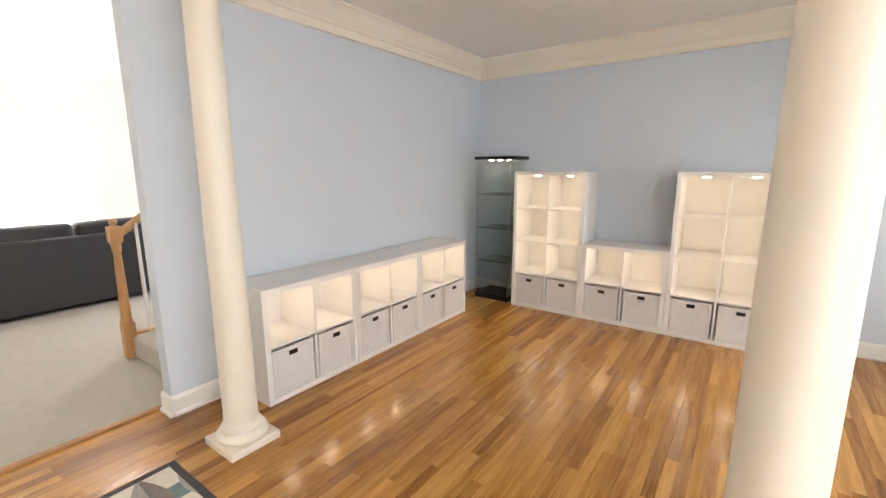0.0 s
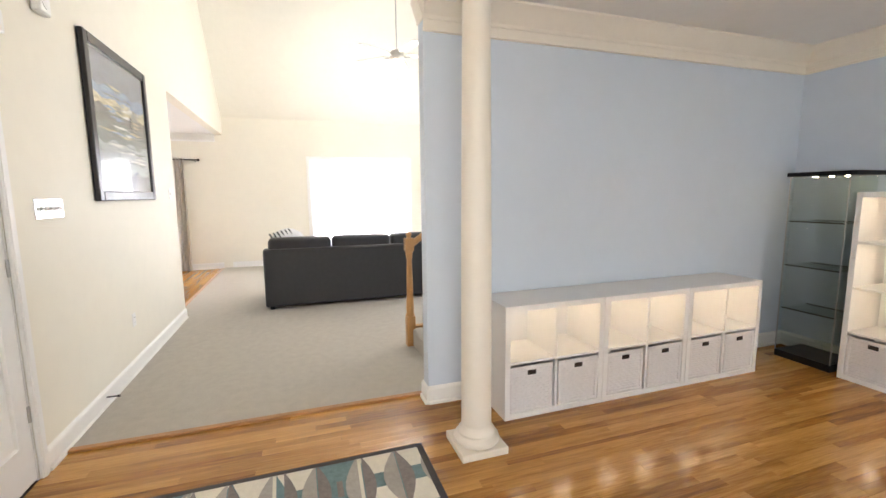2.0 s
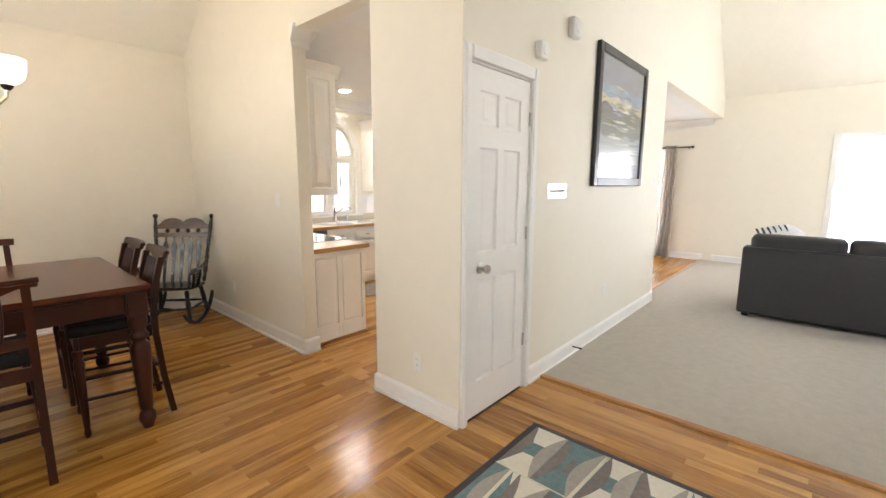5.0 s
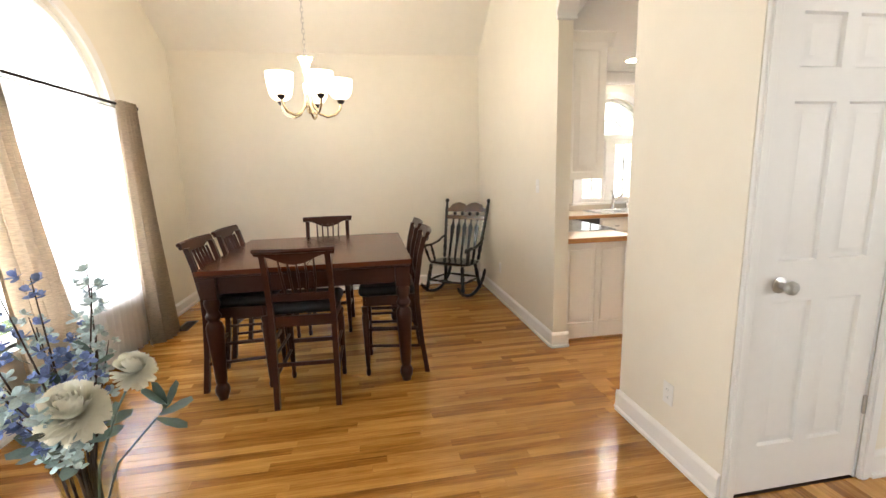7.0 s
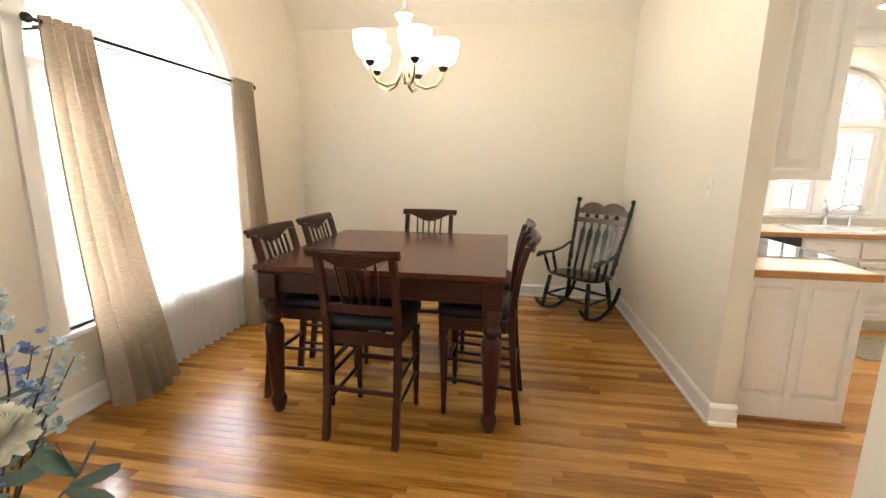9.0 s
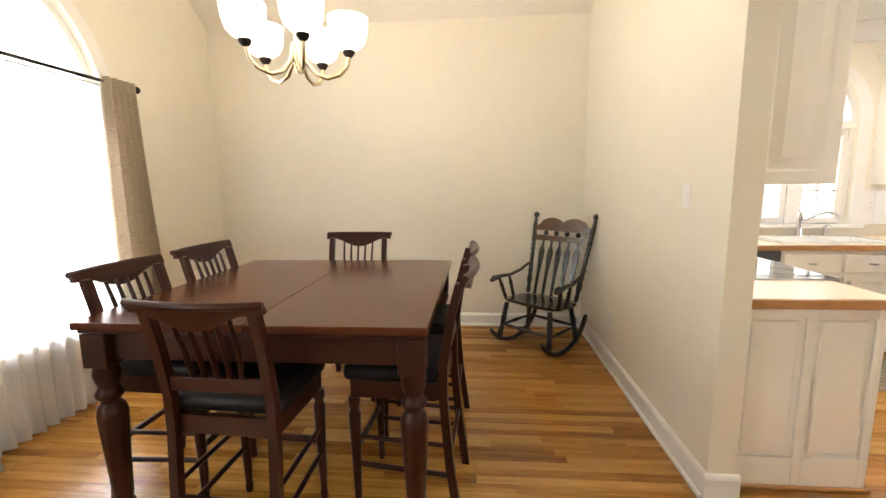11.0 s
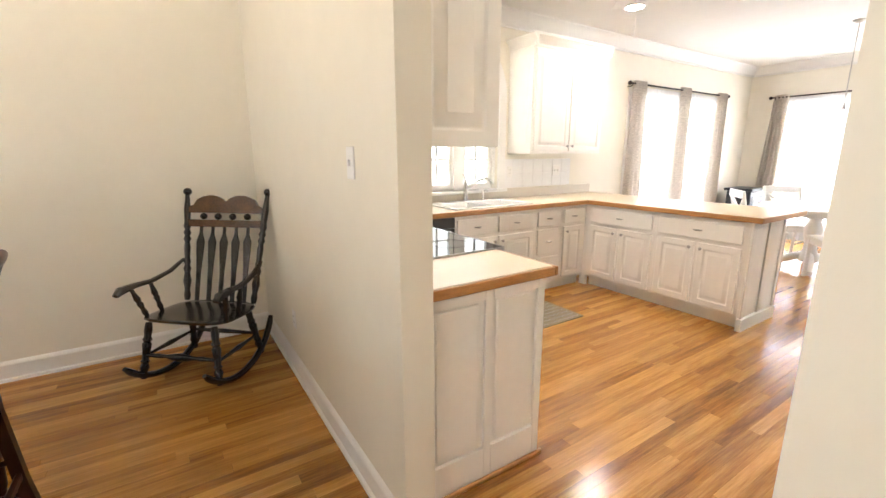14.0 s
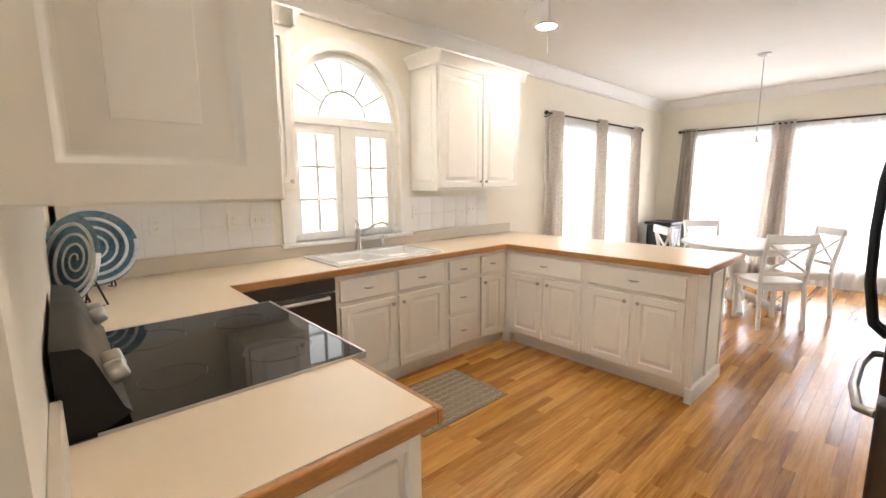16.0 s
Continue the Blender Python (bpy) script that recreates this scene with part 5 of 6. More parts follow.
zc = 4.32
chain = bmesh.new()
zz = 2.375
while zz < zc - 0.02:
    ang = 90 * (round((zz - 2.375) / 0.036) % 2)
    m_ = pose(0, 0, zz, 0, 0, ang)
    tube(chain, [m_ @ Vector((0.009 * math.cos(a), 0, 0.022 * math.sin(a) + 0.02)) for a in [2 * math.pi * i / 10 for i in range(11)]], 0.0028, 5)
    zz += 0.036
part("chain", chain, NICKEL, chd)
part("canopy", lathe(bmesh.new(), [(0.03, zc - 0.05), (0.06, zc - 0.02), (0.06, zc + 0.10)], n=20), NICKEL, chd)
NICKEL_WARM = material("warm_satin_nickel", (0.72, 0.62, 0.42), 0.25, metal=1.0, vary=0.03)
part("body", lathe(bmesh.new(), [(0.008, 1.965), (0.016, 1.975), (0.02, 2.0), (0.030, 2.03), (0.028, 2.06), (0.016, 2.10), (0.014, 2.22), (0.020, 2.24), (0.028, 2.26), (0.024, 2.275), (0.024, 2.285), (0.036, 2.32), (0.058, 2.35), (0.060, 2.356), (0.045, 2.358), (0.006, 2.375)], n=20), NICKEL_WARM, chd)
for k in range(5):
    m_ = pose(0, 0, 0, 0, 0, 72 * k - 98)
    arm = part("arm", tube(bmesh.new(), [m_ @ Vector(p) for p in ((0.02, 0, 2.10), (0.035, 0, 2.02), (0.075, 0, 1.965), (0.13, 0, 1.945), (0.19, 0, 1.962), (0.225, 0, 2.00), (0.235, 0, 2.05))], 0.010, 8), NICKEL_WARM, chd)
    part("socket_cup", lathe(bmesh.new(), [(0.012, 2.04), (0.026, 2.055), (0.030, 2.07), (0.018, 2.075)], n=14, m=m_ @ Matrix.Translation((0.235, 0, 0))), BRONZE, arm)
    part("shade", lathe(bmesh.new(), [(0.024, 2.072), (0.052, 2.083), (0.076, 2.108), (0.088, 2.145), (0.092, 2.185), (0.094, 2.215), (0.090, 2.215), (0.086, 2.15), (0.070, 2.112), (0.045, 2.092), (0.010, 2.085)], n=24, m=m_ @ Matrix.Translation((0.235, 0, 0))), SHADE, arm, "lit frosted glass shade")
    p = pose(CX, CY, -0.045) @ m_ @ Vector((0.235, 0, 2.25))
    bulb("chandelier_bulb", p, 7.0, radius=0.03)


def curtain(name, label, m, w_top, w_bot, shift, height, mat, folds=5, depth=0.04, group="", flare=0.0):
    """Pleated cloth hanging in local x and z, room side +y, top at z = height."""
    bm = bmesh.new()
    nu, nv = folds * 10, 26
    r_ = random.Random(len(label) + int(w_top * 100))
    ph = [r_.uniform(-0.5, 0.5) for _ in range(folds + 1)]
    grid = []
    for j in range(nv + 1):
        s = j / nv
        w = w_top + (w_bot - w_top) * s ** 1.2
        row = []
        for i in range(nu + 1):
            u = i / nu
            fold = math.sin(2 * math.pi * folds * u + 0.9 * s * ph[int(u * folds)])
            row.append(bm.verts.new((shift * s ** 1.3 + (u - 0.5) * w + 0.012 * s * math.sin(7 * u + 5 * s), depth * (0.75 + 0.6 * s) * fold + flare * s ** 1.5 * (0.4 + 0.6 * math.sin(math.pi * u)), height * (1 - s) + 0.006)))
        grid.append(row)
    for a, b in zip(grid, grid[1:]):
        for i in range(nu):
            bm.faces.new((a[i], a[i + 1], b[i + 1], b[i]))
    out = bmesh.ops.solidify(bm, geom=bm.faces[:], thickness=0.003) if mat is not SHEER else None
    return solid(name, bm, mat, label, "curtain", group, m)


def curtain_rod(label, a, b, z, m, r=0.011, reach=0.07, mat=None):
    o = thing("curtain_rod", label, "curtain rod", m=m)
    part("rod", tube(bmesh.new(), [(a, reach, z), (b, reach, z)], r, 10), mat or BRONZE, o)
    for x, s in ((a, -1), (b, 1)):
        part("finial", lathe(bmesh.new(), [(r + 0.001, 0), (r * 2, 0.008), (r * 2.4, 0.02), (r * 2, 0.035), (r, 0.045)], n=14, m=Matrix.Translation((x, reach, z)) @ pose(0, 0, 0, 0, 90 * s, 0)), mat or BRONZE, o)
        part("bracket", tube(bmesh.new(), [(x - s * 0.04, 0.0, z - 0.03), (x - s * 0.04, reach - 0.02, z - 0.03), (x - s * 0.04, reach, z - 0.014)], 0.007, 6), mat or BRONZE, o)
    return o


DWM = pose(DX1, 0, 0, 0, 0, 90)     # local x runs along world +y, room side is -x
curtain_rod("dark bronze curtain rod across the arched dining window", -4.0, -2.22, 2.105, DWM, reach=0.105)
curtain_rod("thin pale rod carrying the sheer curtain", -3.92, -2.3, 2.085, DWM, 0.006, 0.06, STEEL)
curtain("curtain", "taupe slub curtain gathered beside the dining window", pose(DX1 - 0.125, -2.37, 0, 0, 0, 90), 0.26, 0.46, -0.14, 2.13, CURTAIN, 5, 0.035, "dining room curtains", 0.12)
curtain("curtain", "taupe slub curtain gathered at the far window side", pose(DX1 - 0.125, -3.84, 0, 0, 0, 90), 0.26, 0.42, 0.02, 2.13, CURTAIN, 5, 0.035, "dining room curtains", 0.10)
curtain("sheer_curtain", "white sheer curtain across the dining window", pose(DX1 - 0.062, -3.1, 0, 0, 0, 90), 1.42, 1.35, 0.0, 2.07, SHEER, 16, 0.02)
fv = thing("floor_vent", "dark bronze floor vent by the window wall", "floor vent", m=pose(1.72, -4.1, 0.0))
part("frame", box(bmesh.new(), -0.06, 0.06, -0.15, 0.15, 0.0005, 0.006, 0.002), BRONZE, fv)
for k in range(9):
    part("louver", box(bmesh.new(), -0.045, 0.045, -0.13 + 0.03 * k, -0.116 + 0.03 * k, 0.006, 0.009), BLACK, fv)


# ---- flowers on the floor vase ----
vase = thing("flower_vase", "tall clear glass floor vase with white peonies and blue blossom", "vase with flowers", m=pose(0.80, -1.06, 0))
part("vase", lathe(bmesh.new(), [(0.075, 0.001), (0.085, 0.01), (0.078, 0.12), (0.070, 0.30), (0.075, 0.48), (0.088, 0.56), (0.085, 0.56), (0.071, 0.48), (0.066, 0.30), (0.073, 0.12), (0.070, 0.02)], n=28), VASE_GLASS, vase, "clear glass vase")
rf = random.Random(12)


def petal(bm, at, way, length, width, cup):
    """One cupped petal that starts at a point and grows along way."""
    way = Vector(way).normalized()
    side = way.cross(Vector((0.2, 0.3, 1))).normalized()
    up = side.cross(way).normalized()
    rows_ = []
    for s, w, c in ((0, 0.25, 0), (0.35, 0.8, 0.35), (0.7, 1.0, 0.8), (1.0, 0.55, 1.0)):
        p = Vector(at) + way * length * s + up * cup * length * c * c
        rows_.append([bm.verts.new(p + side * width * w * t + up * cup * width * 0.5 * abs(t)) for t in (-1, 0, 1)])
    for a, b in zip(rows_, rows_[1:]):
        for i in range(2):
            bm.faces.new((a[i], a[i + 1], b[i + 1], b[i]))


def blossom(bm, at, size, n=5):
    tilt = Euler((rf.uniform(-1.2, 1.2), rf.uniform(-1.2, 1.2), rf.uniform(0, 6))).to_matrix()
    for k in range(n):
        a = 2 * math.pi * k / n
        petal(bm, at, tilt @ Vector((math.cos(a), math.sin(a), 0.35)), size, size * 0.45, 0.25)


def peony(name, at, size, face):
    bm = bmesh.new()
    rot = Vector(face).to_track_quat("Z", "Y").to_matrix()
    for layer in range(10):
        s = layer / 9
        n = 8 + layer * 2
        for k in range(n):
            a = 2 * math.pi * (k + 0.5 * (layer % 2)) / n + rf.uniform(-0.15, 0.15)
            tilt = 1.35 - 1.75 * s + rf.uniform(-0.15, 0.15)
            w = Vector((math.cos(a) * math.cos(tilt), math.sin(a) * math.cos(tilt), math.sin(tilt)))
            start = Vector(at) + rot @ Vector((math.cos(a) * 0.16 * size * s, math.sin(a) * 0.16 * size * s, 0.22 * size * (1 - s)))
            petal(bm, start, rot @ w, size * (0.30 + 0.18 * s), size * 0.14, 0.6)
    return part(name, bm, PETAL_WHITE, vase, "full cream white peony")


peony("peony", (-0.155, 0.235, 0.84), 0.125, (-0.75, 0.75, 0.35))
peony("peony", (-0.24, 0.09, 0.885), 0.088, (-0.65, 0.45, 0.5))
part("stem", tube(bmesh.new(), [(-0.01, 0.01, 0.30), (-0.07, 0.05, 0.55), (-0.17, 0.085, 0.76), (-0.235, 0.09, 0.875)], 0.0035, 6), LEAF, vase)
stems, blue_f, pale_f, leaves = [], bmesh.new(), bmesh.new(), bmesh.new()
for k in range(18):
    a = rf.uniform(0, 2 * math.pi)
    reach = rf.uniform(0.05, 0.36)
    top_z = rf.uniform(0.82, 1.24) - reach * 0.3
    tip = Vector((-0.04 + math.cos(a) * reach, math.sin(a) * reach + 0.04, top_z))
    base = Vector((rf.uniform(-0.03, 0.03), rf.uniform(-0.03, 0.03), 0.03))
    mid = Vector((base.x * 0.3 + tip.x * 0.25, base.y * 0.3 + tip.y * 0.25, 0.55))
    st = bmesh.new()
    tube(st, [base, mid, mid.lerp(tip, 0.5) + Vector((rf.uniform(-0.02, 0.02), rf.uniform(-0.02, 0.02), 0.02)), tip], [0.005, 0.004, 0.003, 0.0015], 6)
    part("stem", st, TWIG, vase)
    for j in range(15):
        s = rf.uniform(0.35, 1.04)
        p = mid.lerp(tip, s) + Vector((rf.uniform(-0.035, 0.035), rf.uniform(-0.035, 0.035), rf.uniform(-0.02, 0.03)))
        blossom(blue_f if (k % 2 == 0) else pale_f, p, rf.uniform(0.016, 0.030))
    for j in range(2):
        p = mid.lerp(tip, rf.uniform(0.1, 0.7))
        petal(leaves, p, (rf.uniform(-1, 1), rf.uniform(-1, 1), rf.uniform(0, 0.8)), 0.07, 0.018, 0.2)
for k in range(5):
    spray = Vector((-0.22, -0.02, 0.66))
    a = radians(-40 + 45 * k)
    petal(leaves, spray + Vector((-0.012 * k, 0.0, 0.012 * k)), (-math.cos(a) * 0.8, -0.5 * math.cos(a), math.sin(a)), 0.105, 0.027, 0.12)
part("stem", tube(bmesh.new(), [(-0.01, 0.0, 0.30), (-0.09, -0.01, 0.52), (-0.22, -0.02, 0.66)], 0.0035, 6), LEAF, vase)
for k in range(9):
    a = 2 * math.pi * k / 9
    p = (0.02 + 0.05 * math.cos(a), 0.05 * math.sin(a), 0.62 + 0.02 * (k % 3))
    petal(leaves, p, (math.cos(a), math.sin(a), rf.uniform(-0.2, 0.5)), rf.uniform(0.10, 0.16), 0.032, 0.15)
part("blue_blossoms", blue_f, PETAL_BLUE, vase, "blue blossoms")
part("pale_blossoms", pale_f, PETAL_PALE, vase, "pale aqua blossoms")
part("leaves", leaves, LEAF, vase, "dusty green leaves")

# ---- kitchen things ----
CF, PX = -4.50, -4.655          # cabinet fronts: sink run (y) and peninsula (x)
CT = 0.895


def stepped(bm, x0, x1, z0, z1, rings, floor=None):
    """Nested rectangles joined by sloping bands; rings are (inset along x, inset along z, y)."""
    loops = []
    for ix, iz, y in rings:
        loops.append([bm.verts.new(v) for v in ((x0 + ix, y, z0 + iz), (x1 - ix, y, z0 + iz), (x1 - ix, y, z1 - iz), (x0 + ix, y, z1 - iz))])
    for a, b in zip(loops, loops[1:]):
        for k in range(4):
            bm.faces.new((a[k], a[(k + 1) % 4], b[(k + 1) % 4], b[k]))
    bm.faces.new(loops[-1]), bm.faces.new(loops[0][::-1])
    bmesh.ops.recalc_face_normals(bm, faces=bm.faces)
    return bm


def raised_panel(w, h, mx=0.052, mz=None, rise=0.034):
    """Door front in local x and z, front at y = 0.02: frame, moulded groove, sloping field."""
    mz = mx if mz is None else mz
    d = 0.02
    rings = [(0, 0, 0), (0, 0, d - 0.003), (0.003, 0.003, d)]
    rings += [(mx + a, mz + a, d - s) for a, s in ((-0.006, 0), (-0.003, 0.002), (0.001, 0.0085), (0.006, 0.010), (0.010, 0.010), (rise, 0.002), (rise + 0.002, 0))]
    return stepped(bmesh.new(), 0, w, 0, h, rings)


def front(kind_of, parent, x, z, w, h, knob_at=None):
    if kind_of == "drawer":
        bm = box(bmesh.new(), 0, w, 0, 0.019, 0, h, 0.006, 2)
    else:
        bm = raised_panel(w, h)
    bmesh.ops.transform(bm, matrix=Matrix.Translation((x, 0, z)), verts=bm.verts)
    f = part(kind_of, bm, CABINET, parent)
    if kind_of == "drawer":
        pl = bmesh.new()
        tube(pl, [(x + w / 2 - 0.035, 0.019, z + h / 2), (x + w / 2 - 0.022, 0.034, z + h / 2), (x + w / 2, 0.040, z + h / 2), (x + w / 2 + 0.022, 0.034, z + h / 2), (x + w / 2 + 0.035, 0.019, z + h / 2)], [0.004, 0.006, 0.009, 0.006, 0.004], 8)
        part("pull", pl, NICKEL, f, "nickel pull")
    elif knob_at is not None:
        part("knob", lathe(bmesh.new(), [(0.006, 0), (0.006, 0.012), (0.013, 0.018), (0.014, 0.024), (0.008, 0.029)], n=14, m=Matrix.Translation((x + knob_at[0], 0.02, z + knob_at[1])) @ pose(0, 0, 0, -90, 0, 0)), NICKEL, f, "nickel knob")
    return f


def base_cabinet(label, m, w, layout):
    """Base cabinet with its face at local y = 0 and its body behind; local x to the unit's own right as seen mirrored."""
    c = thing("base_cabinet", label, "cabinet", "white kitchen base cabinets", m)
    part("body", box(bmesh.new(), 0.0005, w - 0.0005, -0.56, -0.001, 0.10, CT - 0.042), CABINET, c)
    part("toe_kick", box(bmesh.new(), 0.0005, w - 0.0005, -0.55, -0.065, 0, 0.0995), CABINET, c)
    for kind_of, x, z, ww, h, kn in layout:
        front(kind_of, c, x, z, ww, h, kn)
    return c


g = 0.03
DRAW = (0.675, 0.145)
def two_door(w):
    half = (w - 3 * g) / 2
    return [("door", g, 0.13, half, 0.515, (half - 0.03, 0.47)), ("door", 2 * g + half, 0.13, half, 0.515, (0.03, 0.47))]


SINKM = lambda x: pose(x, CF, 0)
# sink run, from the corner of the peninsula towards the dishwasher (local x = world x)
w1 = 0.36
base_cabinet("narrow white base cabinet with one drawer and door", SINKM(-4.65), w1, [("drawer", 0.05, DRAW[0], w1 - 0.08, DRAW[1], None), ("door", 0.05, 0.13, w1 - 0.08, 0.515, (w1 - 0.11, 0.47))])
w2 = 0.36
base_cabinet("white base cabinet with three drawers", SINKM(-4.29), w2, [("drawer", g, DRAW[0], w2 - 2 * g, DRAW[1], None), ("drawer", g, 0.40, w2 - 2 * g, 0.245, None), ("drawer", g, 0.13, w2 - 2 * g, 0.24, None)])
w3 = 0.93
half = (w3 - 3 * g) / 2
base_cabinet("wide white sink cabinet with two doors", SINKM(-3.93), w3, [("drawer", g, DRAW[0], half, DRAW[1], None), ("drawer", 2 * g + half, DRAW[0], half, DRAW[1], None)] + two_door(w3))
dw = thing("dishwasher", "slate steel dishwasher under the counter", "dishwasher", m=SINKM(-3.0))
part("body", box(bmesh.new(), 0.004, 0.596, -0.56, -0.001, 0.10, CT - 0.043), BLACK, dw)
part("door", box(bmesh.new(), 0.004, 0.596, 0, 0.03, 0.11, 0.76, 0.006), SLATE, dw)
part("control_panel", box(bmesh.new(), 0.004, 0.596, 0, 0.032, 0.765, CT - 0.045, 0.006), SLATE, dw)
part("handle", tube(bmesh.new(), [(0.06, 0.03, 0.735), (0.06, 0.06, 0.735), (0.54, 0.06, 0.735), (0.54, 0.03, 0.735)], 0.011, 8), STEEL, dw)
part("toe_kick", box(bmesh.new(), 0.004, 0.596, -0.5, -0.06, 0, 0.0995), BLACK, dw)
# peninsula: faces +x
PENM = lambda y: pose(PX, y, 0, 0, 0, -90)
for y, w in ((-3.735, 0.72), (-3.015, 0.72)):
    base_cabinet("white peninsula cabinet with a wide drawer and two doors", PENM(y), w, [("drawer", g, DRAW[0], w - 2 * g, DRAW[1], None)] + two_door(w))
pen = thing("peninsula_end", "white beadboard end panel of the peninsula", "panel", m=pose(PX, -3.015, 0))
part("body", box(bmesh.new(), -0.56, -0.0, 0.0005, 0.02, 0, CT - 0.042), CABINET, pen)
part("base_board", box(bmesh.new(), -0.58, 0.02, 0.002, 0.045, 0.0, 0.10, 0.004), CABINET, pen)
for k in range(2):
    x0 = -0.54 + 0.27 * k
    part("panel", box(bmesh.new(), x0 + 0.03, x0 + 0.24, 0.02, 0.03, 0.16, CT - 0.09, 0.008, 1), CABINET, pen)
for x in (-0.555, -0.28, -0.005):
    part("stile", box(bmesh.new(), x - 0.02, x + 0.02, 0.0205, 0.034, 0.101, CT - 0.045, 0.004, 1), CABINET, pen)
slab_back = bmesh.new()
structure("panel_peninsula_back", box(slab_back, PX - 0.60, PX - 0.562, -4.55, -3.0, 0, CT - 0.042), CABINET, "white painted back of the peninsula")
slab("panel_corner_filler", PX - 0.03, PX - 0.002, CF - 0.03, -4.4555, 0.0, CT - 0.043, CABINET, "white corner filler between the cabinets")
# stove-side run: end cabinet
endc = thing("base_cabinet", "white base cabinet end with beadboard panels beside the wall", "cabinet", "white kitchen base cabinets", m=pose(0, 0, 0))
part("body", box(bmesh.new(), -2.355, WALL_K, -3.213, -2.875, 0.0, CT - 0.042), CABINET, endc)
for k in range(2):
    x0 = -2.345 + 0.29 * k
    part("panel", box(bmesh.new(), x0 + 0.05, x0 + 0.25, -2.875, -2.863, 0.17, CT - 0.10, 0.009, 1), CABINET, endc)
st_ = bmesh.new()
for x0, x1 in ((-2.355, -2.315), (-2.075, -2.035), (-1.775, WALL_K)):
    box(st_, x0, x1, -2.875, -2.859, 0.0, CT - 0.043, 0.003, 1)
box(st_, -2.315, -2.075, -2.875, -2.859, 0.0, 0.15), box(st_, -2.035, -1.775, -2.875, -2.859, 0.0, 0.15), box(st_, -2.315, -2.075, -2.875, -2.859, CT - 0.09, CT - 0.043), box(st_, -2.035, -1.775, -2.875, -2.859, CT - 0.09, CT - 0.043)
part("frame", st_, CABINET, endc)
part("shoe_strip", box(bmesh.new(), -2.37, WALL_K, -2.857, -2.842, 0, 0.018, 0.005), OAK_EDGE, endc, "oak shoe strip")
part("door", box(bmesh.new(), -2.375, -2.356, -3.203, -2.93, 0.12, CT - 0.06, 0.004), CABINET, endc)
base_cabinet("white base cabinet beyond the stove", pose(-2.355, -4.0, 0, 0, 0, 90) @ pose(-0.43, 0, 0), 0.42, [("drawer", g, DRAW[0], 0.36, DRAW[1], None), ("door", g, 0.13, 0.36, 0.515, (0.03, 0.47))])

# worktop in one L with the peninsula
wt = thing("worktop", "cream laminate worktop with an oak edge", "worktop")
SF, PF, LF = CF + 0.035, PX + 0.035, -2.400       # front edges
slabs = bmesh.new()
sx0, sx1, sy0, sy1 = -3.90, -3.06, SY + 0.09, SF - 0.075    # sink cut-out
def top_piece(bm, x0, x1, y0, y1):
    box(bm, x0, x1, y0, y1, CT - 0.038, CT)
top_piece(slabs, sx1, LF, SY, SF - 0.018), top_piece(slabs, PF - 0.80, sx0, SY, SF - 0.018)
top_piece(slabs, sx0, sx1, SY, sy0), top_piece(slabs, sx0, sx1, sy1, SF - 0.018)
top_piece(slabs, PF - 0.80, PF - 0.018, SF - 0.018, -2.945)
top_piece(slabs, LF, WALL_K, SY, -4.003)
part("laminate", slabs, COUNTER, wt)
slabs = bmesh.new()
top_piece(slabs, LF + 0.018, WALL_K, -3.222, -2.85)
part("laminate", slabs, COUNTER, wt)
ed = bmesh.new()
def edge_strip(x0, x1, y0, y1):
    box(ed, x0, x1, y0, y1, CT - 0.042, CT - 0.0015, 0.004, 2)
edge_strip(PF - 0.018, LF, SF - 0.0175, SF), edge_strip(PF - 0.0175, PF, SF, -2.928), edge_strip(PF - 0.815, PF - 0.018, -2.9445, -2.928)
edge_strip(PF - 0.82, PF - 0.8005, SF, -2.928)
edge_strip(LF, LF + 0.0175, SF, -4.003)
part("oak_edge", ed, OAK_EDGE, wt, "oak edge strip")
ed = bmesh.new()
edge_strip(LF, LF + 0.0175, -3.222, -2.832), edge_strip(LF + 0.018, WALL_K, -2.8495, -2.832)
part("oak_edge", ed, OAK_EDGE, wt, "oak edge strip")
for x0, x1, y0, y1 in ((PF - 0.80, WALL_K, SY, SY + 0.02), (WALL_K - 0.02, WALL_K, -3.222, -2.85), (WALL_K - 0.02, WALL_K, SY + 0.021, -4.003)):
    part("upstand", box(bmesh.new(), x0, x1, y0, y1, CT, CT + 0.10, 0.003, 1), SPLASH, wt)
part("upstand_end", box(bmesh.new(), WALL_K - 0.024, WALL_K, -2.849, -2.838, CT, CT + 0.10, 0.003, 1), OAK_EDGE, wt)

# tiled splash
tiles = thing("tile_splash", "white glazed tile backsplash", "backsplash")
tagged(tiles, kind="structure")
tile = bmesh.new()
box(tile, -0.074, 0.074, 0, 0.008, -0.0735, 0.0735, 0.002, 1)
for x0, x1 in ((-5.06, -4.01), (-2.88, -1.83)):
    part("grout", box(bmesh.new(), x0, x1 - 0.001, SY + 0.0002, SY + 0.0062, CT + 0.105, CT + 0.405), WHITE, tiles)
tile_me = mesh_object("tile", tile, TILE)
tile_me.parent = tiles
first = True
for x0, x1 in ((-5.06, -4.01), (-2.88, -1.83)):
    nx = int((x1 - x0) / 0.15)
    for i in range(nx):
        for j in range(2):
            p = Vector((x0 + 0.075 + 0.15 * i, SY, CT + 0.105 + 0.075 + 0.15 * j))
            if first:
                tile_me.location, first = p, False
            else:
                o = new("tile", tile_me.data)
                o.parent, o.location = tiles, p
wall_plate("white wall outlet in the tile splash", "outlet", pose(-2.20, SY + 0.0085, 1.18), "outlet")
wall_plate("white wall outlet in the tile splash", "outlet", pose(-2.62, SY + 0.0085, 1.18), "outlet")
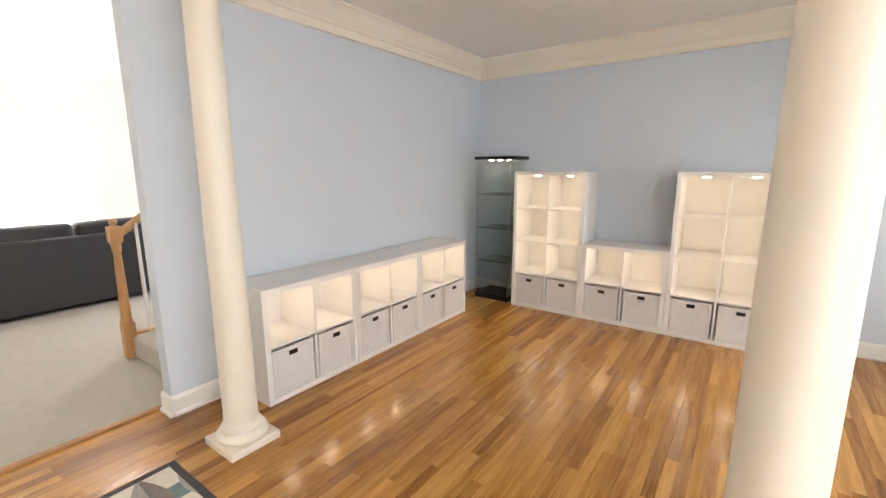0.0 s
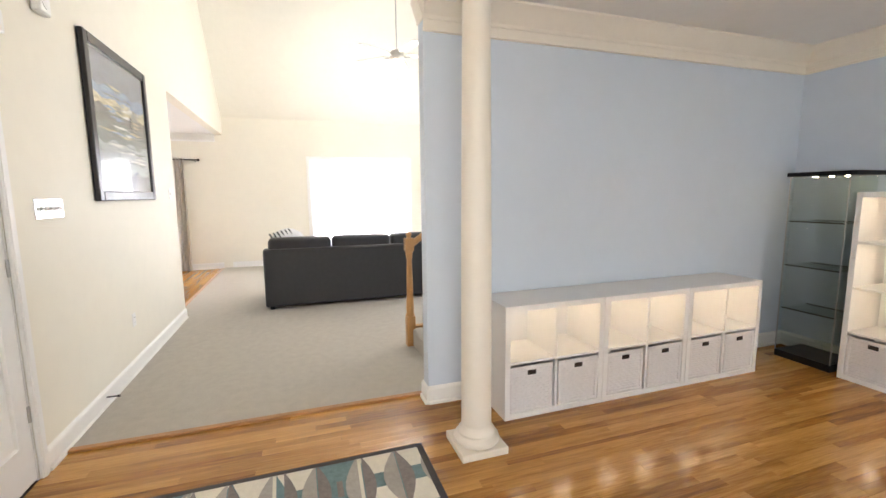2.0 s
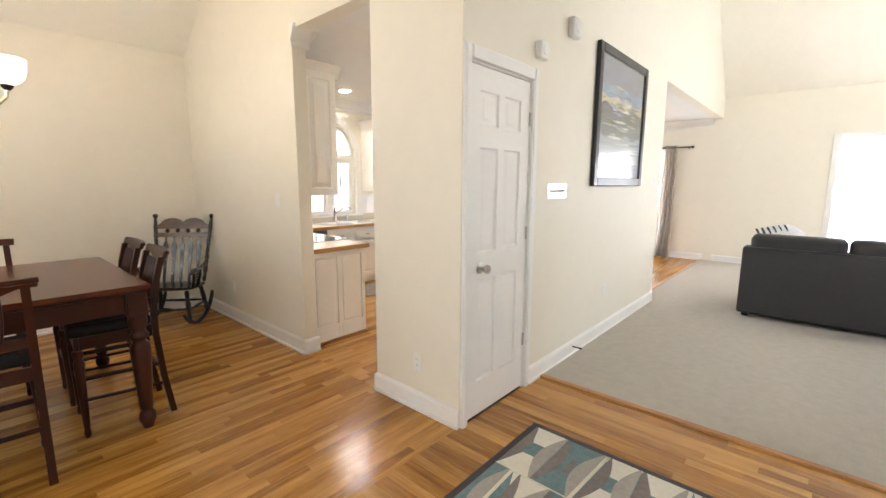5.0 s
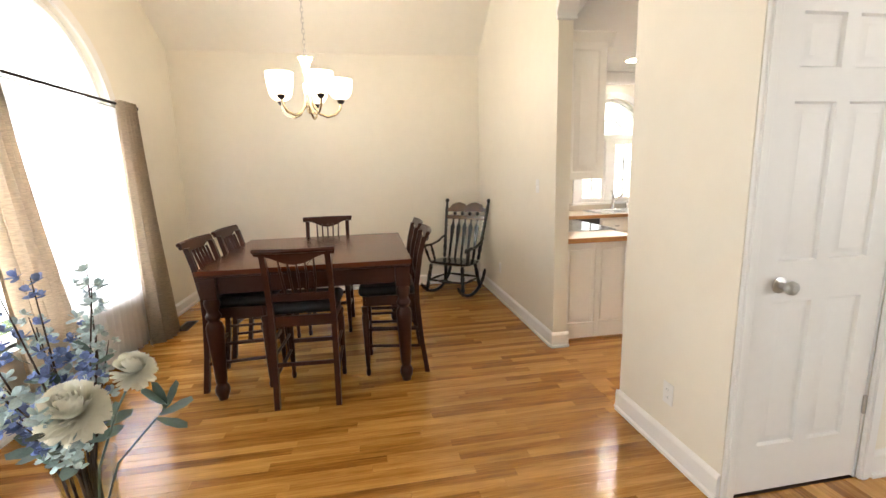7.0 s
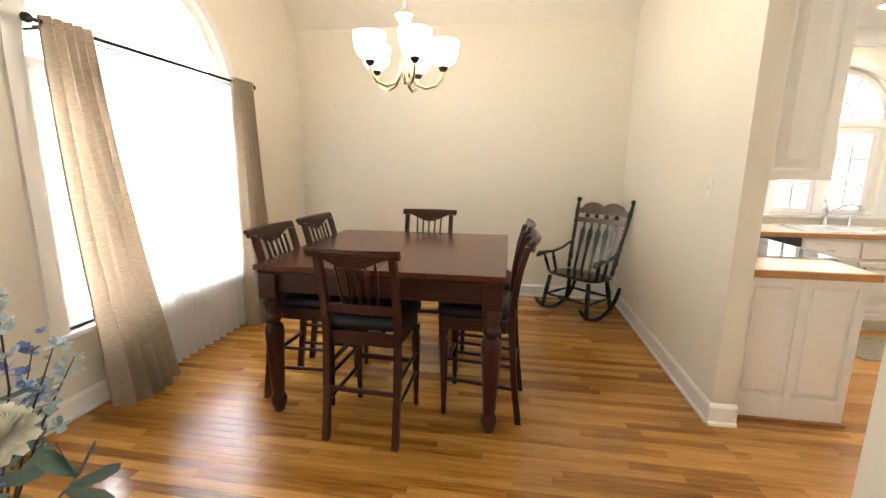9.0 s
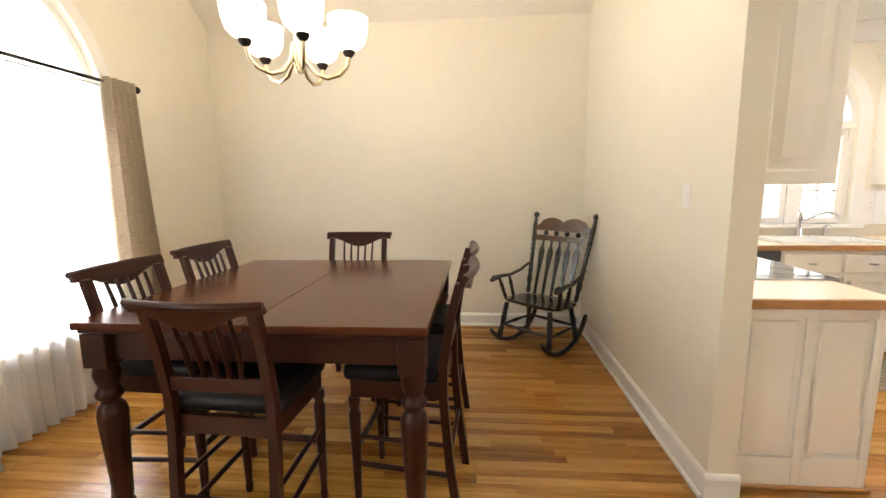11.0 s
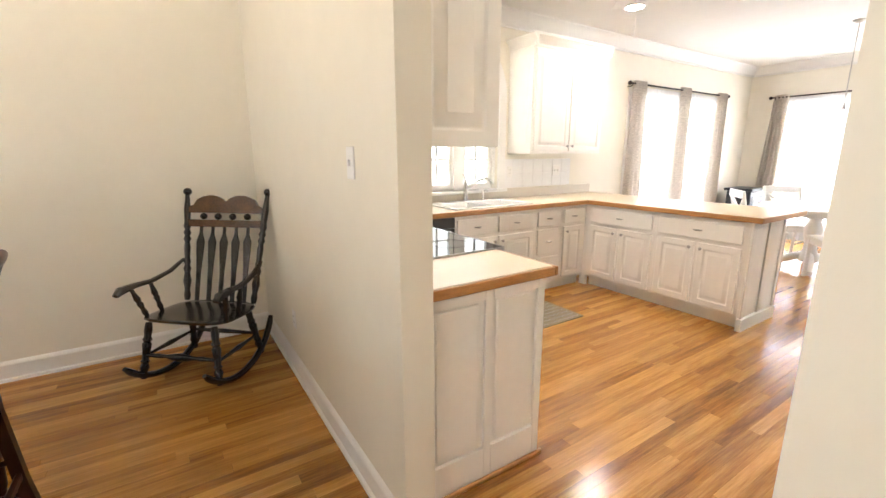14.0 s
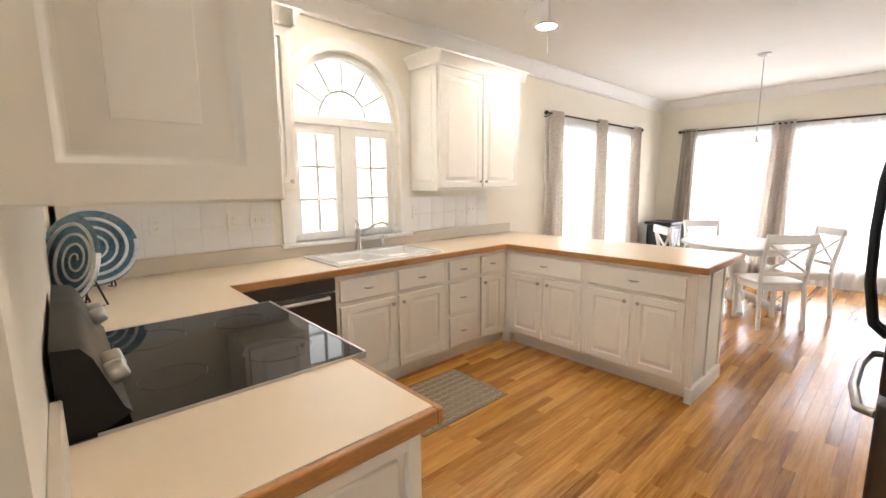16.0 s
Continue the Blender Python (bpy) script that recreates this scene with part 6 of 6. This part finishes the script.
wall_plate("white double switch in the tile splash", "switch", pose(-2.78, SY + 0.0085, 1.18), "switch", 2)
wall_plate("white wall outlet beside the window", "outlet", pose(-4.12, SY + 0.0085, 1.17), "outlet")
wall_plate("white light switch in the tile splash", "switch", pose(-4.82, SY + 0.0085, 1.17), "switch", 2)

# sink and tap
sink = thing("kitchen_sink", "white porcelain double sink set in the worktop", "sink", m=pose((sx0 + sx1) / 2, (sy0 + sy1) / 2, CT))
hw, hd = (sx1 - sx0) / 2, (sy1 - sy0) / 2
rim = bmesh.new()
for x0, x1, y0, y1 in ((-hw - 0.02, hw + 0.02, hd - 0.035, hd + 0.02), (-hw - 0.02, hw + 0.02, -hd - 0.02, -hd + 0.075), (-hw - 0.02, -hw + 0.035, -hd + 0.075, hd - 0.035), (hw - 0.035, hw + 0.02, -hd + 0.075, hd - 0.035), (-0.02, 0.02, -hd + 0.075, hd - 0.035)):
    box(rim, x0, x1, y0, y1, 0.0008, 0.014, 0.005, 2)
part("rim", rim, PORCELAIN, sink)
for x0, x1 in ((-hw + 0.03, -0.018), (0.018, hw - 0.03)):
    bo = bmesh.new()
    y0, y1 = -hd + 0.07, hd - 0.03
    box(bo, x0, x1, y0, y1, -0.19, -0.18)
    box(bo, x0, x0 + 0.012, y0, y1, -0.18, 0.006), box(bo, x1 - 0.012, x1, y0, y1, -0.18, 0.006), box(bo, x0 + 0.012, x1 - 0.012, y0, y0 + 0.012, -0.18, 0.006), box(bo, x0 + 0.012, x1 - 0.012, y1 - 0.012, y1, -0.18, 0.006)
    part("bowl", bo, PORCELAIN, sink)
tap = thing("kitchen_tap", "chrome kitchen tap with a curved spout behind the sink", "tap", m=pose(-3.48, SY + 0.10, CT + 0.014))
part("base_plate", box(bmesh.new(), -0.11, 0.11, -0.025, 0.025, 0, 0.008, 0.004), CHROME, tap)
part("body", lathe(bmesh.new(), [(0.026, 0.008), (0.022, 0.05), (0.020, 0.12), (0.024, 0.15), (0.020, 0.19), (0.012, 0.21)], n=18), CHROME, tap)
part("spout", tube(bmesh.new(), [(0, 0, 0.11), (-0.04, 0.05, 0.15), (-0.09, 0.11, 0.205), (-0.13, 0.16, 0.215), (-0.155, 0.19, 0.195), (-0.16, 0.197, 0.165)], [0.014, 0.013, 0.012, 0.012, 0.013, 0.013], 10), CHROME, tap)
part("lever", tube(bmesh.new(), [(0, 0, 0.205), (0.02, 0.01, 0.235), (0.05, 0.03, 0.255)], [0.008, 0.007, 0.006], 8), CHROME, tap)
soap = thing("soap_dispenser", "chrome soap pump beside the tap", "soap pump", m=pose(-3.70, SY + 0.10, CT + 0.014))
part("body", lathe(bmesh.new(), [(0.018, 0), (0.014, 0.02), (0.012, 0.07), (0.016, 0.085), (0.006, 0.10)], n=14), CHROME, soap)
part("nozzle", tube(bmesh.new(), [(0, 0, 0.09), (-0.01, 0.03, 0.098), (-0.012, 0.05, 0.088)], 0.006, 8), CHROME, soap)


def wall_cabinet(label, m, w, depth, z0, z1, doors, side_panel=False, knob_low=True):
    """Wall cabinet; its face at local y = 0, body behind, local x along the face."""
    c = thing("wall_cabinet", label, "cabinet", "white kitchen wall cabinets", m)
    part("body", box(bmesh.new(), 0, w, -depth, 0, z0, z1), CABINET, c)
    dwid = (w - 0.05 - 0.012 * (doors - 1)) / doors
    for k in range(doors):
        x = 0.025 + k * (dwid + 0.012)
        kx = dwid - 0.03 if k % 2 == 0 and doors > 1 else 0.03
        front("door", c, x, z0 + 0.025, dwid, z1 - z0 - 0.075, (kx, 0.05))
    crn = bmesh.new()
    prof = [(0, z1 + 0.07), (0.06, z1 + 0.07), (0.06, z1 + 0.058), (0.045, z1 + 0.045), (0.022, z1 + 0.012), (0.012, z1 - 0.012), (0.012, z1 - 0.03), (0, z1 - 0.03)]
    molding(crn, (-0.0, 0.0), (w, 0.0), prof, (0, 1))
    molding(crn, (0, -depth), (0, 0.06), prof, (-1, 0)), molding(crn, (w, -depth), (w, 0.06), prof, (1, 0))
    box(crn, 0.001, w - 0.001, -depth, -0.001, z1 + 0.0005, z1 + 0.068)
    part("crown", crn, CABINET, c)
    if side_panel:
        for x, s in ((0, -1), (w, 1)):
            p = bmesh.new()
            box(p, x, x + s * 0.008, -depth + 0.05, -0.05, z0 + 0.08, z1 - 0.10, 0.003, 1)
            part("side_panel", p, CABINET, c)
    return c


wall_cabinet("white two-door wall cabinet between window and curtains", pose(-5.14, SY + 0.335, 0), 1.05, 0.333, 1.355, 2.37, 2, True)
wall_cabinet("narrow white wall cabinet beside the kitchen window", pose(-2.93, SY + 0.335, 0), 0.40, 0.333, 1.355, 2.37, 1)
side_m = pose(-2.055, -3.215, 0, 0, 0, 90)
sidec = wall_cabinet("white wall cabinet with a raised end panel", side_m, 0.345, 0.318, 1.385, 2.42, 1)
ep = raised_panel(0.332, 1.04, 0.062, 0.058, 0.05)
bmesh.ops.transform(ep, matrix=side_m.inverted() @ pose(-2.068, -2.868, 1.378), verts=ep.verts)
part("end_panel", ep, CABINET, sidec, "cream raised end panel")
hood = thing("range_hood", "white hood under the cabinet over the stove", "hood")
part("body", box(bmesh.new(), -2.12, WALL_K - 0.002, -3.998, -3.238, 1.55, 1.68, 0.01), CABINET, hood)
part("cabinet_box", box(bmesh.new(), -2.10, WALL_K - 0.002, -3.998, -3.238, 1.681, 2.42, 0.004), CABINET, hood)

# stove
stove = thing("stove", "black glass-top electric stove with a control panel", "stove", m=pose(0, 0, 0))
part("body", box(bmesh.new(), -2.385, -1.74, -4, -3.223, 0.0, CT - 0.01, 0.003), SLATE, stove)
part("cooktop", box(bmesh.new(), -2.43, -1.80, -4.001, -3.222, CT - 0.008, CT + 0.008, 0.004), BLACK_GLASS, stove, "black glass cooktop")
bez = bmesh.new()
for x0, x1, y0, y1 in ((-2.437, -2.43, -4.001, -3.222), (-2.43, -1.80, -3.222, -3.2205), (-2.43, -1.80, -4.0025, -4.001)):
    box(bez, x0, x1, y0, y1, CT - 0.012, CT + 0.009)
part("bezel", bez, STEEL, stove)
for x, y, r in ((-2.25, -3.428, 0.10), (-2.25, -3.798, 0.085), (-1.97, -3.428, 0.08), (-1.97, -3.798, 0.10)):
    ring = bmesh.new()
    tube(ring, [(x + r * math.cos(2 * math.pi * i / 40), y + r * math.sin(2 * math.pi * i / 40), CT + 0.0079) for i in range(41)], 0.0012, 4)
    part("burner_ring", ring, SLATE, stove)
part("control_panel", prism(bmesh.new(), [(-1.80, CT), (-1.862, CT + 0.03), (-1.85, CT + 0.045), (-1.808, CT + 0.165), (-1.79, CT + 0.19), (-1.745, CT + 0.195), (-1.745, CT)], 0.765, Matrix.Translation((0, -3.996, 0))), BLACK, stove, "black control panel")
for y in (-3.928, -3.848, -3.378, -3.298):
    part("knob", lathe(bmesh.new(), [(0.024, 0), (0.026, 0.01), (0.022, 0.032), (0.018, 0.036)], n=18, m=pose(-1.832, y, CT + 0.10, 0, -71, 0)), STEEL, stove, "steel knob")
part("oven_door", box(bmesh.new(), -2.43, -2.386, -3.988, -3.238, 0.2, CT - 0.05, 0.006), SLATE, stove)
part("oven_handle", tube(bmesh.new(), [(-2.43, -3.948, 0.80), (-2.475, -3.948, 0.80), (-2.475, -3.278, 0.80), (-2.43, -3.278, 0.80)], 0.013, 8), STEEL, stove)


def swirl_plate(label, m, r):
    p = thing("swirl_plate", label, "plate", "plates on stands in the corner", m)
    part("dish", lathe(bmesh.new(), [(r * 0.35, 0.0), (r * 0.6, 0.006), (r, 0.03), (r + 0.003, 0.034), (r * 0.97, 0.036), (r * 0.6, 0.014), (r * 0.1, 0.010)], n=44), AQUA, p, "aqua glass dish")
    sp = bmesh.new()
    pts = []
    for i in range(150):
        a = i * 0.17
        q = r * (0.08 + 0.9 * i / 149)
        pts.append((q * math.cos(a), q * math.sin(a), 0.012 + 0.026 * max(0.0, (q / r - 0.5)) * 2 * 0.95))
    tube(sp, pts, [0.004 + 0.006 * i / 149 for i in range(150)], 6)
    part("swirl", sp, SILVER_GLAZE, p, "pale raised swirl")
    stand = bmesh.new()
    for s in (-1, 1):
        tube(stand, [(s * 0.06, -r - 0.005, 0.06), (s * 0.06, -r - 0.008, 0.0), (s * 0.06, -r + 0.02, -0.01), (s * 0.04, r * 0.3, -0.012)], 0.004, 6)
        tube(stand, [(s * 0.06, -r - 0.008, 0.03), (s * 0.06, -r - 0.008, -0.10)], 0.004, 6)
        tube(stand, [(s * 0.05, -r * 0.2, -0.012), (s * 0.06, -r - 0.008, -0.10)], 0.004, 6)
    part("stand", stand, BRONZE, p, "dark wire stand")
    return p


swirl_plate("aqua swirled glass plate on a dark wire stand", pose(-1.90, -4.87, CT + 0.205, 78, 0, 166), 0.185)
swirl_plate("aqua swirled glass plate on a dark wire stand", pose(-1.83, -4.50, CT + 0.205, 78, 0, 118), 0.185)

# mat, fridge, bin
mat_ = thing("kitchen_mat", "olive woven kitchen mat in front of the sink", "mat", m=pose(-3.905, -4.385, 0))
part("weave", box(bmesh.new(), 0, 0.73, 0, 0.53, 0.0008, 0.010, 0.003), MAT_CLOTH, mat_)
zig = bmesh.new()
for k in range(9):
    tube(zig, [(0.03 + 0.67 * i / 24, 0.035 + 0.057 * k + 0.016 * (i % 2), 0.0095) for i in range(25)], 0.0035, 5)
part("zigzag_rib", zig, RUG_GREY, mat_)
fr_ = thing("fridge", "slate steel fridge with a bottom freezer drawer and curved handles", "fridge", m=pose(-4.62, -1.42, 0))
part("body", box(bmesh.new(), 0, 0.91, -0.66, 0, 0.03, 1.76, 0.006), BLACK, fr_, "black cabinet side")
for x0, x1 in ((0, 0.452), (0.458, 0.91)):
    d = part("door", box(bmesh.new(), x0, x1, -0.745, -0.665, 0.70, 1.78, 0.018, 3), SLATE, fr_)
    hx = 0.42 if x0 == 0 else 0.49
    part("handle", tube(bmesh.new(), [(hx, -0.745, 0.80), (hx, -0.79, 0.84), (hx, -0.815, 1.0), (hx, -0.82, 1.2), (hx, -0.815, 1.4), (hx, -0.79, 1.58), (hx, -0.745, 1.62)], 0.016, 10), BLACK, d, "curved dark handle")
fz = part("freezer_drawer", box(bmesh.new(), 0, 0.91, -0.745, -0.665, 0.08, 0.685, 0.018, 3), SLATE, fr_)
part("handle", tube(bmesh.new(), [(0.08, -0.745, 0.61), (0.10, -0.79, 0.61), (0.3, -0.815, 0.61), (0.6, -0.815, 0.61), (0.81, -0.79, 0.61), (0.83, -0.745, 0.61)], 0.016, 10), STEEL, fz, "steel bar handle")
part("plinth", box(bmesh.new(), 0.02, 0.89, -0.70, -0.05, 0, 0.078), BLACK, fr_)
part("hinge_cap", box(bmesh.new(), 0.84, 0.905, -0.74, -0.62, 1.781, 1.80, 0.004), BLACK, fr_)
bin_ = thing("black_bin", "small black electric heater in the breakfast corner", "heater", m=pose(-8.75, -4.72, 0))
part("body", box(bmesh.new(), -0.24, 0.24, -0.17, 0.17, 0.03, 0.78, 0.02), BLACK, bin_)
part("top", box(bmesh.new(), -0.27, 0.27, -0.20, 0.20, 0.781, 0.82, 0.01), BLACK, bin_)
part("window", box(bmesh.new(), -0.17, 0.17, 0.17, 0.175, 0.45, 0.70), BLACK_GLASS, bin_)
for sx in (-1, 1):
    for sy in (-1, 1):
        part("foot", box(bmesh.new(), sx * 0.2 - 0.02, sx * 0.2 + 0.02, sy * 0.13 - 0.02, sy * 0.13 + 0.02, 0.0005, 0.0295), BLACK, bin_)

# breakfast table and chairs
TX, TY = -7.35, -3.40
bt = thing("round_table", "white round pedestal breakfast table", "table", m=pose(TX, TY, 0))
part("tabletop", lathe(bmesh.new(), [(0.56, 0.722), (0.575, 0.730), (0.575, 0.745), (0.565, 0.752)], n=48), WHITE_WOOD, bt)
part("apron", lathe(bmesh.new(), [(0.46, 0.66), (0.47, 0.665), (0.47, 0.7215)], n=40), WHITE_WOOD, bt)
part("pedestal", lathe(bmesh.new(), [(0.09, 0.10), (0.10, 0.16), (0.07, 0.22), (0.06, 0.30), (0.085, 0.42), (0.09, 0.50), (0.06, 0.58), (0.10, 0.659)], n=24), WHITE_WOOD, bt)
for k in range(4):
    m_ = pose(0, 0, 0, 0, 0, 90 * k + 20)
    part("foot", tube(bmesh.new(), [m_ @ Vector(p) for p in ((0.05, 0, 0.17), (0.15, 0, 0.14), (0.28, 0, 0.075), (0.38, 0, 0.045), (0.42, 0, 0.035))], [0.045, 0.045, 0.04, 0.036, 0.03], 10), WHITE_WOOD, bt)


def cross_chair(m):
    c = thing("cross_back_chair", "white painted chair with a crossed back", "chair", "chairs round the breakfast table", m)
    part("seat", box(bmesh.new(), -0.22, 0.22, 0.0, 0.43, 0.435, 0.465, 0.012, 2), WHITE_WOOD, c)
    ap = bmesh.new()
    box(ap, -0.19, 0.19, 0.02, 0.04, 0.375, 0.434), box(ap, -0.19, 0.19, 0.38, 0.40, 0.375, 0.434), box(ap, -0.195, -0.175, 0.041, 0.379, 0.375, 0.434), box(ap, 0.175, 0.195, 0.041, 0.379, 0.375, 0.434)
    part("seat_frame", ap, WHITE_WOOD, c)
    for s in (-1, 1):
        part("front_leg", box(bmesh.new(), s * 0.185 - 0.019, s * 0.185 + 0.019, 0.375, 0.413, 0, 0.434, 0.004), WHITE_WOOD, c)
        part("back_post", tube(bmesh.new(), [(s * 0.20, -0.03, 0), (s * 0.195, 0.01, 0.45), (s * 0.20, -0.03, 0.70), (s * 0.205, -0.075, 0.90)], 0.020, 8), WHITE_WOOD, c)
        part("cross_bar", tube(bmesh.new(), [(s * 0.185, -0.012, 0.56), (0, -0.032, 0.69), (-s * 0.185, -0.062, 0.83)], 0.013, 8), WHITE_WOOD, c)
    part("top_rail", box(bmesh.new(), -0.225, 0.225, -0.09, -0.060, 0.835, 0.925, 0.01, 2), WHITE_WOOD, c)
    part("lower_rail", box(bmesh.new(), -0.185, 0.185, -0.022, 0.004, 0.525, 0.565, 0.006, 2), WHITE_WOOD, c)
    return c


def seat_at(angle, dist):
    a = radians(angle)
    return pose(TX + dist * math.cos(a), TY + dist * math.sin(a), 0, 0, 0, angle + 90)


xch = cross_chair(seat_at(42, 0.74))
copies(xch, [seat_at(128, 0.80), seat_at(222, 0.80), seat_at(310, 0.75)])
pend = thing("pendant_lamp", "small pendant socket on a chain over the breakfast table", "pendant", m=pose(-7.3, -3.33, KC))
part("canopy", lathe(bmesh.new(), [(0.06, 0), (0.058, -0.012), (0.02, -0.03)], n=20), NICKEL, pend)
part("chain", tube(bmesh.new(), [(0, 0, -0.02), (0.004, 0, -0.4), (0, 0, -0.84)], 0.005, 6), NICKEL, pend)
part("socket", lathe(bmesh.new(), [(0.008, -0.82), (0.012, -0.84), (0.022, -0.88), (0.026, -0.89)], n=14), NICKEL, pend)
for x, y in ((-4.94, -4.34), (-3.3, -4.4), (-3.2, -2.6)):
    cl = thing("recessed_lamp", "lit recessed ceiling lamp with a white ring", "ceiling lamp", "recessed kitchen lamps", pose(x, y, KC))
    ring = bmesh.new()
    tube(ring, [(0.085 * math.cos(2 * math.pi * i / 28), 0.085 * math.sin(2 * math.pi * i / 28), -0.004) for i in range(29)], 0.012, 6)
    part("ring", ring, TRIM, cl)
    part("lens", lathe(bmesh.new(), [(0.075, -0.006), (0.075, -0.001)], n=24), CAN, cl)
ceiling_fan("white kitchen ceiling fan with pull chain", pose(-4.0, -3.66, KC), 5, 0.62, 0.13, WHITE_WOOD, WHITE_WOOD, False)

# curtains of the breakfast room
SM = pose(0, SY, 0)
curtain_rod("dark curtain rod over the side window", -8.45, -6.0, 2.20, SM)
for x, w in ((-6.18, 0.24), (-7.25, 0.22), (-8.28, 0.24)):
    curtain("curtain", "grey taupe satin curtain panel at the side window", pose(x, SY + 0.08, 0), w, w * 1.5, 0.0, 2.23, GREYCURT, 4, 0.035, "breakfast room curtains")
curtain("sheer_curtain", "white sheer curtain across the side window", pose(-7.2, SY + 0.035, 0), 2.1, 2.1, 0.0, 2.17, SHEER, 22, 0.012)
FM = pose(FARX, 0, 0, 0, 0, -90)
curtain_rod("dark curtain rod over the breakfast windows", 1.5, 4.75, 2.20, FM)
for y, w in ((-4.62, 0.20), (-3.45, 0.26), (-1.85, 0.24)):
    curtain("curtain", "grey taupe satin curtain panel at the breakfast window", pose(FARX + 0.08, y, 0, 0, 0, -90), w, w * 1.6, 0.08, 2.23, GREYCURT, 4, 0.035, "breakfast room curtains")
curtain("sheer_curtain", "white sheer curtain across the breakfast windows", pose(FARX + 0.035, -3.2, 0, 0, 0, -90), 2.75, 2.75, 0.0, 2.17, SHEER, 28, 0.012)
curtain("sheer_curtain", "white sheer swag curtain at the living room window", pose(FARX + 0.03, 1.66, 0, 0, 0, -90), 2.1, 2.1, 0.0, 2.12, SHEER, 20, 0.012)

# ---- floor boards ----
floor_x = tagged(new("floor"), "golden oak strip floor", "floor", "", "structure")
BWID = 0.0575
LENGTHS = (0.45, 0.7, 0.95, 1.2)


def board_mesh(length):
    bm = bmesh.new()
    box(bm, 0.0004, length - 0.0004, 0.0004, BWID - 0.0004, -0.012, 0)
    me = bpy.data.meshes.new("plank")
    bm.to_mesh(me)
    bm.free()
    me.materials.append(PLANK_ONE)
    return me


board_meshes = {q: board_mesh(q) for q in LENGTHS}
rb = random.Random(3)
singles = 0
rest = {"x": ([], []), "y": ([], [])}


def lay(x0, x1, y0, y1, along, single_zone):
    """Fills a rectangle with boards that run along x or y."""
    global singles
    u0, u1, v0, v1 = (x0, x1, y0, y1) if along == "x" else (y0, y1, x0, x1)
    v = v0
    while v < v1 - 0.004:
        wv = min(BWID, v1 - v)
        u = u0 - rb.uniform(0, 1.0)
        while u < u1:
            q = rb.choice(LENGTHS)
            a, b = max(u, u0), min(u + q, u1)
            if b - a > 0.01:
                cx, cy = ((a + b) / 2, v + wv / 2) if along == "x" else (v + wv / 2, (a + b) / 2)
                whole = a == u and b == u + q and wv == BWID
                if whole and singles < 300 and single_zone[0] < cx < single_zone[1] and single_zone[2] < cy < single_zone[3]:
                    o = new("plank", board_meshes[q])
                    o.parent = floor_x
                    o.matrix_world = pose(a, v, 0) if along == "x" else pose(v + BWID, a, 0, 0, 0, 90)
                    singles += 1
                else:
                    vs, fs = rest[along]
                    n = len(vs)
                    e = 0.0004
                    for z in (-0.012, 0.0):
                        for uu, vv in ((a + e, v + e), (b - e, v + e), (b - e, v + wv - e), (a + e, v + wv - e)):
                            vs.append((uu, vv, z) if along == "x" else (vv, uu, z))
                    fs += [(n + 4, n + 5, n + 6, n + 7), (n, n + 1, n + 5, n + 4), (n + 1, n + 2, n + 6, n + 5), (n + 2, n + 3, n + 7, n + 6), (n + 3, n, n + 4, n + 7)]
            u += q
        v += BWID


SPLIT = -1.04
lay(DX0, DX1, SPLIT, 4.77, "y", (-1.6, 0.6, -1.1, 1.2))
lay(CARPETX + 0.04, DX0, DOORY, 4.77, "y", (-2.5, -1.5, -1.1, 1.2))
lay(DX0, DX1, DY0, SPLIT, "x", (-1.7, 0.5, -2.4, -1.0))
lay(FARX, DX0, SY, DOORY - 0.14, "x", (-3.6, -1.6, -3.4, -1.9))
for along, mt in (("x", PLANK_X), ("y", PLANK_Y)):
    vs, fs = rest[along]
    me = bpy.data.meshes.new("floor_boards")
    me.from_pydata(vs, [], fs)
    me.materials.append(mt)
    o = new("floor_boards", me)
    o.parent = floor_x
    tagged(o, "golden oak floor strips", kind="stuff")
